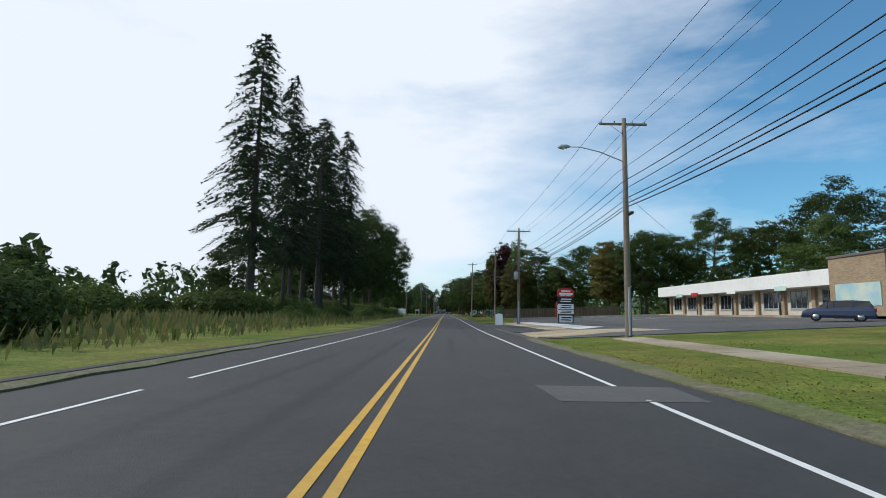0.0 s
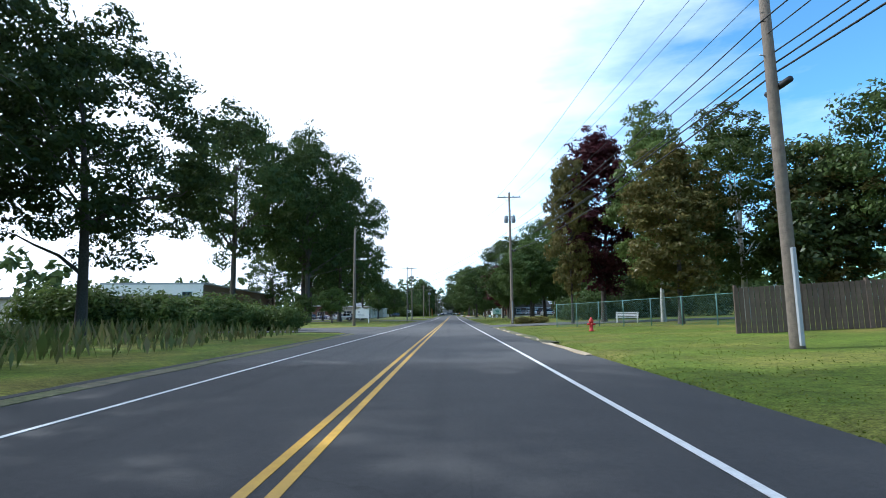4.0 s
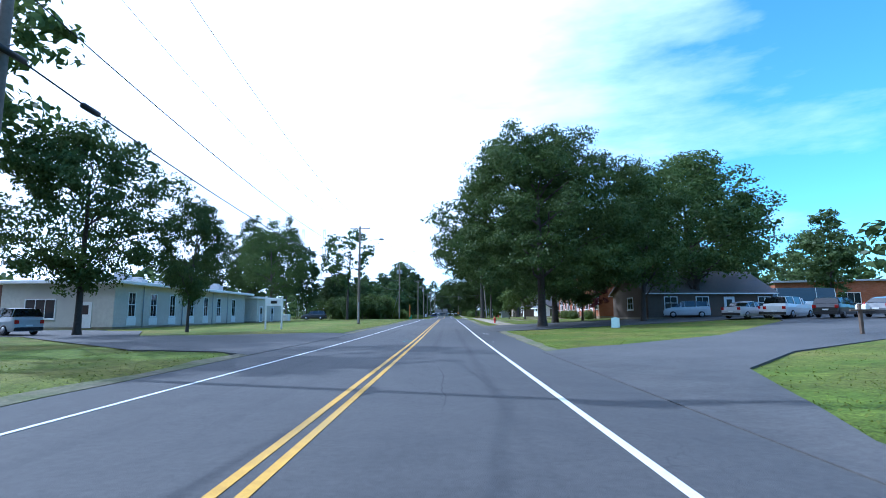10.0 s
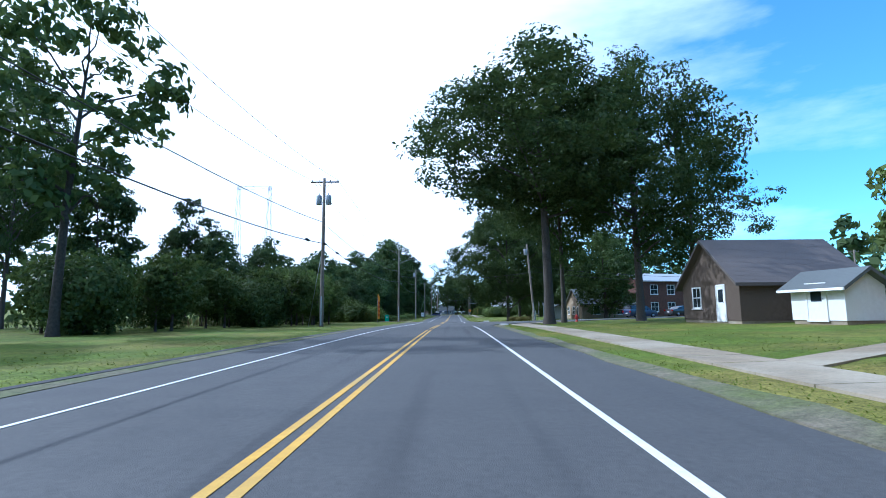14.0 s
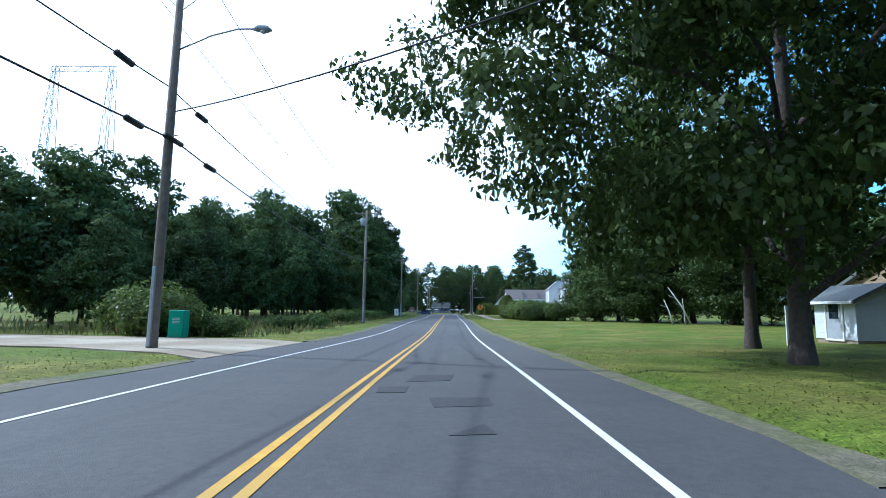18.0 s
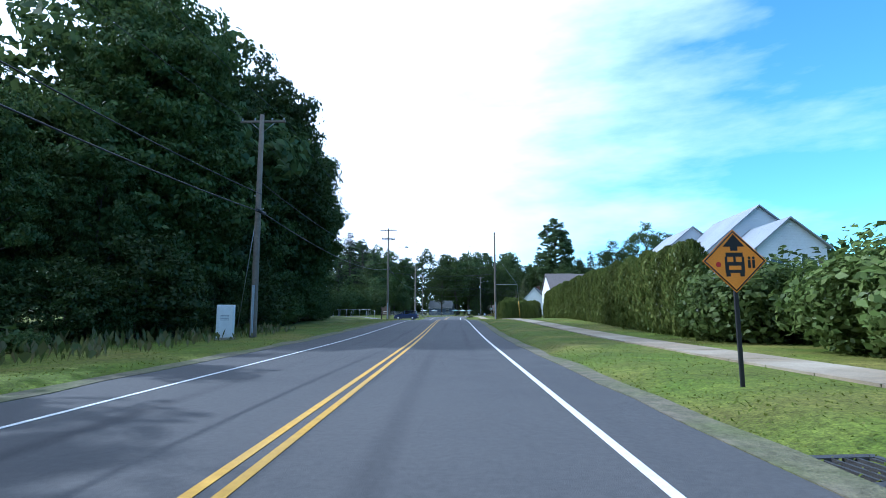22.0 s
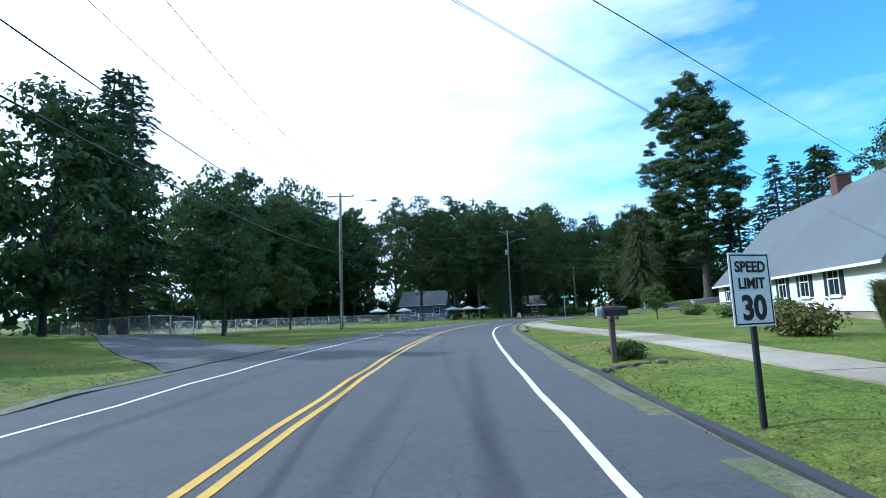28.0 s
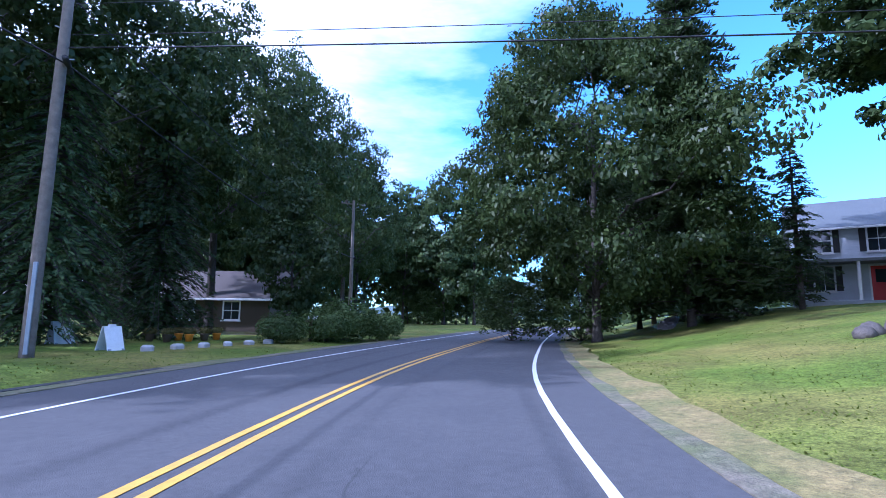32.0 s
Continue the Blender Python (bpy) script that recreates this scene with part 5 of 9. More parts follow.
for x, y in ((9.0, 139.6), (10.3, 140.2), (11.4, 141.0), (9.8, 141.4)):
    plant("shrub5", x, y, 0.8, "low yellowing garden plants by the driveway", "shrub", 1.5)
plant("near_maple", 9.6, 255.9, 18.5, "huge spreading maple with a thick trunk by the road", wide=0.95)
plant("near_maple", 13.2, 268.0, 17.0, "broad green maple shading the driveway", wide=0.92)
plant("maple2", 17.2, 272, 8.5, "bushy green tree in front of the brick houses", wide=1.0)
plant("maple1", 19.5, 259.5, 15, "broad green maple shading the driveway", wide=0.85)
plant("maple1", 28.2, 267, 18.5, "broad green maple shading the driveway", wide=1.12)
for k, x, y, h, w in (("oak1", 30, 292, 20, 1.0), ("oak2", 36, 281, 21, 0.85), ("wood1", 46, 292, 16, 1.0), ("wood2", 55, 284, 15, 1.0), ("wood3", 64, 300, 14, 1.0), ("oak2", 33, 303, 17, 0.9)):
    plant(k, x, y, h, "large green tree behind the houses", wide=w)
plant("small1", 14.0, 295, 7.6, "young green street tree on the row-house lawn", wide=1.05)
plant("small2", 12.0, 299.5, 5.4, "young yellow-green tree on the lawn", wide=0.85)
for x, y in ((18.9, 283), (19.2, 288), (19.4, 291), (19.0, 295.5), (19.3, 277)):
    plant("shrub2", x, y, 1.2, "clipped green shrub below the brick wall", "shrub", 0.9)
for k, x, y, h, w in (("near_oak", 12.5, 340.4, 26, 0.85), ("high_oak", 9.8, 333.5, 24.5, 1.3), ("oak1", 18.5, 336, 26, 0.9), ("oak1", 28, 346, 22, 0.8)):
    plant(k, x, y, h, "huge dark green oak beside the sidewalk", wide=w, group="oaks by the corner")
plant("ivy2", 26.1, 372.5, 14.6, "dense dark brownish green maple on the corner lawn", wide=1.0)
plant("near_dome", 10.6, 374.5, 21, "enormous leafy maple overhanging the lawn", wide=0.78)
plant("maple3", 13.4, 381.5, 17, "enormous leafy maple overhanging the lawn", wide=0.7)
for x, y in ((11.5, 366.5), (12.6, 366.2), (10.6, 367.2)):
    plant("shrub5", x, y, 0.7, "small flower bed of low plants", "shrub", 1.3)
# third stretch, right: ivy-covered trees, rough hedge, arborvitae
for k, x, y, h, w in (("ivy2", 23.2, 438, 15, 0.95), ("ivy1", 27.0, 439, 32, 0.62), ("ivy1", 29, 433, 27, 0.85), ("ivy1", 32, 426, 25, 0.95), ("ivy1", 37, 421, 26, 0.95), ("ivy2", 26, 427, 13, 1.0), ("ivy2", 33, 419, 13, 1.0),
                      ("ivy2", 41, 413, 15, 1.0), ("ivy1", 43, 420, 24, 1.0), ("wood2", 30, 445, 16, 1.0), ("wood1", 46, 405, 17, 1.0), ("wood1", 38, 398, 15, 1.0), ("wood2", 33, 391, 15, 1.0)):
    plant(k, x, y, h, "tall tree covered in green climbing vines", wide=w, group="vine-covered trees")
for i in range(24):
    r = random.Random(500 + i)
    plant(r.choice(["shrub2", "shrub2", "shrub1"]), 12.9 + r.uniform(0, 4.5), 437 + i * 1.0, r.uniform(2.2, 3.3), "overgrown green hedge bush behind the sidewalk", "shrub", 1.1, "overgrown hedge")
for x, y, h in ((21.0, 435.5, 5.5), (22.5, 433, 6.5), (24.5, 430, 6), (27.5, 428, 6.5), (30.5, 425.5, 6), (33.5, 422, 6.5), (36.5, 417.5, 6), (20.0, 438.5, 5), (39.5, 412, 6), (23, 434, 9), (29, 430, 9), (35, 422, 9)):
    plant("thicket", x, y, h, "dense thicket of vines and leaves below the trees", "shrub", 0.95, "thicket below the vines")
for i in range(45):
    r = random.Random(600 + i)
    plant(r.choice(["arb1", "arb2", "arb3"]), 12.9 + 0.105 * i + r.uniform(-0.15, 0.15), 461 + i * 1.38, r.uniform(4.2, 4.75) - 0.004 * i, "tall green arborvitae in a dense hedge", "hedge", 1.0, "arborvitae hedge")
for i in range(22):
    r = random.Random(640 + i)
    plant(r.choice(["arb1", "arb2", "arb3"]), 11.4 + 0.42 * i + r.uniform(-0.1, 0.1), 541 + 0.45 * i + (0 if i % 2 else 1.5), r.uniform(3.5, 4.0), "rounded green arborvitae in a clipped hedge", "hedge", 1.0, "clipped hedge")
for x, y in ((13.6, 551.5), (13.8, 553), (14.1, 554.6), (14.0, 556.2), (14.4, 557.8), (15.2, 559.3), (16.4, 559.6), (17.6, 559.9)):
    plant("arb2", x, y, 4.6, "tall green arborvitae beside the white house", "hedge", 1.15, "arborvitae by the house")
for k, x, y, h, w in (("oak2", 33, 584, 15, 0.9), ("oak1", 40, 560, 18, 0.8), ("wood1", 34, 572, 13, 0.9), ("oak1", 52, 556, 19, 0.8)):
    plant(k, x, y, h, "round green tree behind the white houses", wide=w)
# third stretch, left: woods
for i in range(68):
    r = random.Random(700 + i)
    y = 397 + (i % 34) * 3.35 + r.uniform(-1, 1)
    x = float(np.interp(y, [397, 448, 460, 490, 500, 510], [-22, -22, -15.5, -15.8, -18.5, -21.5])) - (6 if i >= 34 else 0) + r.uniform(-1.5, 1.5)
    h = float(np.interp(y, [397, 415, 430, 445, 452, 458, 463, 468, 476, 488, 508], [8, 11, 16, 20, 15, 9, 16, 24, 26.5, 23, 21.5])) * r.uniform(0.78, 1.12) * (1.0, 0.86, 1.05)[i % 3]
    plant("near_wood" if 455 < y and i < 34 else r.choice(["wood1", "wood2", "wood3", "wood1"]), x, y, h, D_WOOD, wide=(0.8, 0.66, 0.9)[i % 3], group="roadside woods")
for x, y, h in ((-23.5, 511.5, 21), (-26, 516, 19), (-29, 508, 21)):
    plant("near_wood", x, y, h, D_WOOD, wide=0.8, group="roadside woods")
for i in range(26):
    r = random.Random(800 + i)
    plant(r.choice(["wood1", "wood2", "wood3"]), -r.uniform(26, 48), 392 + i * 4.2, r.uniform(12, 19), D_WOOD, wide=1.0, group="roadside woods")
for i in range(34):
    r = random.Random(900 + i)
    plant(r.choice(["shrub2", "shrub4", "shrub1"]), -r.uniform(9.4, 13.5), 387 + i * 2.0 + r.uniform(-0.8, 0.8), r.uniform(0.7, 1.5), "green weeds and brush on the bank", "shrub", 1.4, "roadside brush")
for i in range(30):
    r = random.Random(950 + i)
    y = 448 + i * 1.75
    plant("thicket", -float(np.interp(y, [448, 460, 480, 500], [16, 12.4, 12.6, 15.0])) + r.uniform(-1.4, 0.8), y, r.uniform(2.2, 5.6), "dark leafy understorey at the edge of the woods", "shrub", 1.0, "understorey")
for x, y, h in ((-12, 371, 2.6), (-14, 368, 3.2), (-13, 386.5, 2.4), (-15, 389, 2.8), (-17, 372, 4)):
    plant("shrub2", x, y, h, "round garden bush by the driveway", "shrub", 1.2)
# cemetery and the bend
for k, x, y, h, w in (("spruce3", -27.5, 600, 25, 1.0), ("wood1", -31.5, 556, 20, 0.75), ("wood3", -38.6, 545, 15, 0.9), ("spruce3", -44, 553, 19, 1.0), ("wood1", -42, 556, 17.5, 0.9), ("spruce3", -48, 560, 21.5, 0.9), ("wood3", -36, 562, 18, 0.9), ("spruce3", -28.3, 570, 15, 0.9), ("wood2", -28.5, 577, 14.5, 0.9), ("spruce3", -53, 548, 19, 1.0),
                      ("wood3", -19, 571, 10, 0.9), ("wood1", -13, 588, 11, 0.8), ("wood3", -22, 584, 16, 0.9), ("spruce3", -27, 578, 23, 1.0), ("spruce3", -22.5, 590, 20, 0.9), ("maple2", -20, 604, 15, 0.8), ("wood1", -29, 597, 16, 0.9),
                      ("small2", -14.5, 607, 7.5, 0.8), ("wood3", -36, 585, 15, 1.0), ("oak2", -58, 540, 17, 1.0), ("wood1", -60, 575, 16, 1.0), ("spruce3", -45, 545, 15, 1.0), ("wood2", -66, 556, 17, 1.0)):
    plant(k, x, y, h, "green tree behind the cemetery and gardens", wide=w)
for i in range(40):
    r = random.Random(1000 + i)
    a = i / 39.0
    # an arc of tall trees beyond the bend
    x, y = -44 + 118 * a + r.uniform(-3, 3), 640 + 70 * math.sin(a * 1.55) + r.uniform(-3, 8) + (14 if i % 2 else 0)
    if 32 < x < 62 and y < 720 or -19 < x < 6 and 662 < y < 690:
        continue
    plant(r.choice(["wood1", "wood2", "wood2", "wood3", "wood1"]), x, y, r.uniform(27, 35), "tall green tree in the woods beyond the bend", wide=0.8, group="woods beyond the bend")
for k, x, y, h, w in (("oak2", -12, 690, 34, 0.8), ("oak1", -25, 668, 28, 0.8), ("oak3", -28, 650, 25, 0.8), ("pine2", 11.5, 651, 15, 0.8), ("pine2", 15.5, 655, 13, 0.9), ("oak1", -3, 645.5, 23, 0.85), ("oak2", 3, 648.5, 24, 0.85), ("oak3", 8, 653, 22.5, 0.85), ("oak1", 14, 657, 21.5, 0.8), ("oak2", 18.5, 662, 24, 0.75), ("oak1", 24.5, 669.5, 25.5, 0.7),
                      ("wood3", 22, 654, 9, 0.8), ("oak1", 33, 680, 24, 0.7), ("oak2", 42, 702, 27, 0.7), ("oak3", 4, 690, 30, 0.8)):
    plant(k, x, y, h, "tall green tree shading the roadside yard", wide=w)
for k, x, y, h, w, d in (("near_pine", 41.0, 631.3, 36.5, 1.12, "very tall dark conifer with ragged hanging boughs"), ("spruce3", 54.7, 634, 22, 0.8, "dark pointed spruce beside the tall conifer"), ("pine1", 45, 611, 17, 0.85, "very tall dark pine with layered boughs"), ("weeper", 27.6, 622.2, 12.8, 0.98, "drooping brownish green conifer by the side street"),
                         ("spruce3", 36.5, 603, 14, 0.9, "dark spruce behind the white house"), ("oak1", 65, 604, 27, 0.85, "dark green tree behind the white house"),
                         ("near_dome", 37.0, 646.2, 20.0, 0.78, "broad green maple at the edge of the lawn"), ("pine1", 41.5, 643.6, 20.5, 0.8, "layered white pine with pale green boughs"), ("wood2", 48, 649, 16, 0.9, "dark green tree beside the grey house"), ("wood1", 50, 653, 15, 0.9, "dark green tree beside the grey house"), ("wood3", 46, 651, 14, 0.9, "dark green tree beside the grey house"), ("spruce3", 44.6, 639.5, 9, 0.9, "dark spruce below the tall conifer"), ("spruce3", 44.2, 629.8, 14, 1.0, "dark spruce below the tall conifer"), ("spruce3", 47.5, 633, 16, 1.0, "dark spruce below the tall conifer"), ("spruce3", 50.5, 631.5, 15, 1.0, "dark spruce below the tall conifer"),
                         ("oak2", 47, 657, 20, 0.8, "dark green tree behind the lawn"), ("oak2", 53, 661, 18, 0.8, "dark green tree behind the lawn"), ("oak1", 72, 660, 16, 0.9, "green tree behind the white house"),
                         ("wood2", 84, 645, 15, 1.0, "green tree behind the white house")):
    plant(k, x, y, h, d, wide=w)
for i in range(26):
    r = random.Random(1100 + i)
    plant("thicket", -66 + i * 1.95 + r.uniform(-1, 1), 574 - i * 0.1 + r.uniform(-2, 2), r.uniform(3.5, 6.0), "dark leafy undergrowth behind the cemetery", "shrub", 1.1, "cemetery undergrowth")
for x, y, h, w in ((-23.5, 558, 7.5, 0.85), (-20.5, 561, 6.5, 0.8), (-26.5, 555, 6.0, 0.8), (-17, 566, 6.5, 0.8)):
    plant("shrub3", x, y, h, "dense dark rounded garden tree by the cemetery", "shrub", w)
for i in range(44):
    r = random.Random(1200 + i)
    a = i / 43.0
    x, y = -62 + 130 * a + r.uniform(-2, 2), 650 + 68 * math.sin(a * 1.5) + r.uniform(-3, 3)
    if 34 < x < 60:
        continue
    plant("thicket", x, y, r.uniform(5, 9), "dark leafy undergrowth below the tall trees", "shrub", 1.1, "undergrowth beyond the bend")
for x, y, h in ((45, 645, 6), (47.5, 645.5, 6.5), (50, 646.5, 6), (44, 642, 5), (38, 648.5, 5), (34, 650, 4), (-31, 672, 9), (-22, 676, 8), (-36, 662, 9), (-27, 670, 7), (-41, 655, 8)):
    plant("thicket", x, y, h, "dark leafy undergrowth below the tall trees", "shrub", 1.2, "undergrowth beyond the bend")
plant("small2", 17.2, 591.5, 2.7, "small weeping ornamental tree on the front lawn", wide=0.9)
for x, y, h, k in ((6.1, 565.6, 0.42, "shrub4"), (6.4, 566.2, 0.35, "shrub5"), (21.5, 595, 1.0, "shrub4"), (19.6, 586, 1.0, "shrub4"), (17.4, 578, 1.1, "shrub4"), (12.4, 569, 1.0, "shrub5"), (18.8, 582.5, 0.9, "shrub4")):
    plant(k, x, y, h, "low green garden shrub in a bed", "shrub", 1.2)
for x, y, h in ((23.0, 650.2, 1.6), (24.4, 652.0, 2.2), (27, 653, 1.6), (20.6, 649, 1.4)):
    plant("shrub1", x, y, h, "dark roadside bush under the trees", "shrub", 1.2)


def far_woods():
    """Continuous woodland on both sides and at the end, too far off to count."""
    rng = np.random.default_rng(77)
    C, R = [], []
    def belt(x0, y0, x1, y1, n, h0, h1, deep):
        for _ in range(n):
            t = rng.uniform()
            h = rng.uniform(h0, h1) * (0.85 + 0.25 * math.sin(t * 23 + x0))
            x, y = x0 + (x1 - x0) * t + rng.normal(0, deep), y0 + (y1 - y0) * t + rng.normal(0, deep)
            g = gnd(x, y)
            for k in range(5):
                C.append((x + rng.normal(0, 1.8), y + rng.normal(0, 1.8), g + h * (0.05 + 0.9 * k / 4)))
                R.append(3.2 * (1.15 - 0.16 * k))
    belt(-95, -60, -100, 330, 130, 11, 16, 9)
    belt(-85, 330, -75, 620, 110, 14, 20, 8)
    belt(95, -40, 95, 260, 110, 13, 19, 9)
    belt(90, 260, 85, 520, 90, 13, 19, 9)
    belt(95, 520, 120, 720, 70, 15, 21, 9)
    belt(-75, 620, -30, 720, 60, 18, 24, 7)
    belt(-30, 730, 120, 745, 80, 18, 24, 8)
    C, R = np.array(C), np.array(R)
    n = 42000
    i = rng.integers(0, len(C), n)
    d = rng.normal(0, 1, (n, 3))
    d /= np.linalg.norm(d, axis=1)[:, None]
    pos = C[i] + d * (R[i] * rng.uniform(0, 1, n) ** 0.4)[:, None]
    ob = new("far_woods", quads(leaf_cards(rng, pos, d, 1.5), "far_woods", L_FAR))
    tagged(ob, "continuous green woodland in the distance", "woods", kind="stuff")


far_woods()


def ridge():
    """A long wooded hill on the right-hand horizon."""
    xs, ys = np.linspace(330, 1100, 30), np.linspace(-500, 1800, 70)
    X, Y = np.meshgrid(xs, ys)
    H = 66 * np.exp(-((X - 640) / 190) ** 2) * (0.72 + 0.28 * np.sin(Y / 190 + 0.6)) + 9 * np.exp(-((X - 470) / 90) ** 2) * np.sin(Y / 70)
    rg = np.random.default_rng(3)
    Z = H + rg.normal(0, 1.4, X.shape) + 6
    Z[:, 0] = -2
    n = len(xs)
    f = [(j * n + i, j * n + i + 1, (j + 1) * n + i + 1, (j + 1) * n + i) for j in range(len(ys) - 1) for i in range(n - 1)]
    m = mat("far_hill_woods", (0.050, 0.085, 0.075), (0.038, 0.066, 0.058), 0.12, 0.95, 1.0, 0.3, (0.06, 0.095, 0.085), 0.01)
    tagged(new("backdrop_hill", quick(np.stack([X.ravel(), Y.ravel(), Z.ravel()], 1).tolist(), f, "hill", m, True)), "long wooded hill on the horizon", "hill", kind="structure")


ridge()

# ---------------------------------------------------------------- poles and cables

TOPS = {}


def utility_pole(key, x, y, h, arm=2.4, arm_z=0.35, second=None, cans=0, can_z=None, lamp=0, label="weathered wooden utility pole with a crossarm", lean=0.0, low_kit=True, lamp_z=2.4):
    """lamp: reach of a street-lamp arm, negative towards the left. second: depth of a further crossarm below the top."""
    t = thing("utility_pole", x, y, label, "utility pole", group="utility poles")
    t.rotation_euler = (0, radians(lean), 0)
    part("pole", Build().tube([(0, 0, -0.5), (0, 0, 0.3), (0, 0, h * 0.5), (0, 0, h)], [0.19, 0.175, 0.15, 0.115], 10), M_POLE, t)
    z = h - arm_z
    ends = []
    for k, (zz, ln) in enumerate([(z, arm)] * (arm > 0) + [(h - q, arm * 0.8) for q in ([] if second is None else [second, second + 0.25])]):
        part("crossarm", Build().box((-ln / 2, 0.12, zz - 0.055), (ln / 2, 0.22, zz + 0.055), 0.008), M_POLE, t)
        for s in (-1, 1):
            part("brace", Build().tube([(s * ln * 0.27, 0.17, zz - 0.05), (0, 0.15, zz - 0.6)], 0.015, 5), M_STEEL, t)
        for q in (-0.46, -0.18, 0.2, 0.46):
            part("insulator", Build().lathe([(0.02, 0), (0.045, 0.03), (0.025, 0.06), (0.05, 0.09), (0.03, 0.14)], 8, (q * ln, 0.17, zz + 0.05)), M_GREY, t)
    for k in range(cans):
        a = math.pi * (0.5 + k) if cans > 1 else 2.2
        cx, cy, cz = 0.42 * math.cos(a + 1.57), 0.42 * math.sin(a + 1.57) - 0.05, can_z or h - 2.0
        can = part("transformer", Build().lathe([(0.2, 0), (0.24, 0.03), (0.24, 0.78), (0.2, 0.84), (0.05, 0.86)], 14, (cx, cy, cz)), M_GREY, t, "grey transformer can")
        part("bushing", Build().lathe([(0.03, 0), (0.045, 0.06), (0.025, 0.1), (0.04, 0.15), (0.012, 0.2)], 7, (cx, cy, cz + 0.86)), M_STONE, can)
    if lamp:
        s = 1 if lamp > 0 else -1
        z0 = h - lamp_z
        part("lamp_arm", Build().tube([(0.12 * s, 0, z0), (lamp * 0.45, 0, z0 + 0.5), (lamp * 0.8, 0, z0 + 0.75), (lamp, 0, z0 + 0.75)], 0.028, 6), M_STEEL, t)
        head = part("lamp_head", Build().tube([(lamp - 0.05 * s, 0, z0 + 0.76), (lamp + 0.15 * s, 0, z0 + 0.77), (lamp + 0.45 * s, 0, z0 + 0.74), (lamp + 0.62 * s, 0, z0 + 0.70)], [0.05, 0.12, 0.13, 0.04], 10), M_GREY, t, "grey cobra-head street lamp")
        part("lens", Build().lathe([(0.02, -0.06), (0.09, -0.03), (0.11, 0.0)], 10, (lamp + 0.33 * s, 0, z0 + 0.65)), M_LENS, head)
    if low_kit:
        part("cable_guard", Build().box((-0.05, -0.24, 0.1), (0.05, -0.14, 2.6), 0.01), M_GREY, t)
        part("splice_box", Build().tube([(0.16, -0.5, h * 0.55), (0.16, 0.5, h * 0.55)], 0.09, 8), M_DARK, t, "black cable splice case")
        for q, zz in ((0.3, h * 0.56), (-0.26, h * 0.62)):
            part("bracket", Build().tube([(0, 0, zz), (q, 0, zz + 0.05)], 0.02, 5), M_STEEL, t)
    g = t.location.z
    TOPS[key] = [(x + q * arm if arm else x + 0.1 * k, y + 0.17, g + z + 0.19) for k, q in enumerate((-0.46, 0.2, 0.46))] + [(x - 0.14, y, g + h * 0.70), (x + 0.16, y, g + h * 0.63), (x + 0.17, y, g + h * 0.55)]
    return t


utility_pole("z0", 10.6, -12, 12, lamp=0)
utility_pole("a0", 10.4, 26.8, 11.8, 2.6, 0.25, lamp=-3.0, label="weathered wooden utility pole with crossarm and street lamp")
utility_pole("a1", 9.0, 57.0, 10.8, 2.6, 0.3, cans=1, can_z=5.0, label="weathered wooden utility pole with crossarm and low grey can")
utility_pole("a2", 10.2, 96.5, 12.8, 2.6, 0.3)
utility_pole("a3", 8.2, 141.5, 15.2, 2.7, 0.5, cans=2, can_z=11.6, lean=0.0, label="tall wooden utility pole with crossarm and two transformers")
utility_pole("e", -10.0, 142.5, 11.4, 0, label="plain grey wooden pole beside the side road", low_kit=False)
utility_pole("g", -9.4, 206.0, 12.8, 2.6, 0.3, lamp=2.2, lamp_z=3.3, label="weathered wooden utility pole with crossarm and street lamp")
utility_pole("h", -9.7, 224.5, 14.4, 2.9, 0.3, cans=2, can_z=11.2, label="tall wooden utility pole with crossarm and two transformers")
utility_pole("i", -9.2, 274.6, 12.0, 2.5, 0.3, lamp=2.4, label="weathered wooden utility pole with crossarm and street lamp")
utility_pole("j", -9.75, 333.0, 13.0, 2.5, 0.3, cans=2, can_z=10.6, label="wooden utility pole with crossarm and two transformers")
utility_pole("k", -7.9, 377.2, 12.4, 2.4, 0.3, lamp=2.6, label="dark wooden utility pole with crossarm and street lamp")
utility_pole("n", -7.9, 416.6, 12.4, 2.6, 0.35, cans=1, can_z=10.6, label="wooden utility pole with crossarm and one transformer")
utility_pole("t", -8.3, 462.8, 11.6, 2.4, 0.3, label="wooden utility pole against dark woods")
utility_pole("o", -8.4, 516.2, 14.2, 2.6, 0.3, second=1.5, lamp=2.6, lamp_z=3.7, label="tall wooden corner pole with three crossarms and street lamp")
utility_pole("p", 8.2, 515.8, 13.4, 0, label="tall plain wooden utility pole at the driveway")
utility_pole("q", -6.9, 553.2, 12.0, 2.4, 0.3)
utility_pole("r", -8.2, 602.6, 13.2, 2.7, 0.3, lamp=3.0, lamp_z=1.6, label="wooden utility pole with crossarm and street lamp")
utility_pole("s", 12.7, 643.0, 15.4, 2.6, 0.3, cans=1, can_z=11.0, lamp=2.6, label="wooden utility pole with transformer beside the shaded yard")
utility_pole("m", 13.0, 362.2, 11.0, 0, cans=1, can_z=9.4, lean=-4.5, label="leaning wooden pole on the side road corner")
utility_pole("u", 30, 668, 11.5, 2.2, 0.3)
utility_pole("x1", 44, 113, 9, 1.8, 0.3, cans=2, can_z=7.4, label="distant wooden utility pole behind the fence", low_kit=False)
utility_pole("x2", 66, 372, 10, 1.8, 0.3, low_kit=False)
utility_pole("x3", -66, 532, 10, 1.8, 0.3, low_kit=False)


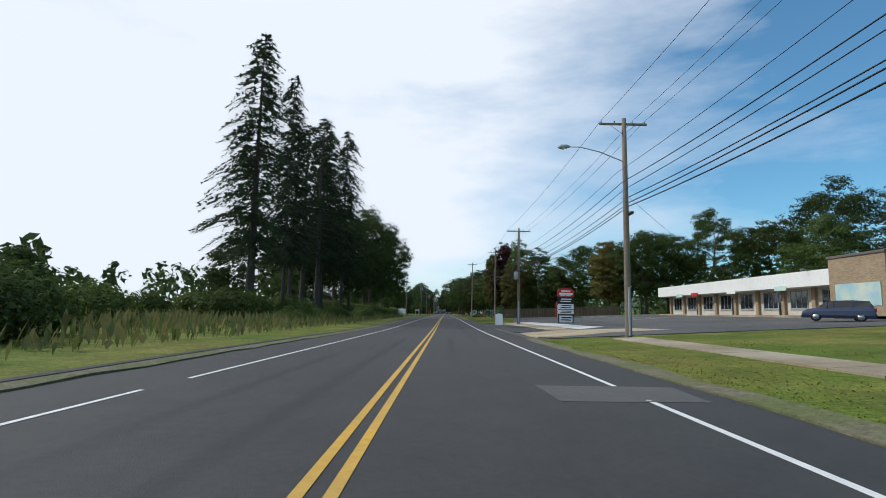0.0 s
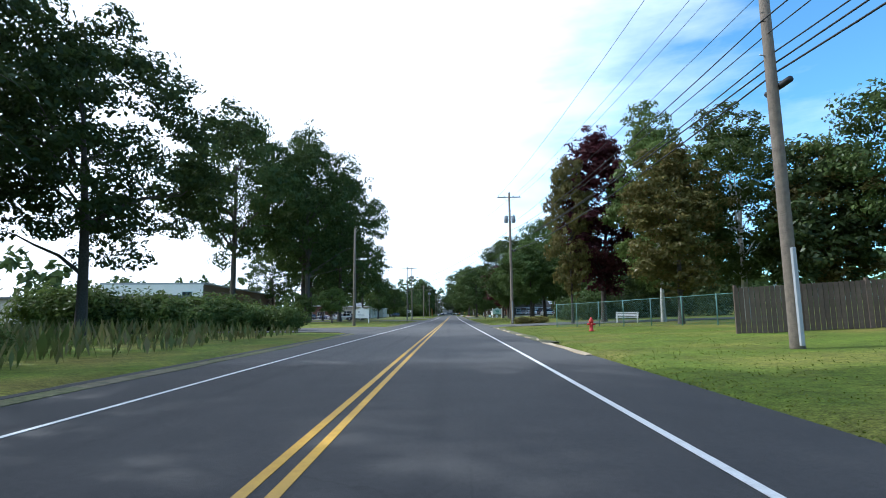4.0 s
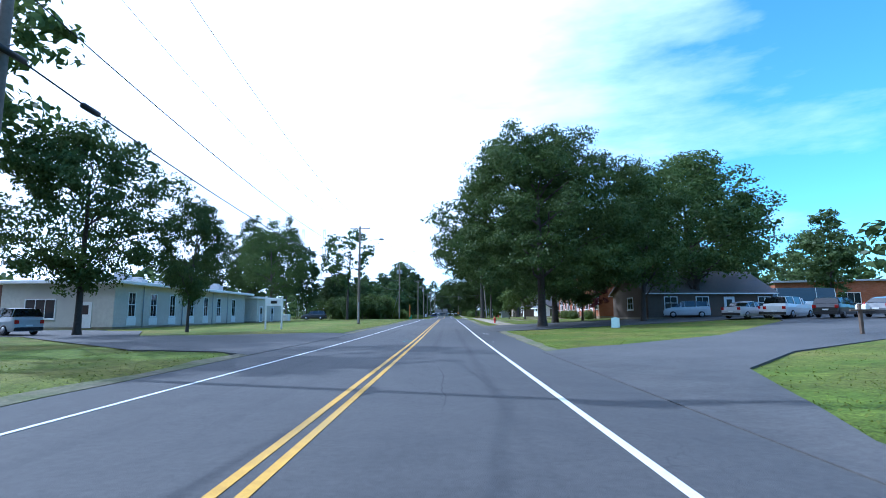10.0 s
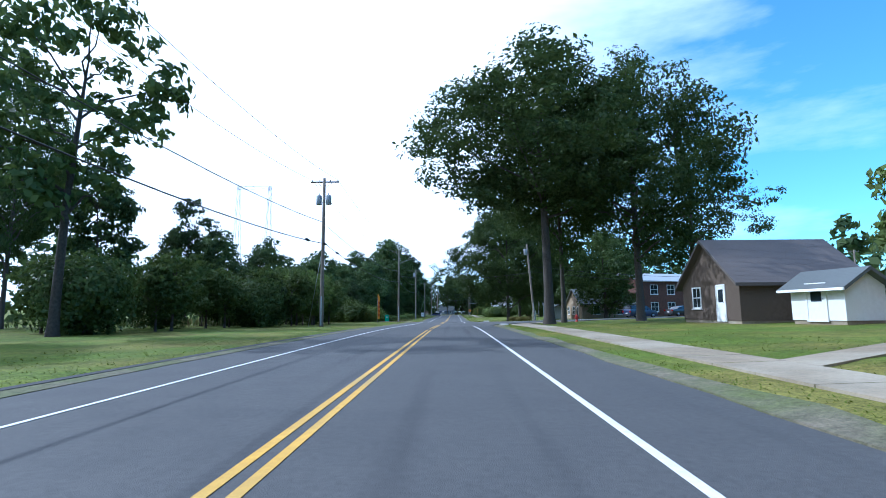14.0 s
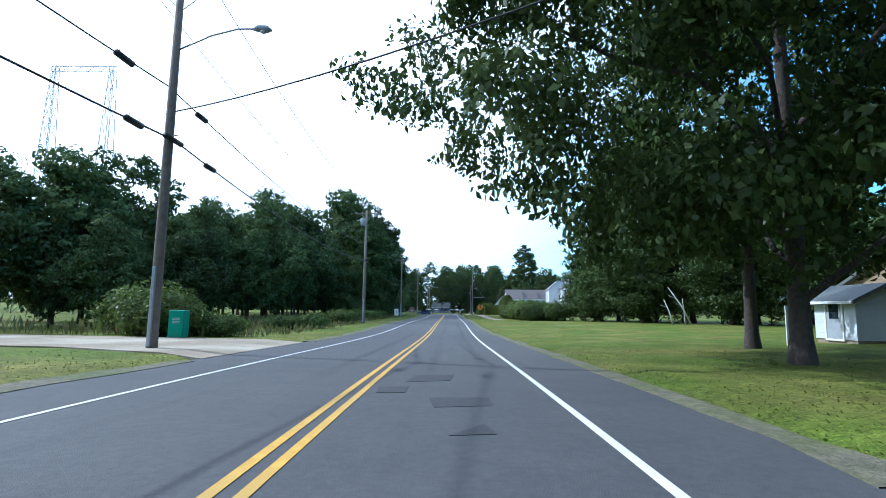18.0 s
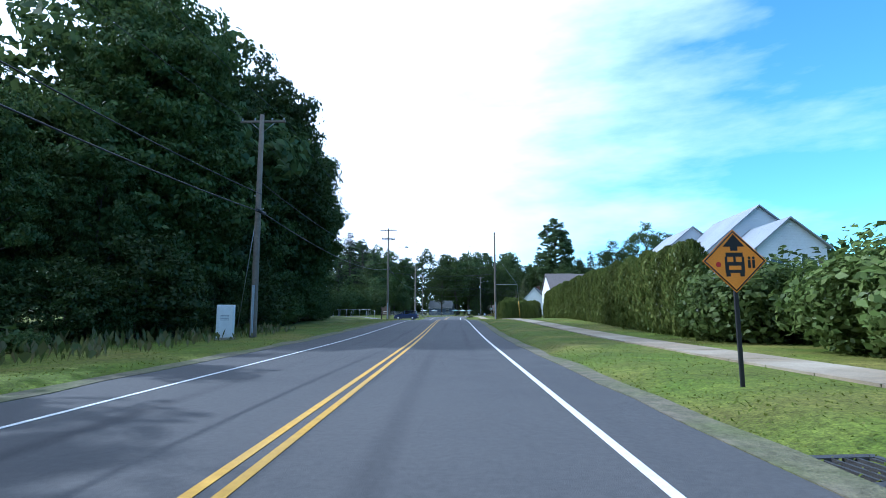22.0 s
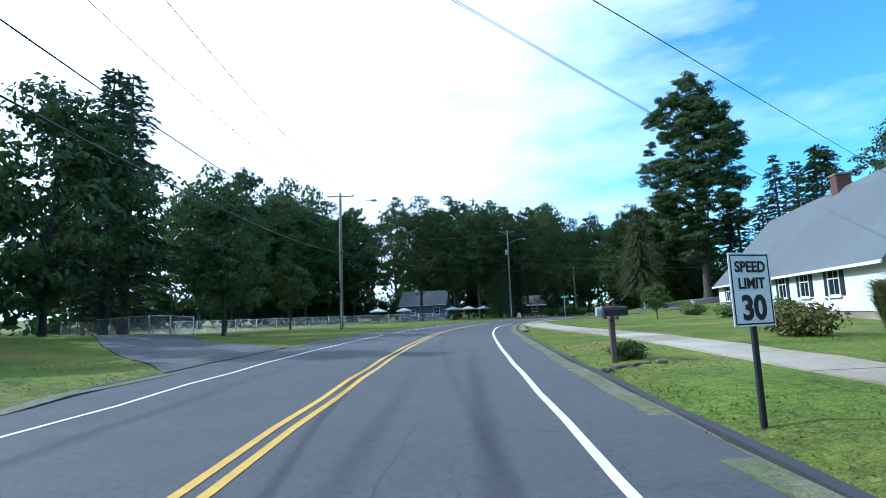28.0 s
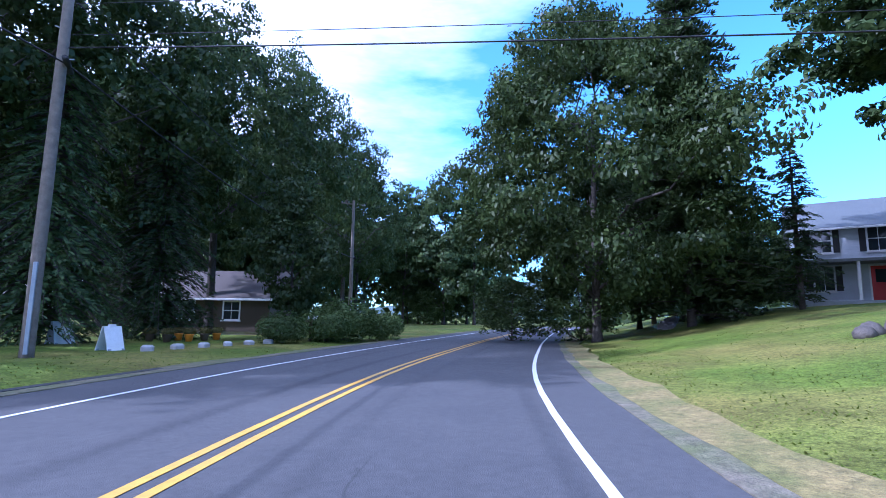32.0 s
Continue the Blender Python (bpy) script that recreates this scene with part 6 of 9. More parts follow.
def cable(a, b, sag, r, label="black overhead cable", group="overhead cables"):
    a, b = Vector(a), Vector(b)
    n = 14
    pts = [a.lerp(b, k / n) - Vector((0, 0, sag * 4 * (k / n) * (1 - k / n))) for k in range(n + 1)]
    me = Build().tube([p - a for p in pts], r, 4, caps=False).mesh("cable", M_DARK)
    ob = new("cable", me)
    ob.location = a
    return tagged(ob, label, "cable", group)


def span(a, b, which=(0, 1, 2, 3, 4, 5), sag=0.012, top_sag=None):
    for k in which:
        p, q = TOPS[a][k], TOPS[b][k]
        L = (Vector(p) - Vector(q)).length
        cable(p, q, L * ((top_sag or sag) if k < 3 else sag * 1.35), 0.013 if k < 3 else 0.024 if k < 5 else 0.03, "thin black overhead power wire" if k < 3 else "thick black overhead cable")


for a in ("z0", "a0", "a1", "a2"):
    x_, y_, z_ = TOPS[a][5]
    TOPS[a][5] = (x_, y_, z_ + .45)
for a, b in zip(["z0", "a0", "a1", "a2"], ["a0", "a1", "a2", "a3"]):
    span(a, b)
    for k, dx, dz, rad in ((3, .1, -.4, .02), (4, .05, -.28, .028), (3, -.3, .5, .014)):
        o = Vector((dx, 0, dz))
        cable(Vector(TOPS[a][k]) + o, Vector(TOPS[b][k]) + o, .5, rad, "thick black overhead cable")
span("a3", "g", (1, 3, 4, 5))
cable(Vector(TOPS["a3"][4]) - Vector((0, 0, .45)), Vector(TOPS["g"][4]) - Vector((0, 0, .4)), 1.1, .018, "thick black overhead cable")
for a, b in (("g", "h"), ("h", "i"), ("i", "j"), ("j", "k"), ("k", "n"), ("n", "t"), ("t", "o"), ("o", "q"), ("q", "r"), ("r", "s"), ("s", "u")):
    span(a, b, (0, 2, 3, 5) if a != "n" else (0, 2, 4, 5), 0.015, 0.03)
for zo, zp, sag, rad in ((12.6, 11.1, .3, .012), (9.4, 9.5, .35, .014), (8.4, 8.0, .3, .022), (7.3, 6.9, .45, .034)):
    cable((-8.3, 516.2, gnd(-8.4, 516.2) + zo), (8.1, 515.8, gnd(8.2, 515.8) + zp), sag, rad, "black overhead cable across the road")
span("k", "m", (1, 4), 0.02)
span("m", "x2", (3, 4), 0.02)
span("o", "x3", (1, 4), 0.02)
for a, q in (("a0", (36, 60, 6.2)), ("a1", (36, 70, 6.2)), ("a3", (27, 158, 7)), ("r", (26, 585, 7.5)), ("e", (-38, 162, 5))):
    cable(TOPS[a][4], q, 0.7, 0.014, "thin black service wire to a house")
cable((-9.2, 274.6, gnd(-9.2, 274.6) + 10.4), (21.5, 300, gnd(21.5, 300) + 7.0), 0.55, 0.016, "thin black service wire to a house")
for q_, z_ in (((74, 620, 8), 7.2), ((56, 620, 10), 7.0), ((38, 606, 12.5), 7.0)):
    cable((-6.8, 553.2, gnd(-6.9, 553.2) + z_), q_, 0.25, 0.013, "thin black service wire over the road")
for z_, e_ in ((9.0, 5.2), (10.4, 6.4), (9.4, 5.7)):
    cable((12.8, 643, gnd(12.7, 643) + z_), (45, 614, e_), 0.3, 0.022 if z_ == 9.0 else 0.012, "black overhead cable towards the side street")
cable(TOPS["e"][3], TOPS["a3"][4], 0.6, 0.012, "thin guy wire across the road")


def splice_case(a, b, k, dist, drop=0.0, long=0.75, sag=0.012):
    """A black splice case on the cable k between two poles, dist metres from the first."""
    p, q = Vector(TOPS[a][k]), Vector(TOPS[b][k])
    L = (q - p).length
    f = dist / L
    c = p.lerp(q, f) - Vector((0, 0, sag * L * (1.0 if k < 3 else 1.35) * 4 * f * (1 - f) + drop))
    u = (q - p).normalized()
    t = tagged(new("splice_case"), "black cylindrical splice case hung on the overhead cable", "splice case", "splice cases")
    t.location = c
    part("barrel", Build().tube([-u * long / 2, -u * long * .46, u * long * .46, u * long / 2], [.05, .1, .1, .05], 10), M_DARK, t)
    for w in (-.3, .3):
        part("strap", Build().tube([u * long * w - Vector((0, 0, .11)), u * long * w + Vector((0, 0, .13 + drop))], .014, 5), M_STEEL, t)


for a, b, k, dist, drop in (("k", "j", 5, 2.0, .05), ("k", "j", 3, 2.2, .05), ("k", "n", 5, 2.6, .05), ("k", "n", 3, 2.3, .05), ("i", "h", 5, 2.2, .1), ("i", "j", 5, 3.0, .05), ("i", "j", 3, 2.0, .05), ("g", "h", 5, 2.0, .05),
                            ("h", "i", 5, 3.0, .05), ("j", "i", 5, 5.5, .05), ("j", "k", 5, 4.0, .05), ("o", "t", 5, 2.0, .05), ("o", "q", 5, 3.6, .05), ("a3", "a2", 5, 1.6, .08)):
    splice_case(a, b, k, dist, drop)


def guy(x, y, z, x2, y2):
    a, b = Vector((x, y, gnd(x, y) + z)), Vector((x2, y2, gnd(x2, y2)))
    me = Build().tube([Vector((0, 0, 0)), b - a], 0.02, 5).mesh("guy_wire", M_STEEL)
    ob = new("guy_wire", me)
    ob.location = a
    tagged(ob, "steel guy wire anchored in the grass", "guy wire")


guy(-8.4, 462.8, 6, -10.5, 466)
guy(-9.75, 333, 7, -12, 337)


def sidewalk_guy(x, y, z, reach):
    """A level strut that carries a guy wire clear of the path, with a yellow guard near the ground."""
    g = gnd(x, y)
    t = thing("sidewalk_guy", x, y, "horizontal guy strut with wire and yellow guard beside the pole", "guy wire", z=g)
    part("strut", Build().tube([(.12, 0, z), (reach, .1, z)], .035, 8), M_STEEL, t)
    part("wire", Build().tube([(.1, 0, z + 4.6), (reach, .1, z), (reach + .35, .15, 0)], .014, 5), M_STEEL, t)
    part("guard", Build().tube([(reach + .17, .12, z * .52), (reach + .33, .147, .1)], .045, 6), M_YEL, t, "yellow plastic guard")


sidewalk_guy(8.2, 515.8, 5.3, 3.4)


def pylon(x, y, h, gap):
    t = thing("power_pylon", x, y, "tall steel lattice transmission mast pair with a top beam", "pylon")
    for s in (-1, 1):
        b = Build()
        cx = s * gap / 2
        for dx, dy in ((-1, -1), (1, -1), (1, 1), (-1, 1)):
            b.tube([(cx + dx * 1.5, dy * 1.5, 0), (cx + dx * 0.35, dy * 0.35, h)], [0.09, 0.06], 4)
        n = 13
        for k in range(n):
            u, w = k / n, (k + 1) / n
            a, c = 1.5 - 1.15 * u, 1.5 - 1.15 * w
            for (p, q) in (((-1, -1), (1, -1)), ((1, -1), (1, 1)), ((1, 1), (-1, 1)), ((-1, 1), (-1, -1))):
                b.tube([(cx + p[0] * a, p[1] * a, u * h), (cx + q[0] * c, q[1] * c, w * h)], 0.045, 3, caps=False)
        part("mast", b, M_STEEL, t)
    b = Build()
    for dz in (0, 0.9):
        b.tube([(-gap / 2 - 0.6, 0, h - dz), (gap / 2 + 0.6, 0, h - dz)], 0.07, 4)
    for k in range(9):
        x0, x1 = -gap / 2 + gap * k / 9, -gap / 2 + gap * (k + 1) / 9
        b.tube([(x0, 0, h - (0.9 if k % 2 else 0)), (x1, 0, h - (0 if k % 2 else 0.9))], 0.04, 3, caps=False)
    part("beam", b, M_STEEL, t)
    return t


pylon(-58.5, 439, 40, 9.5)

# ---------------------------------------------------------------- buildings


def gable_roof(b, x0, x1, y0, y1, z, rise, over=0.4, along="x", thick=0.18):
    """Two slopes and their edges. along: the way the ridge runs."""
    if along == "x":
        m = (y0 + y1) / 2
        k = rise / (m - y0)
        for s, ye in ((-1, y0 - over), (1, y1 + over)):
            ze = z - over * k
            L = math.hypot(m - y0 + over, rise + over * k)
            up = [(x0 - over, ye, ze), (x1 + over, ye, ze), (x1 + over, m, z + rise), (x0 - over, m, z + rise)]
            uv = [(x0, 0), (x1, 0), (x1, L), (x0, L)]
            b.face(up if s < 0 else up[::-1], uv if s < 0 else uv[::-1])
            dn = [(x, y, q - thick) for x, y, q in up]
            b.face(dn[::-1] if s < 0 else dn)
            for i in range(4):
                j = (i + 1) % 4
                b.face([dn[i], dn[j], up[j], up[i]])
    else:
        m = (x0 + x1) / 2
        k = rise / (m - x0)
        for s, xe in ((-1, x0 - over), (1, x1 + over)):
            ze = z - over * k
            L = math.hypot(m - x0 + over, rise + over * k)
            up = [(xe, y1 + over, ze), (xe, y0 - over, ze), (m, y0 - over, z + rise), (m, y1 + over, z + rise)]
            uv = [(y1, 0), (y0, 0), (y0, L), (y1, L)]
            b.face(up if s < 0 else up[::-1], uv if s < 0 else uv[::-1])
            dn = [(x, y, q - thick) for x, y, q in up]
            b.face(dn[::-1] if s < 0 else dn)
            for i in range(4):
                j = (i + 1) % 4
                b.face([dn[i], dn[j], up[j], up[i]])
    return b


def house(name, x, y, rz, w, d, h, rise, wall, roof, label, openings=(), along="x", trim=None, z=None, category="house", over=0.4, flat=False, chimney=None):
    """A house whose front lies at y = 0 and faces -y of its own space, x from 0 to w, depth d.
    openings: (kind, side, centre, sill, width, height), side f, l, r or b."""
    t = thing(name, x, y, label, category, rz, z=z)
    trim = trim or M_WPAINT
    part("foundation", Build().box((0.05, 0.05, -1.2), (w - 0.05, d - 0.05, 0.22)), M_CONC, t)
    b = Build()
    if flat or rise == 0:
        b.box((0, 0, 0.2), (w, d, h))
    else:
        b.prism([(0, 0), (w, 0), (w, d), (0, d)], 0.2, h, top=False)
        if along == "x":
            for xx, o in ((0, 1), (w, -1)):
                p = [(xx, d, h), (xx, 0, h), (xx, d / 2, h + rise)]
                b.face(p if o > 0 else p[::-1], [(q[1], q[2]) for q in (p if o > 0 else p[::-1])])
        else:
            for yy, o in ((0, 1), (d, -1)):
                p = [(0, yy, h), (w, yy, h), (w / 2, yy, h + rise)]
                b.face(p if o > 0 else p[::-1], [(q[0], q[2]) for q in (p if o > 0 else p[::-1])])
    part("wall", b, wall, t)
    if flat:
        part("roof", Build().box((-over, -over, h), (w + over, d + over, h + 0.28), 0.03), roof, t)
    elif rise:
        part("roof", gable_roof(Build(), 0, w, 0, d, h, rise, over, along), roof, t)
        if along == "x":
            for yy in (-over + 0.02, d + over - 0.14):
                part("gutter", Build().box((-over, yy - 0.1, h - over * rise / (d / 2) - 0.16), (w + over, yy + 0.02, h - over * rise / (d / 2) - 0.03), 0.02), trim, t)
    if chimney:
        cx, cy, cz = chimney
        ch = part("chimney", Build().box((cx - 0.4, cy - 0.4, h * 0.8), (cx + 0.4, cy + 0.4, cz), 0.03), M_DBRICK, t)
        part("cap", Build().box((cx - 0.46, cy - 0.46, cz + 0.003), (cx + 0.46, cy + 0.46, cz + 0.1)), M_CONC, ch)
    for kind, side, c, sill, ww, hh, *rest in openings:
        turn = {"f": pose(0, 0, 0), "r": pose(w, 0, 0, 0, 0, 90), "b": pose(w, d, 0, 0, 0, 180), "l": pose(0, d, 0, 0, 0, -90)}[side]
        o = opening(kind, c, sill, ww, hh, trim, rest[0] if rest else None)
        o.parent = t
        o.matrix_local = turn
    return t


def opening(kind, c, sill, ww, hh, trim, extra=None):
    """A window or door at y = 0, proud of the wall, as a part with sub-parts."""
    b = Build()
    f = 0.09
    x0, x1, z0, z1 = c - ww / 2, c + ww / 2, sill, sill + hh
    b.box((x0 - f, -0.05, z0 - f), (x0, 0.03, z1 + f)).box((x1, -0.05, z0 - f), (x1 + f, 0.03, z1 + f)).box((x0, -0.05, z1), (x1, 0.03, z1 + f)).box((x0, -0.05, z0 - f), (x1, 0.03, z0))
    o = part("door" if kind == "door" else "window", b, trim, None)
    if kind == "door":
        part("door_leaf", Build().box((x0, -0.025, z0), (x1, 0.02, z1), 0.004), extra or trim, o)
        part("door_glass", Build().box((c - ww * 0.3, -0.032, z0 + hh * 0.52), (c + ww * 0.3, -0.01, z0 + hh * 0.9)), M_GLASS, o)
        part("door_handle", Build().lathe([(0.03, 0), (0.035, 0.03), (0.02, 0.05)], 8, (x1 - 0.12, -0.06, z0 + 1.0)), M_STEEL, o)
        return o
    part("pane", Build().box((x0, -0.015, z0), (x1, 0.015, z1)), M_GLASS, o)
    part("sill", Build().box((x0 - 0.14, -0.11, z0 - f - 0.06), (x1 + 0.14, 0.02, z0 - f)), trim, o)
    if kind in ("sash", "shutter"):
        part("sash_bar", Build().box((x0, -0.03, (z0 + z1) / 2 - 0.03), (x1, 0.01, (z0 + z1) / 2 + 0.03)), trim, o)
        part("glazing_bar", Build().box((c - 0.018, -0.028, z0), (c + 0.018, 0.008, z1)), trim, o)
    if kind == "shutter":
        for s in (-1, 1):
            xs = c + s * (ww / 2 + f + 0.19)
            part("shutter", Build().box((xs - 0.17, -0.045, z0 - 0.05), (xs + 0.17, 0.0, z1 + 0.05), 0.01), M_DARK, o, "dark louvred shutter")
    if kind == "shop":
        for k in range(1, 3):
            xx = x0 + ww * k / 3
            part("glazing_bar", Build().box((xx - 0.03, -0.035, z0), (xx + 0.03, 0.01, z1)), trim, o)
    return o


# strip of small shops, its front towards the road
def shops():
    x, y0, L = 35.5, 78.5, 35.0
    z = gnd(35.5, 61) + 0.02
    t = thing("shop_building", x, y0, "low strip of shops with white fascia and brick piers", "shop", -90, z=z)
    part("foundation", Build().box((0, 0.05, -2.2), (L, 12, 0.1)), M_CONC, t)
    part("walkway", Build().box((-0.5, -1.8, -1.6), (L, 0.02, 0.12), 0.02), M_CONC, t)
    part("wall", Build().box((0, 0, 0.1), (L, 12, 3.9)), M_TAN, t)
    part("fascia", Build().box((-0.9, -1.7, 2.75), (L - 0.2, 0.1, 4.15), 0.03), M_WPAINT, t, "broad white sheet-metal fascia")
    part("end_wall", Build().box((L - 0.2, -1.9, 0.1), (L + 5.5, 12, 4.9), 0.02), M_TBRICK, t, "taller brown block at the end")
    part("end_coping", Build().box((L - 0.3, -2.0, 4.904), (L + 5.6, 12.1, 5.1), 0.02), M_BSHINGLE, t)
    part("mural", Build().box((L + 0.5, -1.96, 0.9), (L + 5.0, -1.9, 2.7)), M_BLUE, t, "pale blue and green painted wall panel")
    for k in range(8):
        c = 2.0 + k * 4.35
        part("pier", Build().box((c - 2.2, -0.28, 0.12), (c - 1.7, 0.06, 2.75), 0.01), M_TBRICK, t)
        o = opening("shop", c + 0.1, 0.85, 2.3, 1.6, M_GREY)
        o.parent = t
        if k % 2:
            dd = opening("door", c + 1.85, 0.14, 0.85, 2.05, M_GREY, M_GLASS)
            dd.parent = t
        if k in (1, 2, 4, 6):
            part("sign_board", Build().box((c - 0.9, -1.76, 2.5), (c + 0.9, -1.703, 2.95), 0.01), (M_TEAL, M_RED, M_WPAINT, M_TEAL)[(k // 2) % 4], t)
    for k in range(4):
        fl = part("flood_lamp", Build().tube([(5 + 9 * k, -1.7, 4.1), (5 + 9 * k, -2.1, 4.35), (5 + 9 * k, -2.3, 4.2)], [0.03, 0.04, 0.12], 6), M_GREY, t)
    part("roof", Build().box((-0.1, 0.11, 3.9), (L - 0.21, 12.1, 4.05)), M_SHINGLE, t)
    return t


shops()
house("white_shed_building", -52, 140, 0, 22, 9, 3.4, 0, M_TAN, M_SHINGLE, "long low pale building beyond the meadow", [("shop", "f", 5, 1.2, 2.4, 1.2), ("shop", "f", 13, 1.2, 2.4, 1.2)], flat=True, category="building")
# brick school-like building and its white block on the left
t = house("brick_building", -40.5, 168.4, 97.4, 57, 16, 5.7, 0, M_BRBRICK, M_GREY, "long low brown brick building with a white end wall",
          [("shop", "f", c, 1.5, 3.0, 1.5) for c in (5, 12, 19, 26, 33, 40, 47, 53)], flat=True, category="building", over=0.25, z=gnd(-40.5, 168.4) + 1.0)
part("end_wall", Build().box((-0.22, -0.03, 0.0), (-0.004, 16.05, 5.69)), M_WPAINT, t, "white painted end wall with a stepped edge")
for k in range(9):
    part("quoin", Build().box((-0.26, -0.07, 0.3 + k * 0.6), (0.25, -0.034, 0.6 + k * 0.6)), M_TBRICK, t)
for c, sill, hh in ((13.5, 0.9, 1.5), (13.5, 3.1, 1.3), (8.0, 0.9, 1.5), (4.0, 0.9, 1.5)):
    o = opening("sash", c, sill, 1.5, hh, M_BLUE)
    o.parent = t
    o.matrix_local = pose(-0.22, 16, 0, 0, 0, -90)
house("blue_building", -66, 250, 60, 14, 12, 4.2, 0, M_BLUE, M_GREY, "long low pale blue building behind parked cars", [("shop", "f", c, 1.0, 2.6, 1.6) for c in (4, 10)], flat=True, category="building")
house("brick_low_building", -52, 262, 0, 14.2, 10, 4.4, 0, M_DBRICK, M_WPAINT, "low brick building with a white roof edge", [("shop", "f", c, 1.0, 2.6, 1.4) for c in (3, 7.5, 12)], flat=True, category="building")
t = house("tan_building", -27.6, 257, 90, 29, 10, 4.0, 0, M_TAN, M_WPAINT, "low cream building with tall narrow windows and broad eaves",
          [("sash", "f", c, 1.15, 0.95, 2.1) for c in (2.5, 6, 9.5, 13.5, 17, 20.5, 25)] + [("door", "l", 7.5, 0.22, 1.0, 2.1)] + [("shop", "l", 3.5, 1.0, 2.6, 1.6)], flat=True, category="building", over=0.95)
for c in (2.5, 6, 9.5, 13.5, 17, 20.5, 25):
    part("apron_panel", Build().box((c - 0.7, -0.07, 0.3), (c + 0.7, 0.02, 0.98), 0.01), M_WPAINT, t, "white panel below a window")
for c in (4.2, 11.5, 18.7, 23):
    part("downpipe", Build().tube([(c, -0.08, 0.1), (c, -0.08, 3.95)], 0.05, 6), M_GREY, t)
house("tan_annex", -26.2, 287.0, 90, 12, 14, 3.5, 0, M_TAN, M_WPAINT, "plain cream annex with grey doors", [("door", "f", 1.6, 0.22, 1.0, 2.1, M_GREY), ("door", "f", 6.4, 0.22, 1.0, 2.1, M_GREY)], flat=True, category="building", over=0.3)
for dx, dy in ((-31, 263), (-33.5, 270), (-30.5, 283), (-35, 277)):
    t = thing("roof_unit", dx, dy, "grey box-shaped rooftop air handler", "roof unit", z=gnd(dx, dy) + 4.31)
    part("casing", Build().box((-0.7, -0.6, 0), (0.7, 0.6, 0.9), 0.04), M_GREY, t)
    part("hood", Build().box((-0.5, -0.5, 0.904), (0.3, 0.4, 1.15), 0.05), M_STEEL, t)
# right: dark house, row houses, small houses
house("dark_house", 22.5, 266, 6, 14, 8.5, 3.0, 2.4, M_WOOD, M_BSHINGLE, "dark brown single-storey house shaded by maples", [("sash", "f", c, 1.1, 1.3, 1.2) for c in (2.5, 6, 13)] + [("door", "f", 9, 0.22, 1.0, 2.05, M_WPAINT), ("sash", "l", 4.5, 1.1, 1.2, 1.2)])
house("brick_office", 55, 296, -20, 26, 12, 4.4, 0, M_BRICK, M_GREY, "orange brick building behind the car park", [("shop", "f", c, 1.0, 2.4, 1.6) for c in (4, 10, 16, 22)], flat=True, category="building")


def row_house():
    z = gnd(21.5, 288) + 0.1
    ops = []
    for c in (3.0, 11.0, 18.6):
        ops += [("sash", "f", c - 1.6, 4.3, 1.15, 1.5), ("sash", "f", c + 2.6, 4.3, 1.15, 1.5), ("sash", "f", c - 1.9, 1.15, 1.3, 1.6), ("door", "f", c + 0.4, 0.25, 0.95, 2.1, M_WPAINT), ("sash", "f", c + 2.6, 1.15, 1.3, 1.6)]
    t = house("row_house", 21.4, 302.0, -90, 22.5, 9.5, 6.5, 2.2, M_BRICK, M_SHINGLE, "two-storey orange brick row house with white windows and doors", ops, z=z)
    for c in (3.4, 11.4, 19.0):
        st = part("step", Build().box((c - 0.8, -1.3, -0.6), (c + 0.8, -0.002, 0.2), 0.015), M_CONC, t)
        for s in (-0.75, 0.75):
            part("handrail", Build().tube([(c + s, -1.25, 0.2), (c + s, -1.25, 1.05), (c + s, -0.1, 1.1)], 0.02, 5), M_WPAINT, st)
    for s in (0.0, 11.2, 22.4):
        part("downpipe", Build().tube([(s + 0.05, -0.07, 0.2), (s + 0.05, -0.07, 6.2)], 0.04, 6), M_WPAINT, t)
    t2 = house("row_house", 22.6, 309.1, -90, 7, 9, 6.2, 2.0, M_BRICK, M_SHINGLE, "set-back end of the orange brick row houses", [("sash", "f", 2, 4.1, 1.1, 1.4), ("sash", "f", 5, 4.1, 1.1, 1.4), ("sash", "f", 2, 1.1, 1.2, 1.5), ("door", "f", 4.6, 0.25, 0.95, 2.1, M_DARK)], z=z)


row_house()
house("gable_cottage", 17.5, 325, -90, 7, 7, 2.6, 2.6, M_WOOD, M_BSHINGLE, "small brown gabled cottage under the oaks", [("sash", "f", 2, 1.0, 1.0, 1.2), ("door", "f", 5, 0.22, 0.9, 2.0, M_WPAINT), ("sash", "r", 3.5, 1.0, 1.0, 1.1)], along="y")
house("garden_shed", 19, 316, -80, 3, 2.2, 2.0, 0.7, M_WPAINT, M_SHINGLE, "small pale garden shed on the lawn", [("door", "f", 1.5, 0.22, 1.0, 1.7)], category="shed")
house("corner_house", 23.7, 390.3, -90, 12, 9, 2.9, 2.7, M_TBRICK, M_SHINGLE, "tan brick corner house with a grey gabled roof", [("sash", "f", 2, 1.0, 1.2, 1.3), ("sash", "f", 6, 1.0, 1.6, 1.3), ("door", "f", 9, 0.22, 0.95, 2.05, M_DARK), ("sash", "r", 2.5, 1.0, 1.0, 1.4), ("sash", "r", 6.5, 1.0, 1.0, 1.4)], along="y")
house("garden_shed", 19.7, 386.9, -90, 2.6, 2.4, 2.2, 0.6, M_GSIDING, M_SHINGLE, "small grey-green garden shed beside the house", [("door", "f", 1.3, 0.22, 1.0, 1.8, M_GREY)], category="shed")
t = thing("white_post", 16.2, 383.2, "white plastic fence post panel", "fence post")
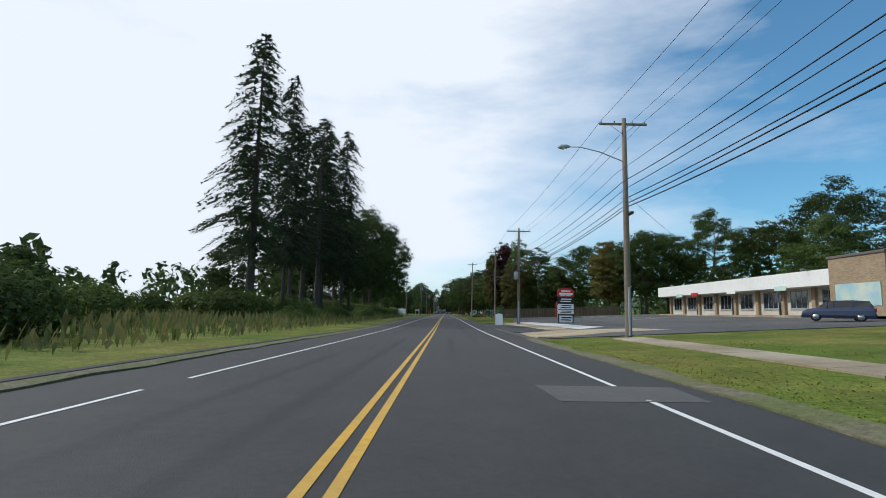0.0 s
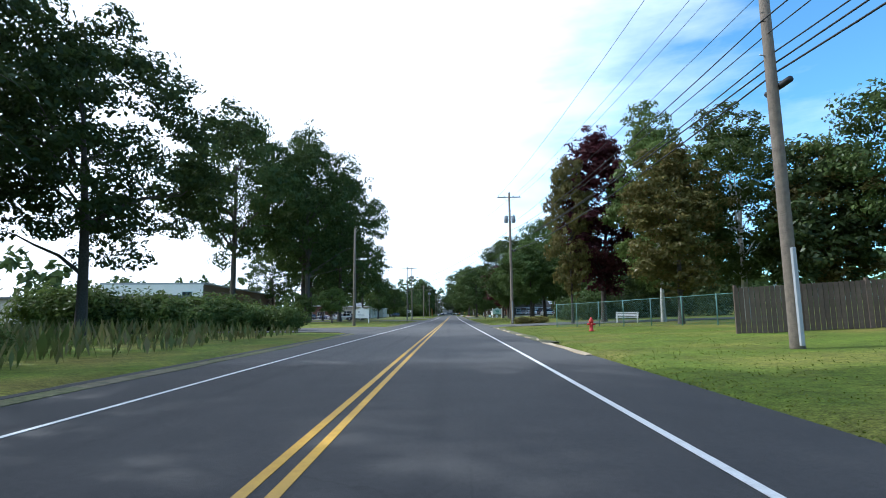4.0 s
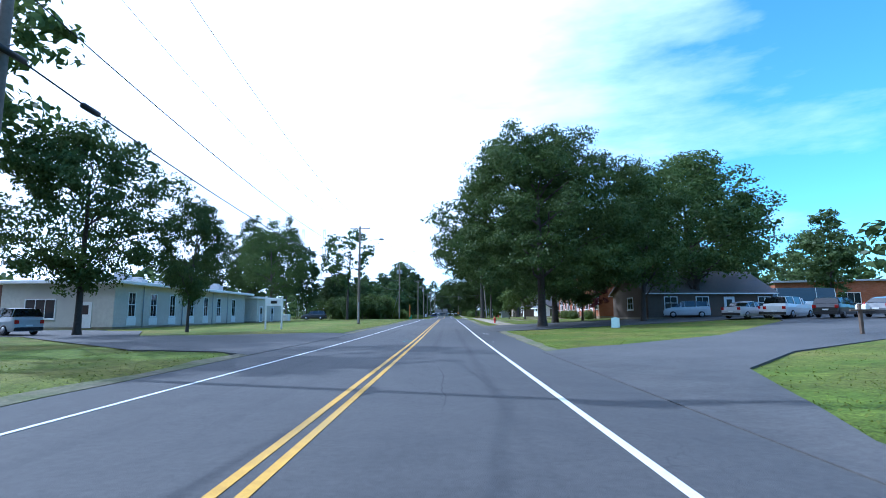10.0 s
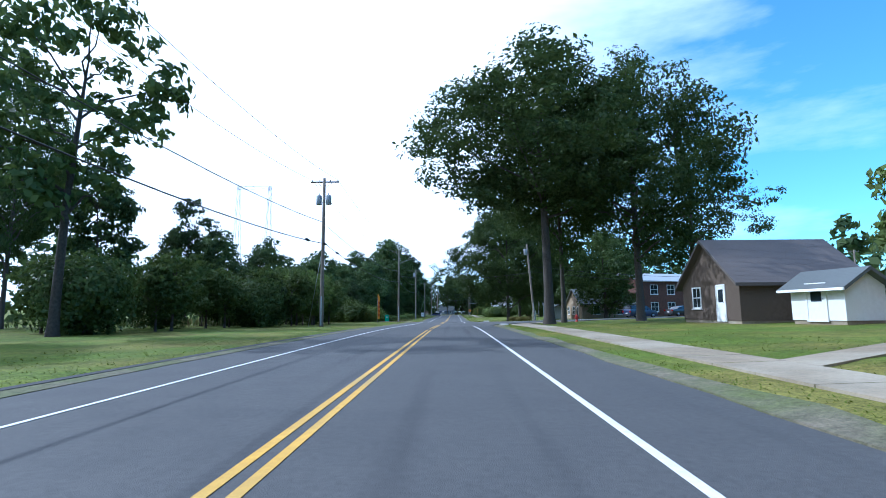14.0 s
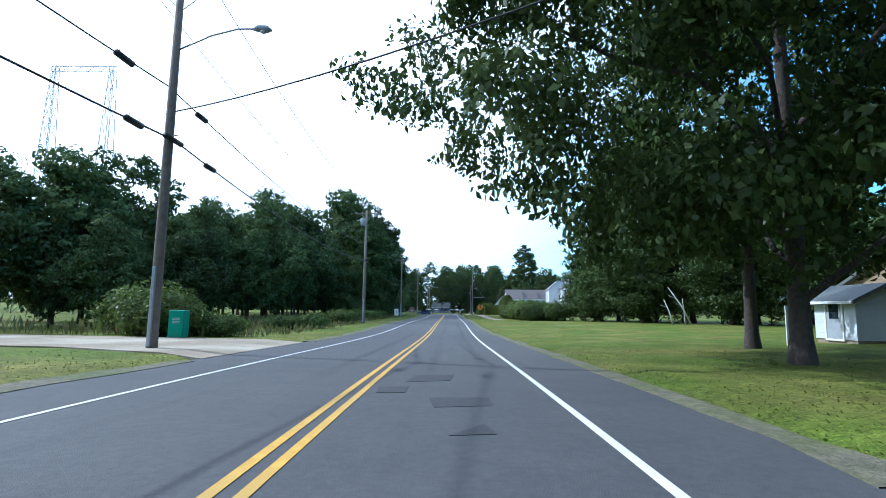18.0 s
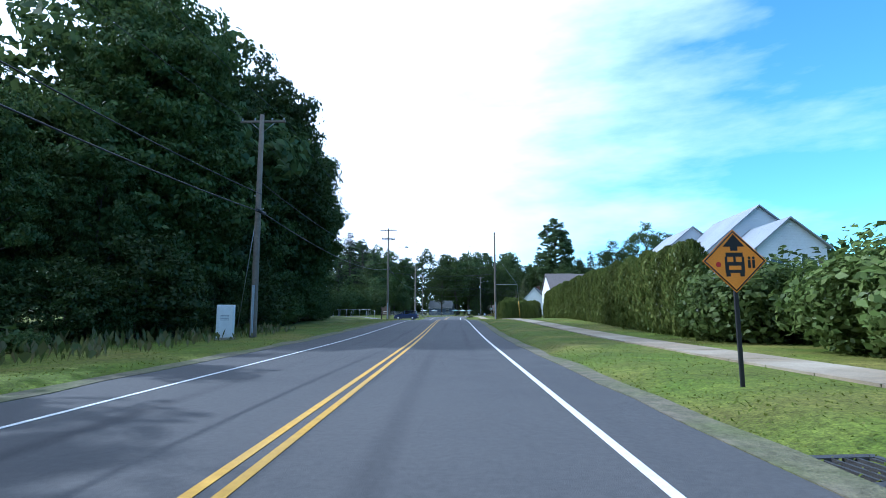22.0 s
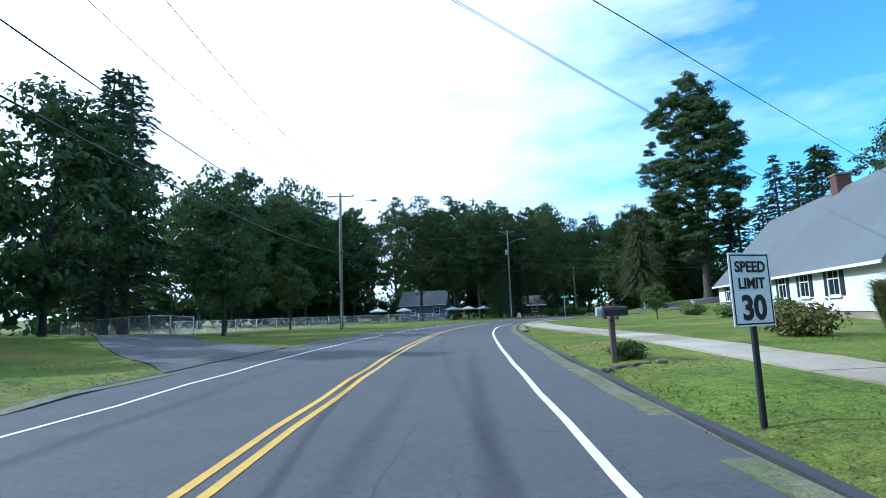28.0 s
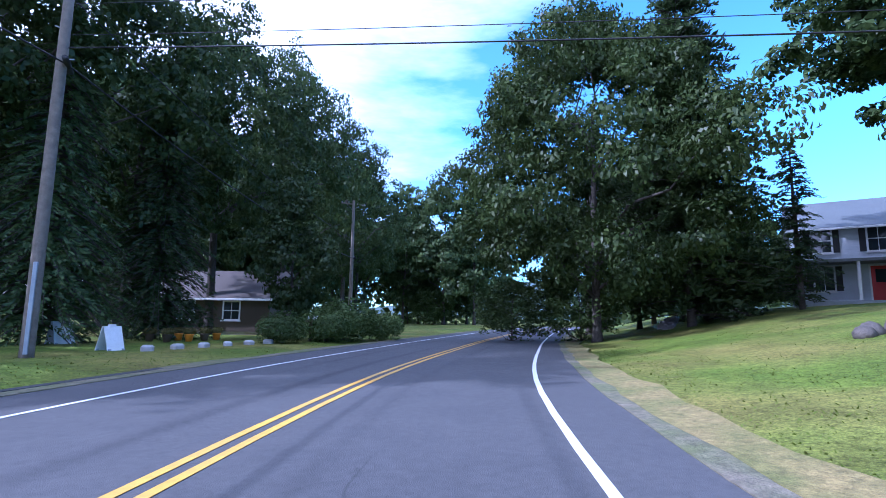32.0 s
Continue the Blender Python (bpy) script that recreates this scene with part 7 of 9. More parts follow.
part("panel", Build().box((-0.35, -0.03, -0.2), (0.35, 0.03, 1.7), 0.01), M_WPAINT, t)
house("apartment_building", 34, 378, 18, 34, 11, 6.4, 1.6, M_DBRICK, M_GREY, "two-storey red brick apartment house with white windows, tree shade in its colour",
      [("sash", "f", c, z0, 1.4, 1.5) for c in (2.5, 6, 14, 18, 26, 30) for z0 in (1.0, 4.0)] + [("door", "f", 10, 0.22, 1.0, 2.1, M_WPAINT), ("door", "f", 22, 0.22, 1.0, 2.1, M_WPAINT)], category="apartment house")
# condominiums behind the arborvitae
for x, y, w, d, h, rise in ((32.3, 498.4, 12.0, 13.0, 8.0, 5.2), (30.5, 511.5, 12.0, 12.0, 8.0, 5.0), (32.9, 489.6, 6.6, 8.7, 7.3, 2.9)):
    house("condominium", x, y, -6, w, d, h, rise, M_GSIDING, M_PALEROOF, "pale grey condominium with tall gabled roofs", [("sash", "f", w * q, z0, 1.2, 1.5) for q in (.28, .72) for z0 in (1.0, 4.4)] + [("sash", "l", d * q, z0, 1.2, 1.5) for q in (.25, .75) for z0 in (1.0, 4.6)], along="y")
for k, (x, y, w) in enumerate(((21.5, 540.5, 5.4), (26.9, 542.5, 5.4), (32.3, 544.5, 5.6))):
    t = house("town_house", x, y, 0, w, 10.5, 6.0, 3.4, M_SIDING, M_BSHINGLE, "white sided two-storey town house with grey-brown roof", [("sash", "f", 2.4, 4.0, 0.9, 1.4), ("sash", "f", 3.6, 4.0, 0.9, 1.4), ("sash", "f", 4.1, 1.0, 1.0, 1.4), ("door", "f", 1.6, 0.25, 0.95, 2.1, M_GSIDING)], over=0.25)
    pr = part("porch_roof", gable_roof(Build(), 0.4, 2.8, -1.5, 0.0, 2.7, 0.7, 0.15, "y", 0.08), M_GSIDING, t)
    for xx in (0.5, 2.7):
        part("post", Build().box((xx - 0.06, -1.45, 0.0), (xx + 0.06, -1.33, 2.7), 0.01), M_WPAINT, pr)
    part("step", Build().box((0.4, -1.5, -0.5), (2.8, -0.06, 0.2), 0.02), M_CONC, t)
# white cape house at the bend
ops = [("shutter", "f", c, 0.95, 1.0, 1.45) for c in (3, 5.8, 14.2, 17.2, 20.4)] + [("door", "f", 10.2, 0.25, 1.0, 2.1, M_DARK), ("shutter", "f", 7.8, 0.95, 1.0, 1.45), ("sash", "l", 2.6, 0.95, 1.0, 1.4), ("sash", "l", 6, 0.95, 1.0, 1.4), ("sash", "l", 4.4, 3.8, 0.9, 1.2)]
t = house("cape_house", 24.8, 597.2, -104.3, 24.8, 9, 2.55, 4.9, M_SIDING, M_SHINGLE, "white sided cape house with dark shutters and a steep grey roof", ops, over=0.35, chimney=(12, 4.5, 8.2))
for k in range(2):
    part("step", Build().box((9.3 - 0.2 * k, -0.9 - 0.4 * k, -0.6), (11.1 + 0.2 * k, -0.01 - 0.4 * k, 0.2 - 0.17 * k), 0.02), M_CONC, t)
house("blue_house", -9.5, 674, -8, 10.5, 9, 3.6, 3.2, M_BLUEWALL, M_SHINGLE, "blue-grey gabled house under tall trees", [("sash", "f", 8.6, 1.1, 1.2, 1.5), ("sash", "f", 3, 1.1, 1.0, 1.2), ("sash", "r", 4, 1.1, 1.0, 1.2)], along="x")
house("brown_cottage", 15.0, 664, -30, 8, 6, 2.6, 1.8, M_WOOD, M_BSHINGLE, "small brown house half hidden by trees", [("sash", "f", 2.5, 1.0, 1.0, 1.1), ("sash", "f", 5.5, 1.0, 1.0, 1.1)])
ops = [("shutter", "f", c, z0, 1.0, 1.5) for c in (1.6, 7.6, 9.9) for z0 in (0.9, 3.4)] + [("door", "f", 4.5, 0.25, 1.05, 2.15, M_RED), ("shutter", "f", 4.5, 3.4, 1.0, 1.5), ("sash", "l", 3, 0.9, 1.0, 1.5), ("sash", "l", 3, 3.4, 1.0, 1.5)]
t = house("colonial_house", 53.0, 644.0, -62, 11.5, 8, 5.2, 2.3, M_GSIDING, M_SHINGLE, "pale grey two-storey colonial house with a red front door", ops, chimney=(8, 4, 8.4), z=gnd(53.0, 644.0) + 0.15)
pr = part("porch_roof", Build().box((-0.2, -2.1, 2.55), (11.7, -0.02, 2.75), 0.03), M_SHINGLE, t)
for xx in (0.1, 3.2, 5.8, 8.6, 11.4):
    part("post", Build().box((xx - 0.09, -2.0, -0.4), (xx + 0.09, -1.82, 2.55), 0.015), M_WPAINT, pr)
part("porch_floor", Build().box((-0.2, -2.1, -0.8), (11.7, -0.06, 0.18), 0.02), M_GREY, t)

# ---------------------------------------------------------------- cars
PAINT = {}


def paint(name, c):
    if name not in PAINT:
        m = mat("car_paint_" + name, c, tuple(v * 0.94 for v in c), 2, 0.28, 0.0, spec=0.6)
        m.node_tree.nodes["Principled BSDF"].inputs["Coat Weight"].default_value = 0.6
        PAINT[name] = m
    return PAINT[name]


CAR_CACHE = {}


def car_meshes(kind):
    """Body, glass and fittings of a car, front towards +y, in metres."""
    L, W, H = {"sedan": (4.6, 1.8, 1.44), "suv": (4.6, 1.86, 1.70), "hatch": (4.2, 1.78, 1.50), "van": (5.6, 2.0, 2.3), "bus": (8.5, 2.35, 2.9)}[kind]
    # stations along the car: y, belt height, roof height (0: none), half width
    if kind == "sedan":
        st = [(-2.3, .62, 0, .80), (-2.2, .95, 0, .86), (-1.55, 1.0, 0, .90), (-1.0, .98, 1.33, .90), (-0.2, .95, 1.44, .90), (0.35, .93, 1.38, .90), (1.05, .92, 0, .90), (1.9, .80, 0, .87), (2.25, .66, 0, .80), (2.3, .5, 0, .76)]
    elif kind in ("suv", "hatch"):
        q = H - 1.5
        st = [(-L / 2, .75 + q, 0, .82), (-L / 2 + .1, 1.02 + q * .6, 0, .88), (-L / 2 + .32, 1.04 + q * .6, H - .06, .90), (-0.9, 1.0 + q * .6, H, .91), (0.2, .98 + q * .6, H - .03, .91), (0.55, .97 + q * .6, H - .12, .91), (1.2, .96 + q * .6, 0, .90), (L / 2 - .35, .84 + q * .5, 0, .87), (L / 2 - .06, .66 + q * .4, 0, .82), (L / 2, .5, 0, .76)]
    else:
        st = [(-L / 2, 1.1, 0, W / 2 - .06), (-L / 2 + .08, 1.25, H - .1, W / 2 - .02), (-L / 4, 1.25, H, W / 2), (L / 4, 1.22, H, W / 2), (L / 2 - 1.3, 1.2, H - .1, W / 2), (L / 2 - .75, 1.15, 0, W / 2 - .02), (L / 2 - .1, 0.9, 0, W / 2 - .08), (L / 2, .55, 0, W / 2 - .15)]
    lo = 0.24
    body, glass = Build(), Build()
    rings = []
    for y, bz, rz_, hw in st:
        rings.append([(-hw + .06, y, lo), (-hw, y, lo + .2), (-hw, y, bz * .75), (-hw + .05, y, bz), (0, y, bz + .03), (hw - .05, y, bz), (hw, y, bz * .75), (hw, y, lo + .2), (hw - .06, y, lo)])
    n = len(rings[0])
    for r, s in zip(rings[:-1], rings[1:]):
        for i in range(n - 1):
            body.face([r[i + 1], r[i], s[i], s[i + 1]])
        body.face([r[0], r[-1], s[-1], s[0]])
    body.face(rings[0])
    body.face(rings[-1][::-1])
    # cabin: glass house with a painted roof
    cab = [(y, bz, rz_, hw) for y, bz, rz_, hw in st]
    idx = [i for i, c in enumerate(cab) if c[2]]
    a, e = idx[0] - 1, idx[-1] + 1
    tops = []
    for i in range(a, e + 1):
        y, bz, rz_, hw = cab[i]
        top = rz_ or bz + 0.02
        k = 0.80 if rz_ else 0.93
        tops.append(((-hw + .05, y, bz), (-hw * k, y, top), (0, y, top + .03), (hw * k, y, top), (hw - .05, y, bz), bool(rz_)))
    for p, q in zip(tops[:-1], tops[1:]):
        for i in (0, 3):
            glass.face([p[i + 1], p[i], q[i], q[i + 1]])
        tgt = body if p[5] and q[5] else glass
        for i in (1, 2):
            tgt.face([p[i + 1], p[i], q[i], q[i + 1]])
    pil = Build()
    for p, q in zip(tops[:-1], tops[1:]):
        for s in (0, 4):
            u = 1 if s == 0 else 3
            w0, w1 = Vector(p[s]), Vector(p[u])
            if p[5]:
                pil.tube([w0 * 1.003, w1 * 1.003], 0.035, 4)
    wheels = [(sx * (W / 2 - .1), y) for y in (L * .3, -L * .3) for sx in (-1, 1)]
    lamp, tail, plate = Build(), Build(), Build()
    yf, yr = st[-2][0], st[0][0]
    for s in (-1, 1):
        lamp.box((s * .72 - .14, yf - .02, .58), (s * .72 + .14, yf + .05, .74), 0.015)
        tail.box((s * .72 - .12, yr - .03, .72), (s * .72 + .12, yr + .06, .95), 0.015)
    plate.box((-.2, yr - .02, .55), (.2, yr + .02, .66), 0.005)
    bump = Build().box((-W / 2 + .1, yr - .05, .28), (W / 2 - .1, yr + .1, .5), 0.03).box((-W / 2 + .12, yf, .26), (W / 2 - .12, st[-1][0] + .03, .44), 0.03)
    mir = Build()
    for s in (-1, 1):
        mir.box((s * (W / 2 + .08) - .09, L * .13, .95 + (H - 1.44) * .5), (s * (W / 2 + .08) + .09, L * .13 + .12, 1.08 + (H - 1.44) * .5), 0.02)
    return dict(body=body, glass=glass, pil=pil, lamp=lamp, tail=tail, plate=plate, bump=bump, mir=mir, wheels=wheels)


TYRE = Build().tube([(-.11, 0, 0), (-.09, 0, 0), (.09, 0, 0), (.11, 0, 0)], [.27, .325, .325, .27], 18).mesh("tyre", M_TYRE)
RIM = Build().tube([(-.115, 0, 0), (-.05, 0, 0), (.05, 0, 0), (.115, 0, 0)], [.20, .21, .21, .20], 14).mesh("rim", M_RIM)


def islands(bd):
    """The separate pieces of a Build, by the points that their faces share."""
    root = {}

    def find(q):
        while root[q] != q:
            q = root[q]
        return q

    keys = [tuple(round(c, 4) for c in v) for v in bd.v]
    for q in keys:
        root.setdefault(q, q)
    for f in bd.f:
        for i in f[1:]:
            root[find(keys[i])] = find(keys[f[0]])
    out = {}
    for f, uv in zip(bd.f, bd.uv):
        out.setdefault(find(keys[f[0]]), Build()).face([bd.v[i] for i in f], uv)
    return list(out.values())


def car(kind, colour, rgb, x, y, rz, label, group=""):
    key = (kind, colour)
    if key not in CAR_CACHE:
        m = car_meshes(kind)
        pm = paint(colour, rgb)
        CAR_CACHE[key] = [], m["wheels"]
        for nm, bd, ma in (("body", m["body"], pm), ("number_plate", m["plate"], M_WPAINT)):
            CAR_CACHE[key][0].append((nm, bd.mesh(nm, ma)))
        for nm, bd, ma in (("window", m["glass"], M_CARGLASS), ("pillar", m["pil"], pm), ("headlight", m["lamp"], M_LENS), ("tail_light", m["tail"], M_TAIL), ("bumper", m["bump"], M_DARK), ("wing_mirror", m["mir"], pm)):
            for piece in islands(bd):
                CAR_CACHE[key][0].append((nm, piece.mesh(nm, ma)))
    meshes, wheels = CAR_CACHE[key]
    t = thing("car", x, y, label, "car", rz, group=group, z=gnd(x, y) + 0.05)
    for nm, me in meshes:
        part(nm, me, None, t)
    for wx, wy in wheels:
        w = part("wheel", RIM, None, t)
        w.location = (wx, wy, 0.325)
        part("tyre", TYRE, None, w)
    return t


SILVER, WHITE, BLACK, NAVY, GREYC, REDC, BLUEC = (.50, .51, .52), (.75, .75, .74), (.02, .02, .022), (.015, .03, .09), (.16, .17, .18), (.28, .02, .02), (.05, .12, .28)
car("hatch", "navy", NAVY, 29.0, 37.0, 55, "dark blue hatchback parked on the grass edge of the lot")
cols = (("silver", SILVER), ("white", WHITE), ("black", BLACK), ("grey", GREYC), ("navy", NAVY), ("white", WHITE), ("silver", SILVER), ("red", REDC), ("white", WHITE), ("grey", GREYC), ("black", BLACK), ("blue", BLUEC), ("white", WHITE), ("silver", SILVER))
for i in range(14):
    nm, rgb = cols[i]
    car(("sedan", "suv", "hatch")[i % 3], nm, rgb, 27.5 + i * 1.9, 257 - i * 2.6, -62 + (i % 3) * 3, nm + " car parked in a row in the car park", "cars in the car park")
for i in range(9):
    nm, rgb = cols[(i * 5 + 1) % 14]
    car(("suv", "sedan", "hatch")[i % 3], nm, rgb, 24 + i * 2.9, 207 - i * 1.1, 8, nm + " car parked beyond the maples", "cars beyond the maples")
car("bus", "white", WHITE, 45, 277, 78, "white minibus parked beside the building")
car("suv", "silver", SILVER, 26.5, 266.5, 80, "silver sport utility car parked on the driveway")
car("sedan", "white", WHITE, 30.5, 256.2, -75, "white sedan parked on the driveway")
car("suv", "silver", SILVER, -27.0, 245.5, 70, "silver car parked in the lot under trees", "cars by the low buildings")
car("sedan", "silver", SILVER, -35, 241.5, 62, "silver sedan parked beneath trees", "cars by the low buildings")
car("suv", "grey", GREYC, -43.5, 243, 65, "grey car parked beneath trees", "cars by the low buildings")
car("hatch", "white", WHITE, -50.5, 248, 65, "white car parked by the blue building", "cars by the low buildings")
car("sedan", "navy", NAVY, -41, 252, 65, "dark car parked by the blue building", "cars by the low buildings")
car("sedan", "black", BLACK, -22, 208, 80, "dark car parked beneath the oaks", "cars by the low buildings")
car("suv", "white", WHITE, -26, 213, 80, "white car parked beneath the oaks", "cars by the low buildings")
car("suv", "black", BLACK, -24.2, 311.4, 95, "dark sport utility car parked on the lawn edge")
car("suv", "navy", NAVY, 27.5, 361.2, -70, "dark blue sport utility car parked on the side road")
car("sedan", "black", BLACK, 33.8, 362.6, -70, "black car parked on the side road")
car("suv", "navy", NAVY, -7.4, 536.8, 84, "dark blue sport utility car turning into the side road")
car("sedan", "white", WHITE, 38, 614.8, -80, "white car parked on the side street")

# ---------------------------------------------------------------- signs and street furniture


def bars(parent, rows, material, y=-0.03):
    """Unreadable lines of writing: rows of (x0, x1, z0, z1)."""
    for x0, x1, z0, z1 in rows:
        part("lettering", Build().box((x0, y, z0), (x1, y + 0.012, z1)), material, parent)


def text(body, size, x, y, z, material, parent, bold=0.0):
    cu = bpy.data.curves.new("lettering", "FONT")
    cu.body, cu.size, cu.align_x, cu.extrude, cu.offset = body, size, "CENTER", 0.002, bold
    ob = bpy.data.objects.new("lettering", cu)
    scene.collection.objects.link(ob)
    dg = bpy.context.evaluated_depsgraph_get()
    me = bpy.data.meshes.new_from_object(ob.evaluated_get(dg))
    bpy.data.objects.remove(ob)
    bpy.data.curves.remove(cu)
    me.materials.clear()
    me.materials.append(material)
    o = new("lettering", me)
    o.parent = parent
    o.matrix_local = pose(x, y, z, 90, 0, 0)
    return o


def shop_sign():
    t = thing("shop_sign", 13.9, 55.6, "red and white shop sign on two posts with message boards", "sign", 4)
    for s in (-1, 1):
        part("post", Build().box((s * 0.78 - .06, -.06, -.3), (s * 0.78 + .06, .06, 3.3), 0.01), M_DARK, t)
    prof = [(-0.92, 2.9), (0.92, 2.9), (0.92, 3.45)] + [(0.92 * math.cos(a), 3.45 + 0.42 * math.sin(a)) for a in np.linspace(0.25, math.pi - 0.25, 7)] + [(-0.92, 3.45)]
    b = Build()
    b.face([(x, -.1, z) for x, z in prof]).face([(x, .1, z) for x, z in reversed(prof)])
    for i in range(len(prof)):
        (x0, z0), (x1, z1) = prof[i], prof[(i + 1) % len(prof)]
        b.face([(x0, .1, z0), (x1, .1, z1), (x1, -.1, z1), (x0, -.1, z0)])
    hd = part("header", b, M_RED, t, "red arched header board")
    bars(hd, [(-.75, .75, 3.1, 3.3), (-.5, .5, 3.42, 3.56), (-.6, -.1, 2.96, 3.04), (.0, .6, 2.96, 3.04)], M_WPAINT, -.115)
    for z0, z1, m in ((2.2, 2.82, M_DARK), (1.55, 2.1, M_WPAINT), (1.05, 1.48, M_WPAINT), (0.2, 0.85, M_WPAINT)):
        bd = part("board", Build().box((-.72 if z0 < 1 else -.86, -.07, z0), (.72 if z0 < 1 else .86, .07, z1), 0.012), m, t)
        k = (z1 - z0) / 4
        bars(bd, [(-.6, .55, z0 + k * .8, z0 + k * 1.5), (-.5, .6, z0 + k * 2.3, z0 + k * 3.1)], M_WPAINT if m is M_DARK else M_DARK, -.084)
    t2 = thing("planter_box", 15.2, 56.3, "small tan wooden planter box beside the sign", "planter")
    part("box", Build().box((-.45, -.35, 0), (.45, .35, .62), .02), M_TAN, t2)
    part("rim", Build().box((-.5, -.4, .624), (.5, .4, .7), .01), M_WOOD, t2)


shop_sign()


def a_frame(x, y, rz, h, w, material, label, group=""):
    t = thing("sandwich_board", x, y, label, "sign", rz, group=group)
    for s in (-1, 1):
        b = Build()
        k = 0.3 * s
        p = [(-w / 2, k, 0), (w / 2, k, 0), (w / 2, k * .12, h), (-w / 2, k * .12, h)]
        q = [(x_, y_ + .03, z_) for x_, y_, z_ in p]
        b.face(p).face(q[::-1])
        for i in range(4):
            b.face([p[i], q[i], q[(i + 1) % 4], p[(i + 1) % 4]])
        o = part("board", b, material, t)
        for xx in (-w / 2 + .06, w / 2 - .06):
            part("foot", Build().box((xx - .04, k - .04, -.1), (xx + .04, k + .06, .06)), M_GREY, o)
    part("handle", Build().box((-.12, -.04, h - .02), (.12, .05, h + .06), .01), material, t)
    return t


a_frame(6.75, 56.2, 3, 1.25, .75, M_WPAINT, "white plastic sandwich board with a blank face")
a_frame(13.5, 249.0, -20, .7, .55, M_TEAL, "small pale sandwich board on the grass")
a_frame(14.4, 645.8, 40, .8, .6, M_WPAINT, "white sandwich board beside the road", "boards by the yard")
a_frame(12.3, 651.0, 40, .9, .8, M_WPAINT, "white sandwich board beside the road", "boards by the yard")


def feather_flag(x, y, h, material, stripe, label, rz=0, word=""):
    t = thing("feather_flag", x, y, label, "flag", rz)
    part("pole", Build().tube([(0, 0, -.2), (0, 0, h * .8), (.08, 0, h * .95), (.22, 0, h)], [.02, .015, .01, .008], 6), M_STEEL, t)
    b = Build()
    zs = np.linspace(.5, h, 12)
    wd = np.interp(zs, [.5, h * .8, h * .93, h], [.55, .5, .4, .18])
    for z0, z1, w0, w1 in zip(zs[:-1], zs[1:], wd[:-1], wd[1:]):
        a, c = .05 * math.sin(z0 * 3), .05 * math.sin(z1 * 3)
        f, g = [(.02, 0, z0), (w0, a, z0), (w1, c, z1), (.02, 0, z1)], .012
        b.face(f).face([(x_, y_ + g, z_) for x_, y_, z_ in reversed(f)])
    cl = part("cloth", b, material, t)
    for k, ch in enumerate(word):
        text(ch, .42, .27, -.07, h - .75 - .43 * k, stripe, cl, .01)
    for k in range(0 if word else 4):
        z0 = .9 + k * (h - 1.5) / 4.5
        part("lettering", Build().box((.16, -.07, z0), (.40, -.055, z0 + (h - 1.5) / 7)), stripe, cl)
    part("base", Build().lathe([(.25, 0), (.25, .04), (.05, .08)], 12), M_DARK, t)


feather_flag(14.7, 64.3, 2.5, M_RED, M_WPAINT, "small red feather banner reading OPEN in the car park", word="OPEN")
feather_flag(-9.9, 366.2, 4.2, M_ORANGE, M_RED, "tall orange feather banner on the verge", 55)


def board_sign(x, y, rz, w, z0, z1, material, label, crest=False, rows=(), ink=None, post=M_WPAINT, post_h=None):
    t = thing("board_sign", x, y, label, "sign", rz)
    for s in (-1, 1):
        p = part("post", Build().box((s * w / 2 - .06, -.06, -.3), (s * w / 2 + .06, .06, post_h or z1 + .12), .012), post, t)
        part("finial", Build().box((s * w / 2 - .08, -.08, (post_h or z1 + .12) + .002), (s * w / 2 + .08, .08, (post_h or z1 + .12) + .06), .02), post, p)
    bd = part("board", Build().box((-w / 2 + .07, -.04, z0), (w / 2 - .07, .04, z1), .012), material, t)
    if crest:
        b = Build()
        prof = [(-w * .2, z1)] + [(-w * .14 + w * .28 * k / 6, z1 + .12 + .22 * math.sin(math.pi * k / 6)) for k in range(7)] + [(w * .2, z1)]
        b.face([(x_, -.035, z_ + .003) for x_, z_ in prof[::-1]]).face([(x_, .035, z_ + .003) for x_, z_ in prof])
        for i in range(len(prof) - 1):
            (xa, za), (xb, zb) = prof[i], prof[i + 1]
            b.face([(xa, -.035, za), (xb, -.035, zb), (xb, .035, zb), (xa, .035, za)])
        part("crest", b, material, t)
    if rows:
        bars(bd, rows, ink or M_DARK, -.054)
    return t


board_sign(-13.0, 164.0, -12, 2.5, .75, 2.15, M_WPAINT, "white wooden board sign with an arched top on two posts", True, [(-.5, -.25, 1.6, 1.85), (-.6, .5, 1.35, 1.42), (-.5, .6, 1.2, 1.27), (-.4, .4, .9, 1.0)], M_GREY)
board_sign(13.2, 218.2, 14, 2.5, .95, 2.4, M_TEAL, "pale green board sign on white posts with green writing", True, [(-.6, .5, 1.95, 2.1), (-.35, .5, 1.45, 1.75), (-.5, .45, 1.15, 1.25)], M_SGREEN)
t = thing("small_sign", 13.0, 217.8, "small white oval sign below the board", "sign", 14)
part("plate", Build().tube([(0, -.02, .5), (0, .02, .5)], .34, 18), M_WPAINT, t)
part("post", Build().box((-.04, .03, -.2), (.04, .09, .8), .005), M_WPAINT, t)
board_sign(-13.2, 256.0, -12, 1.5, 1.95, 2.6, M_WPAINT, "white board sign with a dark oval on tall white posts", False, [(-.3, .3, 2.15, 2.4)], M_DARK)
board_sign(-11.8, 539.6, -20, 1.9, .9, 2.3, M_WOOD, "dark wooden cemetery board sign on two posts", True, [(-.5, .5, 1.45, 1.6), (-.6, .6, 1.15, 1.25)], M_TAN, M_WOOD)
board_sign(-23.5, 160, 20, 1.8, .5, 1.2, M_WPAINT, "low white board sign near the brick building", False, [(-.5, .4, .8, .95)], M_GREY)


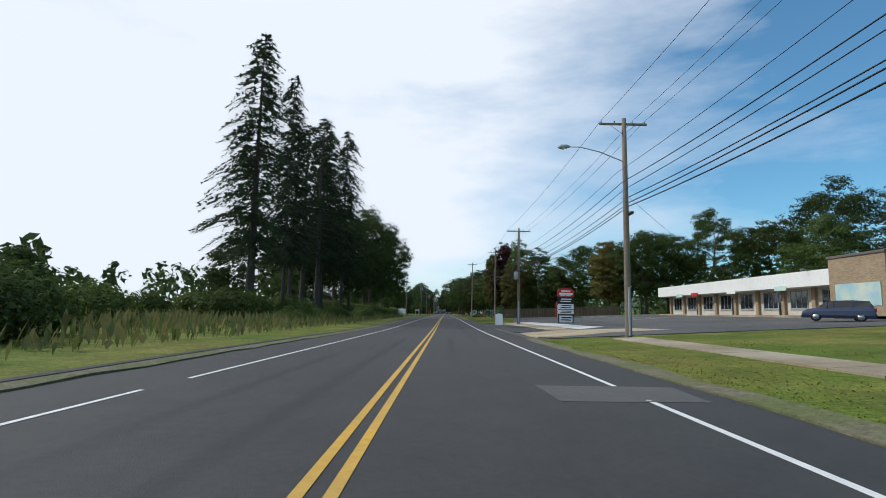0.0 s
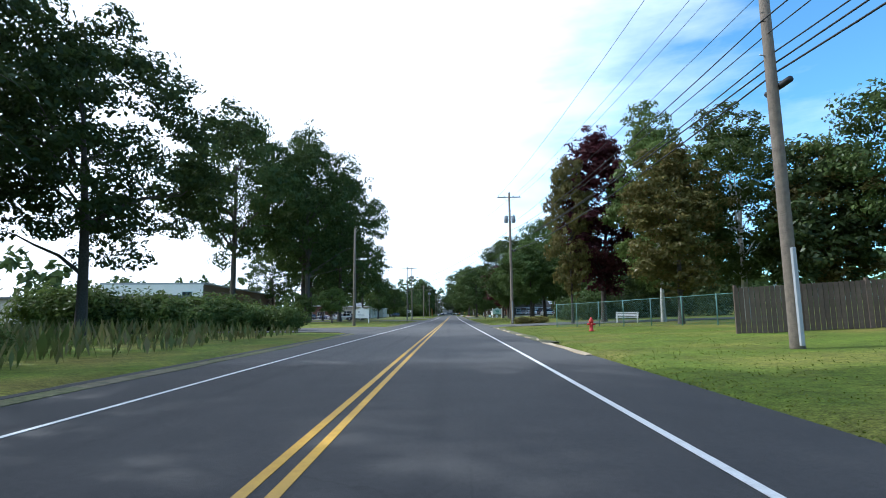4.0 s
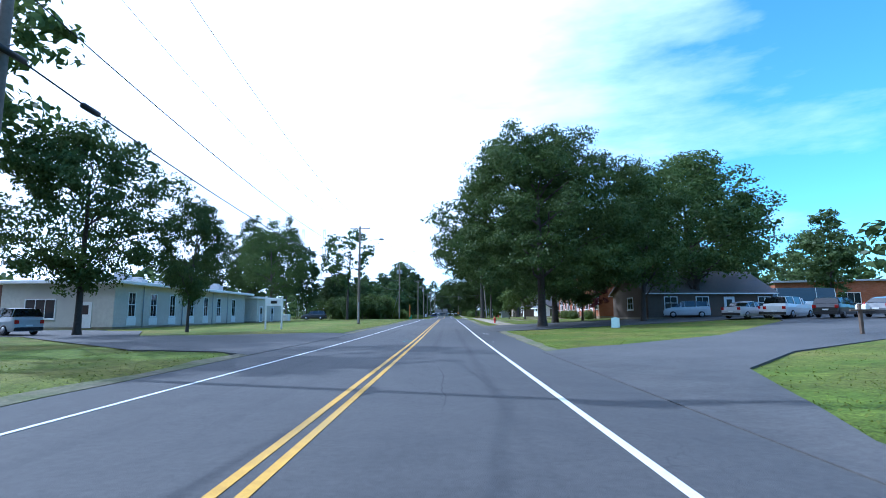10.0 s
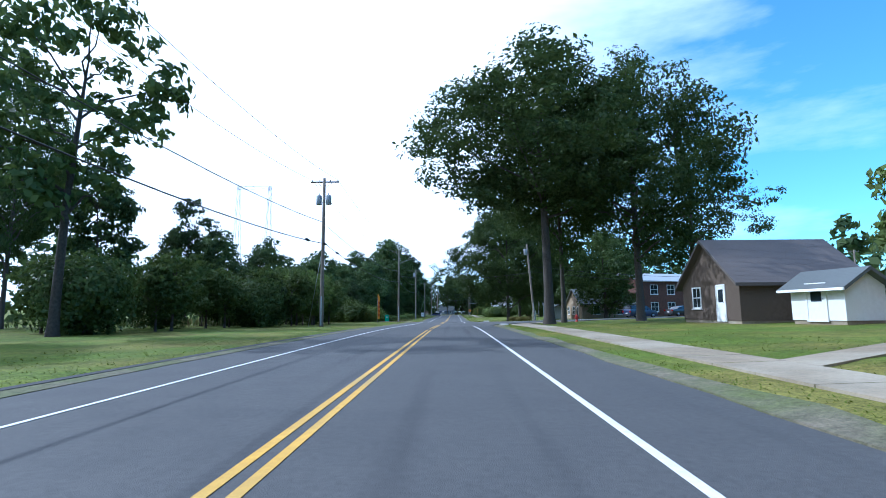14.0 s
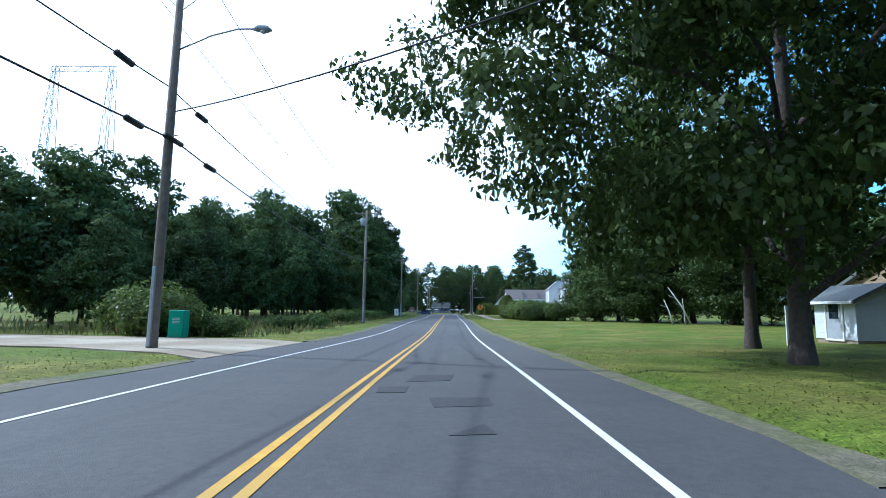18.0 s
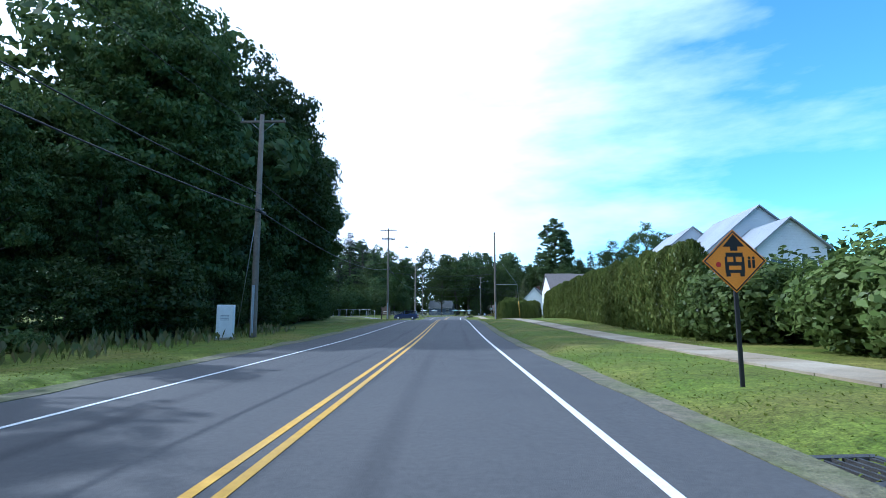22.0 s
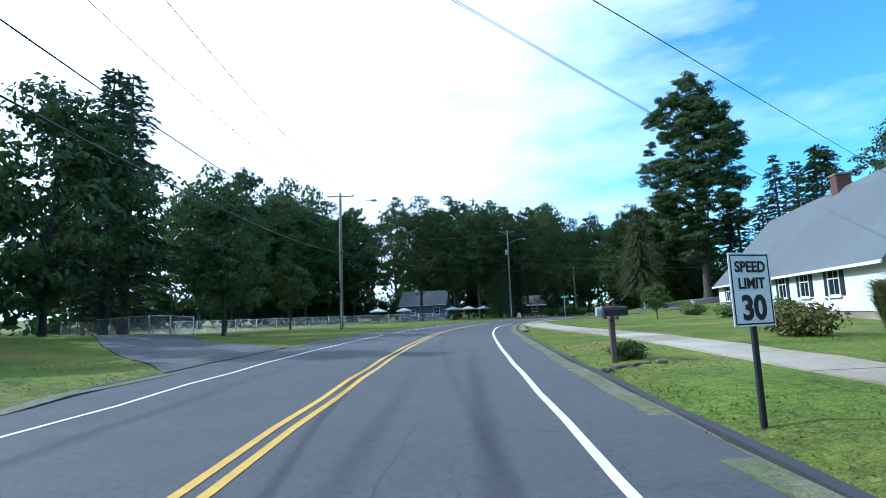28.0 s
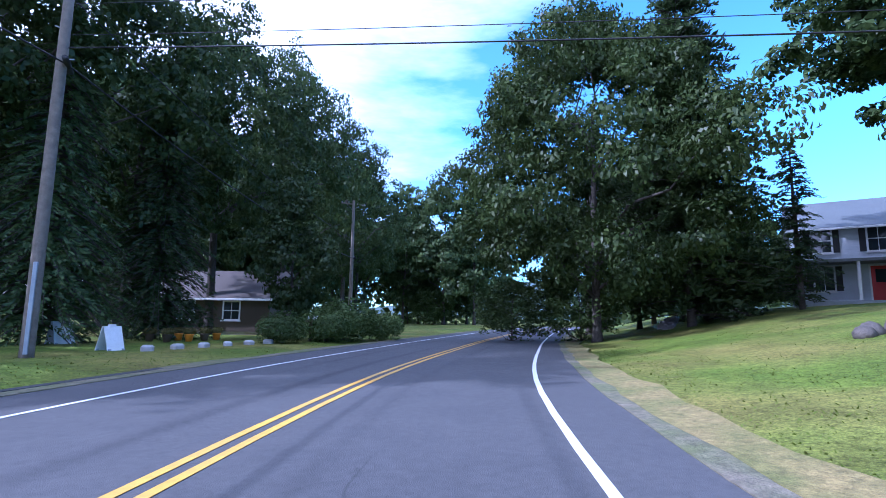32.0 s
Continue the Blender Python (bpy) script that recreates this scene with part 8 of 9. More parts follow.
def meter_post(x, y):
    t = thing("meter_post", x, y, "dark brown post with a small box on the lawn", "post")
    part("post", Build().box((-.09, -.09, -.2), (.09, .09, 2.1), .015), M_WOOD, t)
    part("lamp_box", Build().box((-.14, -.14, 2.104), (.14, .14, 2.42), .03), M_DARK, t)


meter_post(9.9, 215.2)


def hydrant(x, y, label):
    t = thing("fire_hydrant", x, y, label, "fire hydrant", group="fire hydrants")
    part("barrel", Build().lathe([(.17, 0), (.17, .05), (.11, .06), (.11, .5), (.14, .52), (.14, .56), (.12, .66), (.06, .74), (.035, .75), (.035, .8)], 12), M_RED, t)
    for a in ((-.22, 0), (.22, 0), (0, -.22)):
        n = part("nozzle", Build().tube([(a[0] * .4, a[1] * .4, .4), (a[0] * .9, a[1] * .9, .4)], .055, 8), M_RED, t)
        part("cap", Build().tube([(a[0] * .904, a[1] * .904, .4), (a[0] * 1.05, a[1] * 1.05, .4)], .065, 6), M_RED, n)


hydrant(9.4, 113.0, "dark red fire hydrant by the green fence")
hydrant(7.25, 274.2, "dark red fire hydrant between road and sidewalk")
hydrant(14.6, 344.0, "dark red fire hydrant by the corner sidewalk")


def chain_fence(pts, h, material, label, mesh=True, step=2.4):
    t = tagged(new("chain_link_fence"), label, "fence")
    t.location = (*pts[0], gnd(*pts[0]))
    o = Vector(t.location)
    for (x0, y0), (x1, y1) in zip(pts[:-1], pts[1:]):
        L = math.hypot(x1 - x0, y1 - y0)
        n = max(1, round(L / step))
        P = [Vector((x0 + (x1 - x0) * k / n, y0 + (y1 - y0) * k / n, 0)) for k in range(n + 1)]
        for p in P:
            p.z = gnd(p.x, p.y)
        for p in P:
            part("post", Build().tube([p - o - Vector((0, 0, .2)), p - o + Vector((0, 0, h + .06))], .032, 6), material, t)
        for a, b in zip(P[:-1], P[1:]):
            part("rail", Build().tube([a - o + Vector((0, 0, h)), b - o + Vector((0, 0, h))], .022, 5), material, t)
            if mesh:
                m = Build()
                d = b - a
                c = int(d.length / .16)
                for k in range(-int(h / .16), c):
                    for up in (0, 1):
                        s0, s1 = max(0, k * .16), min(d.length, k * .16 + h)
                        if s1 - s0 < .05:
                            continue
                        za, zb = (s0 - k * .16), (s1 - k * .16)
                        if up:
                            za, zb = h - za, h - zb
                        p = a - o + d * (s0 / d.length) + Vector((0, 0, za + .02))
                        q = a - o + d * (s1 / d.length) + Vector((0, 0, zb + .02))
                        m.tube([p, q], .005, 3, caps=False)
                part("wire_mesh", m, material, t)
    return t


chain_fence([(9.7, 124.2), (17.5, 110.5)], 1.75, M_GALVMESH, "green chain-link fence with posts and top rail")
chain_fence([(-27, 600), (-21, 609), (-8.4, 623.5), (1.5, 631)], 1.25, M_STEEL, "grey chain-link fence across the lawn")
chain_fence([(-13, 584), (-27, 592)], 1.2, M_STEEL, "grey chain-link garden fence")
chain_fence([(-14.6, 543), (-24, 553.5), (-62, 578)], 1.5, M_STEEL, "grey pipe fence round the cemetery", False, 3.0)


def guard_rail(pts, label):
    """A corrugated steel beam on short posts."""
    t = tagged(new("guard_rail"), label, "guard rail")
    t.location = (*pts[0], gnd(*pts[0]))
    o = Vector(t.location)
    prof = [(0, .44), (.06, .5), (.06, .55), (0, .6), (.06, .65), (.06, .7), (0, .76)]
    for (x0, y0), (x1, y1) in zip(pts[:-1], pts[1:]):
        a, b = Vector((x0, y0, gnd(x0, y0))), Vector((x1, y1, gnd(x1, y1)))
        d = (b - a).normalized()
        n = Vector((d.y, -d.x, 0)) * (1 if d.y > 0 else -1)
        bm = Build()
        for s in (0, .012):
            for (u0, z0), (u1, z1) in zip(prof[:-1], prof[1:]):
                q = [a + n * (u0 - s) + Vector((0, 0, z0)), b + n * (u0 - s) + Vector((0, 0, z0)), b + n * (u1 - s) + Vector((0, 0, z1)), a + n * (u1 - s) + Vector((0, 0, z1))]
                bm.face([v - o for v in q])
        part("beam", bm, M_STEEL, t, "corrugated steel beam")
        k = max(1, round((b - a).length / 1.9))
        for i in range(k):
            c = a.lerp(b, (i + .5) / k) - n * .1 - o
            part("post", Build().box((c.x - .06, c.y - .06, c.z - .3), (c.x + .06, c.y + .06, c.z + .72)), M_POLE, t)


guard_rail([(-23.4, 539.6), (-26, 534.5), (-28.2, 529.8), (-31, 523)], "corrugated steel guard rail on short posts above the bank")
t = thing("marker_post", -8.2, 508.3, "thin black metal marker post in the grass", "post")
part("post", Build().box((-.045, -.03, -.3), (.045, .03, 1.45), .008), M_DARK, t)
part("cap", Build().box((-.06, -.045, 1.454), (.06, .045, 1.5), .01), M_DARK, t)
patch("stop_line", [(-14.9, 531.9), (-12.9, 534.9), (-12.5, 534.7), (-14.5, 531.6)], M_WHITE, "white painted stop line of the side road", "road line", 0.05, 0.003)


def wood_fence():
    pts = [(12.6, 103.5), (22, 102.5), (34.8, 99.5)]
    t = tagged(new("wooden_fence"), "tall weathered grey-brown wooden fence behind the lot", "fence")
    t.location = (*pts[0], gnd(*pts[0]))
    o = Vector(t.location)
    me = Build().box((-.085, -.012, 0), (.085, .012, 1.85), .006).mesh("board", M_WOOD)
    for (x0, y0), (x1, y1) in zip(pts[:-1], pts[1:]):
        L = math.hypot(x1 - x0, y1 - y0)
        n = int(L / .19)
        a = math.atan2(y1 - y0, x1 - x0)
        for k in range(n):
            x, y = x0 + (x1 - x0) * k / n, y0 + (y1 - y0) * k / n
            b = part("board", me, None, t)
            b.matrix_local = Matrix.Translation(Vector((x, y, gnd(x, y) - .05)) - o) @ Matrix.Rotation(a, 4, "Z")
        for k in range(int(L / 2.4) + 1):
            x, y = x0 + (x1 - x0) * min(1, k * 2.4 / L), y0 + (y1 - y0) * min(1, k * 2.4 / L) + .07
            p = Vector((x, y, gnd(x, y))) - o
            part("post", Build().box((p.x - .05, p.y - .05, p.z - .3), (p.x + .05, p.y + .05, p.z + 1.9)), M_WOOD, t)


wood_fence()


def storm_drain(x, y, rz, hood=False, drop=-.035):
    t = thing("storm_drain", x, y, "iron storm drain grate set flush at the road edge", "storm drain", rz, z=gnd(x, y) - drop)
    part("frame", Build().box((-.48, -.42, -.2), (.48, -.32, .012)).box((-.48, .32, -.2), (.48, .42, .012)).box((-.48, -.32, -.2), (-.4, .32, .012)).box((.4, -.32, -.2), (.48, .32, .012)), M_CONC if hood else M_IRON, t)
    part("sump", Build().box((-.4, -.32, -.2), (.4, .32, -.12)), M_DARK, t)
    for k in range(7):
        part("grate_bar", Build().box((-.37 + k * .12, -.32, -.03), (-.34 + k * .12, .32, .008)), M_IRON, t)
    if hood:
        part("hood", Build().box((-.42, .43, -.2), (.42, .68, .13), .05), M_PALE, t, "pale concrete hood behind the grate")


storm_drain(5.7, 334.3, -35, True)
storm_drain(6.0, 363.6, -30, True)
storm_drain(5.15, 441.6, 5, drop=gnd(5.15, 441.6) + .125)


def manhole(x, y, size=0.85):
    t = thing("manhole_cover", x, y, "round cast-iron manhole cover set in the asphalt", "manhole cover", scale=size, z=gnd(x, y) + .034)
    part("ring", Build().lathe([(.42, -.05), (.42, .004), (.36, .005)], 24), M_DARK, t)
    part("lid", Build().lathe([(.35, -.05), (.35, .008), (.02, .01)], 24), M_IRON, t)
    for k in range(6):
        part("rib", Build().box((-.28, -.25 + k * .1, .0105), (.28, -.23 + k * .1, .016)), M_DARK, t)


manhole(8.1, 614.65, 0.62)
manhole(.05, 327.6)
manhole(.1, 426.2)


def flat_sign(name, x, y, rz, label, post_h, build, post=M_GREY, category="sign"):
    t = thing(name, x, y, label, category, rz)
    part("post", Build().box((-.035, -.02, -.4), (.035, .02, post_h), .006), post, t)
    build(t)
    return t


def speed_face(t):
    w, z0, z1 = .60, 1.02, 1.82
    p = part("plate", Build().box((-w / 2, -.035, z0), (w / 2, -.025, z1), .002), M_WPAINT, t, "white plate with a thin black border")
    for a in ((-w / 2 + .02, w / 2 - .02, z1 - .035, z1 - .02), (-w / 2 + .02, w / 2 - .02, z0 + .02, z0 + .035), (-w / 2 + .02, -w / 2 + .035, z0 + .02, z1 - .02), (w / 2 - .035, w / 2 - .02, z0 + .02, z1 - .02)):
        part("border", Build().box((a[0], -.0385, a[2]), (a[1], -.0362, a[3])), M_DARK, p)
    text("SPEED", .165, 0, -.041, 1.61, M_DARK, p, .004)
    text("LIMIT", .165, 0, -.041, 1.43, M_DARK, p, .004)
    text("30", .36, 0, -.041, 1.10, M_DARK, p, .012)


flat_sign("speed_limit_sign", 5.45, 559.5, 20, "white speed limit sign reading 30 on a dark metal post", 1.75, speed_face, M_DARK)


def diamond_face(t):
    c, r = 2.05, .53
    p = part("plate", Build().face([(0, -.03, c - r), (r, -.03, c), (0, -.03, c + r), (-r, -.03, c)]).face([(0, -.02, c - r), (-r, -.02, c), (0, -.02, c + r), (r, -.02, c)]), M_ORANGE, t, "orange diamond plate with black symbols")
    k = r - .035
    for (xa, za), (xb, zb) in (((0, -k), (k, 0)), ((k, 0), (0, k)), ((0, k), (-k, 0)), ((-k, 0), (0, -k))):
        part("border", Build().tube([(xa, -.034, c + za), (xb, -.034, c + zb)], .011, 4), M_DARK, p)
    y = -.036
    part("symbol", Build().face([(-.18, y, c + .24), (.18, y, c + .24), (0, y, c + .45)]).face([(-.06, y, c + .17), (.06, y, c + .17), (.06, y, c + .24), (-.06, y, c + .24)]), M_DARK, p)
    bus = part("symbol", Build().box((-.14, y, c + .07), (.14, y + .004, c + .14)).box((-.16, y, c - .2), (.16, y + .004, c - .02)).box((-.16, y, c - .02), (-.12, y + .004, c + .07)).box((.12, y, c - .02), (.16, y + .004, c + .07)).box((-.02, y, c - .02), (.02, y + .004, c + .07)), M_DARK, p)
    part("symbol", Build().box((-.15, y, c - .26), (-.08, y + .004, c - .2)).box((.08, y, c - .26), (.15, y + .004, c - .2)), M_DARK, p)
    part("lamp_mark", Build().box((-.1, y - .003, c - .15), (.1, y - .001, c - .08)), M_ORANGE, bus)
    part("symbol", Build().disc((-.27, y, c - .06), (0, -1, 0), .045), M_RED, p)
    for q in (.24, .31):
        part("symbol", Build().box((q - .022, y, c - .12), (q + .022, y + .004, c + .02)).disc((q, y, c + .05), (0, -1, 0), .024, 10), M_DARK, p)


flat_sign("warning_sign", 6.45, 445.7, 0, "orange diamond warning sign with a school bus symbol", 2.4, diamond_face, M_DARK)


def street_face(t):
    p = part("plate", Build().box((-.38, -.02, 2.3), (.38, .02, 2.5), .006), M_SGREEN, t, "green street-name plate")
    bars(p, [(-.26, .26, 2.36, 2.44)], M_WPAINT, -.034)
    q = part("plate", Build().box((-.02, -.36, 2.52), (.02, .36, 2.7), .006), M_SGREEN, t, "green street-name plate")


flat_sign("street_sign", 14.4, 608.9, -18, "green street-name sign on a thin steel post", 2.5, street_face, M_STEEL)


def octagon(t):
    r = .38
    for yy, m in ((.03, M_RED), (.045, M_STEEL)):
        part("plate", Build().face([(r * math.cos(a), yy, 2.3 + r * math.sin(a)) for a in (math.pi / 8 + k * math.pi / 4 for k in range(8))]), m, t)


flat_sign("stop_sign", 13.4, 360.9, -110, "octagonal stop sign on a thin steel post", 2.7, octagon, M_STEEL)
flat_sign("back_of_sign", 15.2, 367.5, 0, "thin steel sign post on the lawn", 2.6, lambda t: part("plate", Build().box((-.15, -.03, 2.2), (.15, -.02, 2.6)), M_STEEL, t), M_STEEL)


def mailbox(x, y, rz, material, label, twin=True):
    t = thing("mailbox", x, y, label, "mailbox", rz)
    part("post", Build().box((-.06, -.06, -.3), (.06, .06, 1.25), .012), M_WOOD, t)
    part("arm", Build().box((-.4, -.05, .95), (.55, .05, 1.02), .01), M_WOOD, t)
    for k, xx in enumerate((-.22, .3) if twin else (0.1,)):
        b = Build()
        ring = [(-.09, 0), (.09, 0), (.09, .12)] + [(.09 * math.cos(a), .12 + .09 * math.sin(a)) for a in np.linspace(.4, math.pi - .4, 5)] + [(-.09, .12)]
        z = 1.024
        f = [(xx + p, -.28, z + q) for p, q in ring]
        g = [(xx + p, .24, z + q) for p, q in ring]
        b.face(f).face(g[::-1])
        for i in range(len(ring)):
            j = (i + 1) % len(ring)
            b.face([f[j], f[i], g[i], g[j]])
        o = part("box", b, M_DARK if k == 0 and twin else material, t)
        part("flag", Build().box((xx + .094, -.05, z + .1), (xx + .1, .0, z + .3)), M_RED, o)


mailbox(5.75, 565.4, 90, M_GREY, "pair of mailboxes on a wooden post")
mailbox(22.3, 650.6, 40, M_WPAINT, "white mailbox on a dark post under the trees", False)
mailbox(18.2, 233.2, 0, M_WPAINT, "white box on a post by the driveway", False)
for k in range(5):
    t = thing("stone", 5.3 + .28 * k, 564.5 + .12 * (k % 2), "flat grey edging stone below the mailbox", "stone", 20 * k, group="edging stones")
    part("stone", Build().box((-.13, -.1, -.05), (.13, .1, .03 + .015 * (k % 3)), .02), M_ROCK, t)


for x, y, dx, dz, rad in ((28.9, 419.5, -2.5, 4.2, .10), (26.7, 419.3, -.9, 2.8, .09), (28.4, 420.2, -.1, 3.0, .06)):
    t = thing("dead_trunk", x, y, "bare pale dead trunk leaning at the edge of the thicket", "tree", group="leaning dead trunks")
    part("trunk", Build().tube([(0, 0, -.3), (dx * .45, .1, dz * .5), (dx, .3, dz)], [rad, rad * .85, rad * .4], 7), M_BIRCH, t)
    part("branch", Build().tube([(dx * .7, .15, dz * .7), (dx * .7 - .8, .2, dz * .78)], [rad * .4, .015], 5), M_BIRCH, t)
# bed, rocks and posts by the side street
patch("planting_bed", [(37.6, 629.6), (39.6, 628.6), (42.6, 629.6), (44.0, 632.2), (41.5, 633.6), (38.4, 632.4)], M_MULCH, "red bark mulch bed below the conifer", "planting bed", 0.05)
for i in range(9):
    t = thing("rock", 31.0 + .34 * i, 631.4 - .2 * i + .2 * (i % 2), "dark rough boulder edging the mulch bed", "rock", 47 * i, group="bed boulders")
    part("boulder", Build().lathe([(.02, -.1), (.24 + .05 * (i % 3), -.05), (.27 + .04 * (i % 2), .1), (.18, .24 + .05 * (i % 3)), (.02, .3 + .05 * (i % 3))], 7), M_ROCK if i != 5 else M_STONE, t)
t = thing("marker_post", 27.6, 621.4, "short white wooden post at the lawn corner", "post")
part("post", Build().box((-.06, -.06, -.3), (.06, .06, .95), .015), M_WPAINT, t)
t = thing("lawn_stake", 18.6, 623.7, "tiny white stake in the lawn", "stake")
part("stake", Build().box((-.02, -.02, -.1), (.02, .02, .2), .005), M_WPAINT, t)


def garden_bench(x, y, rz):
    t = thing("garden_bench", x, y, "white painted slatted garden bench behind the mesh fence", "bench", rz)
    for k in range(4):
        part("seat_slat", Build().box((-.95, -.22 + k * .115, .43), (.95, -.13 + k * .115, .46), .006), M_WPAINT, t)
    for k in range(3):
        part("back_slat", Build().box((-.95, .26, .55 + k * .13), (.95, .285, .64 + k * .13), .006), M_WPAINT, t)
    for sx in (-.85, .85):
        part("front_leg", Build().box((sx - .03, -.21, -.1), (sx + .03, -.15, .62), .006), M_WPAINT, t)
        part("back_leg", Build().box((sx - .03, .286, -.1), (sx + .03, .34, .95), .006), M_WPAINT, t)
        part("armrest", Build().box((sx - .04, -.24, .622), (sx + .04, .285, .655), .006), M_WPAINT, t)


garden_bench(16.6, 128.2, -25)


def cabinet(x, y, rz, w, d, h, material, label, vents=True, cat="cabinet"):
    t = thing("utility_cabinet", x, y, label, cat, rz)
    part("plinth", Build().box((-w / 2 - .05, -d / 2 - .05, -.2), (w / 2 + .05, d / 2 + .05, .08)), M_CONC, t)
    bd = part("casing", Build().box((-w / 2, -d / 2, .084), (w / 2, d / 2, h), .02), material, t)
    part("door", Build().box((-w / 2 + .05, -d / 2 - .02, .15), (w / 2 - .05, -d / 2 - .002, h - .1), .006), material, bd)
    for k in range(4):
        part("vent", Build().box((-w * .25, -d / 2 - .03, h * .55 + k * .07), (w * .25, -d / 2 - .021, h * .55 + k * .07 + .03)), M_GREY, bd)


cabinet(-9.0, 461.2, 15, .75, .5, 1.6, M_WPAINT, "white metal utility cabinet at the edge of the woods")
cabinet(-26.5, 300.5, 0, 1.8, 1.2, 1.2, M_WPAINT, "white air-conditioning cabinet on the lawn")
cabinet(-10.8, 384.2, 0, .7, .5, 1.3, M_SGREEN, "green metal utility cabinet by the driveway")


def headstones():
    r = random.Random(4)
    kinds = {}
    for w, h in ((.6, .8), (.8, 1.0), (.5, 1.2)):
        prof = [(-w / 2, 0), (w / 2, 0), (w / 2, h * .8)] + [(w / 2 * math.cos(a), h * .8 + h * .2 * math.sin(a)) for a in np.linspace(.3, math.pi - .3, 5)] + [(-w / 2, h * .8)]
        b = Build()
        b.face([(x, -.1, z + .2) for x, z in prof]).face([(x, .1, z + .2) for x, z in reversed(prof)])
        for i in range(len(prof)):
            (xa, za), (xb, zb) = prof[i], prof[(i + 1) % len(prof)]
            b.face([(xa, .1, za + .2), (xb, .1, zb + .2), (xb, -.1, zb + .2), (xa, -.1, za + .2)])
        kinds[(w, h)] = (b.mesh("slab", M_STONE), Build().box((-w / 2 - .1, -.2, -.2), (w / 2 + .1, .2, .2), .02).mesh("plinth", M_STONE))
    for i in range(26):
        k = r.choice(list(kinds))
        hx, hy = -r.uniform(17, 48), 548 + r.uniform(0, 30)
        while (hx + 12) * .6 + (hy - 534) * .8 < 6.5:
            hy += 3
        t = thing("headstone", hx, hy, "grey granite headstone in the cemetery grass", "headstone", 100 + r.uniform(-10, 10), group="headstones")
        part("slab", kinds[k][0], None, t)
        part("plinth", kinds[k][1], None, t)
    for x, y, h in ((-40.2, 568.6, 5.6), (-33.6, 568, 4.4), (-30.6, 565.2, 3.1), (-36, 560.5, 2.6)):
        t = thing("obelisk", x, y, "tall grey granite obelisk in the cemetery", "obelisk")
        part("plinth", Build().box((-.6, -.6, -.2), (.6, .6, .8), .03), M_STONE, t)
        a, b_ = .36, .2
        part("shaft", Build().tube([(0, 0, .8), (0, 0, h - .5), (0, 0, h)], [.5, .3, .02], 4), M_STONE, t)


headstones()


def umbrella(x, y, material, label):
    t = thing("garden_umbrella", x, y, label, "umbrella", plant_rng.uniform(0, 90), group="garden umbrellas")
    part("pole", Build().tube([(0, 0, 0), (0, 0, 2.45)], .025, 8), M_WOOD, t)
    b = Build()
    for k in range(8):
        a0, a1 = k * math.pi / 4, (k + 1) * math.pi / 4
        p = [(1.45 * math.cos(a0), 1.45 * math.sin(a0), 1.95), (1.45 * math.cos(a1), 1.45 * math.sin(a1), 1.95), (0, 0, 2.45)]
        b.face(p).face([(x_, y_, z_ - .02) for x_, y_, z_ in reversed(p)])
        b.face([(p[0][0], p[0][1], 1.8), (p[1][0], p[1][1], 1.8), p[1], p[0]])
    part("canopy", b, material, t)
    part("base", Build().lathe([(.3, 0), (.3, .06), (.06, .1)], 12), M_DARK, t)
    t2 = thing("garden_table", x + .1, y + .9, "small dark garden table under an umbrella", "table", group="garden tables")
    part("tabletop", Build().lathe([(.5, .7), (.5, .74)], 16), M_WOOD, t2)
    part("leg", Build().tube([(0, 0, 0), (0, 0, .7)], .05, 8), M_WOOD, t2)


for x, y, m in ((-6, 644, M_WPAINT), (2.5, 646, M_TEAL), (5.5, 650, M_WPAINT), (-10, 640, M_WPAINT), (8.5, 652, M_BLUE)):
    umbrella(x, y, m, "open patio umbrella in the shaded yard")
for k, (x, y) in enumerate(((16.1, 651.4), (17.0, 651.9), (17.7, 652.6), (16.6, 653.2), (15.4, 652.4), (18.3, 653.4))):
    t = thing("flower_pot", x, y, "terracotta pot with orange flowers beside the yard", "flower pot", group="flower pots")
    part("pot", Build().lathe([(.14, 0), (.2, .3), (.22, .32), (.2, .34)], 12), M_ORANGE if k % 2 else M_WOOD, t)
    fl = part("flower_bunch", KINDS["shrub5"][1], None, t)
    tagged(fl, kind="stuff")
    fl.matrix_local = Matrix.Translation((0, 0, .3)) @ Matrix.Scale(.5, 4)
for k in range(6):
    t = thing("stone", 15.5 + k * .9, 645.0 + k * .75, "pale rounded garden stone along the yard", "stone", 30 * k, group="garden stones")
    part("stone", Build().box((-.2, -.16, -.1), (.2, .16, .2), .06), M_STONE, t)
for i in range(16):
    t = thing("stone", 42 + i * .5, 645.5 + .25 * (i % 3) + i * .35, "rough grey stone in a low garden wall", "stone", 37 * i, group="garden wall stones")
    part("stone", Build().box((-.3, -.2, -.1), (.3, .2, .28 + .1 * (i % 2)), .07), M_STONE, t)
t = thing("waste_bin", 30.8, 614.6, "pale grey wheeled waste bin on the lawn edge", "waste bin")
part("body", Build().tube([(0, 0, .05), (0, 0, .95)], [.26, .32], 8), M_GREY, t)
part("lid", Build().box((-.34, -.34, .954), (.34, .34, 1.02), .03), M_GREY, t)
for s in (-1, 1):
    part("wheel", Build().tube([(s * .24, .26, .1), (s * .3, .26, .1)], .1, 10), M_TYRE, t)


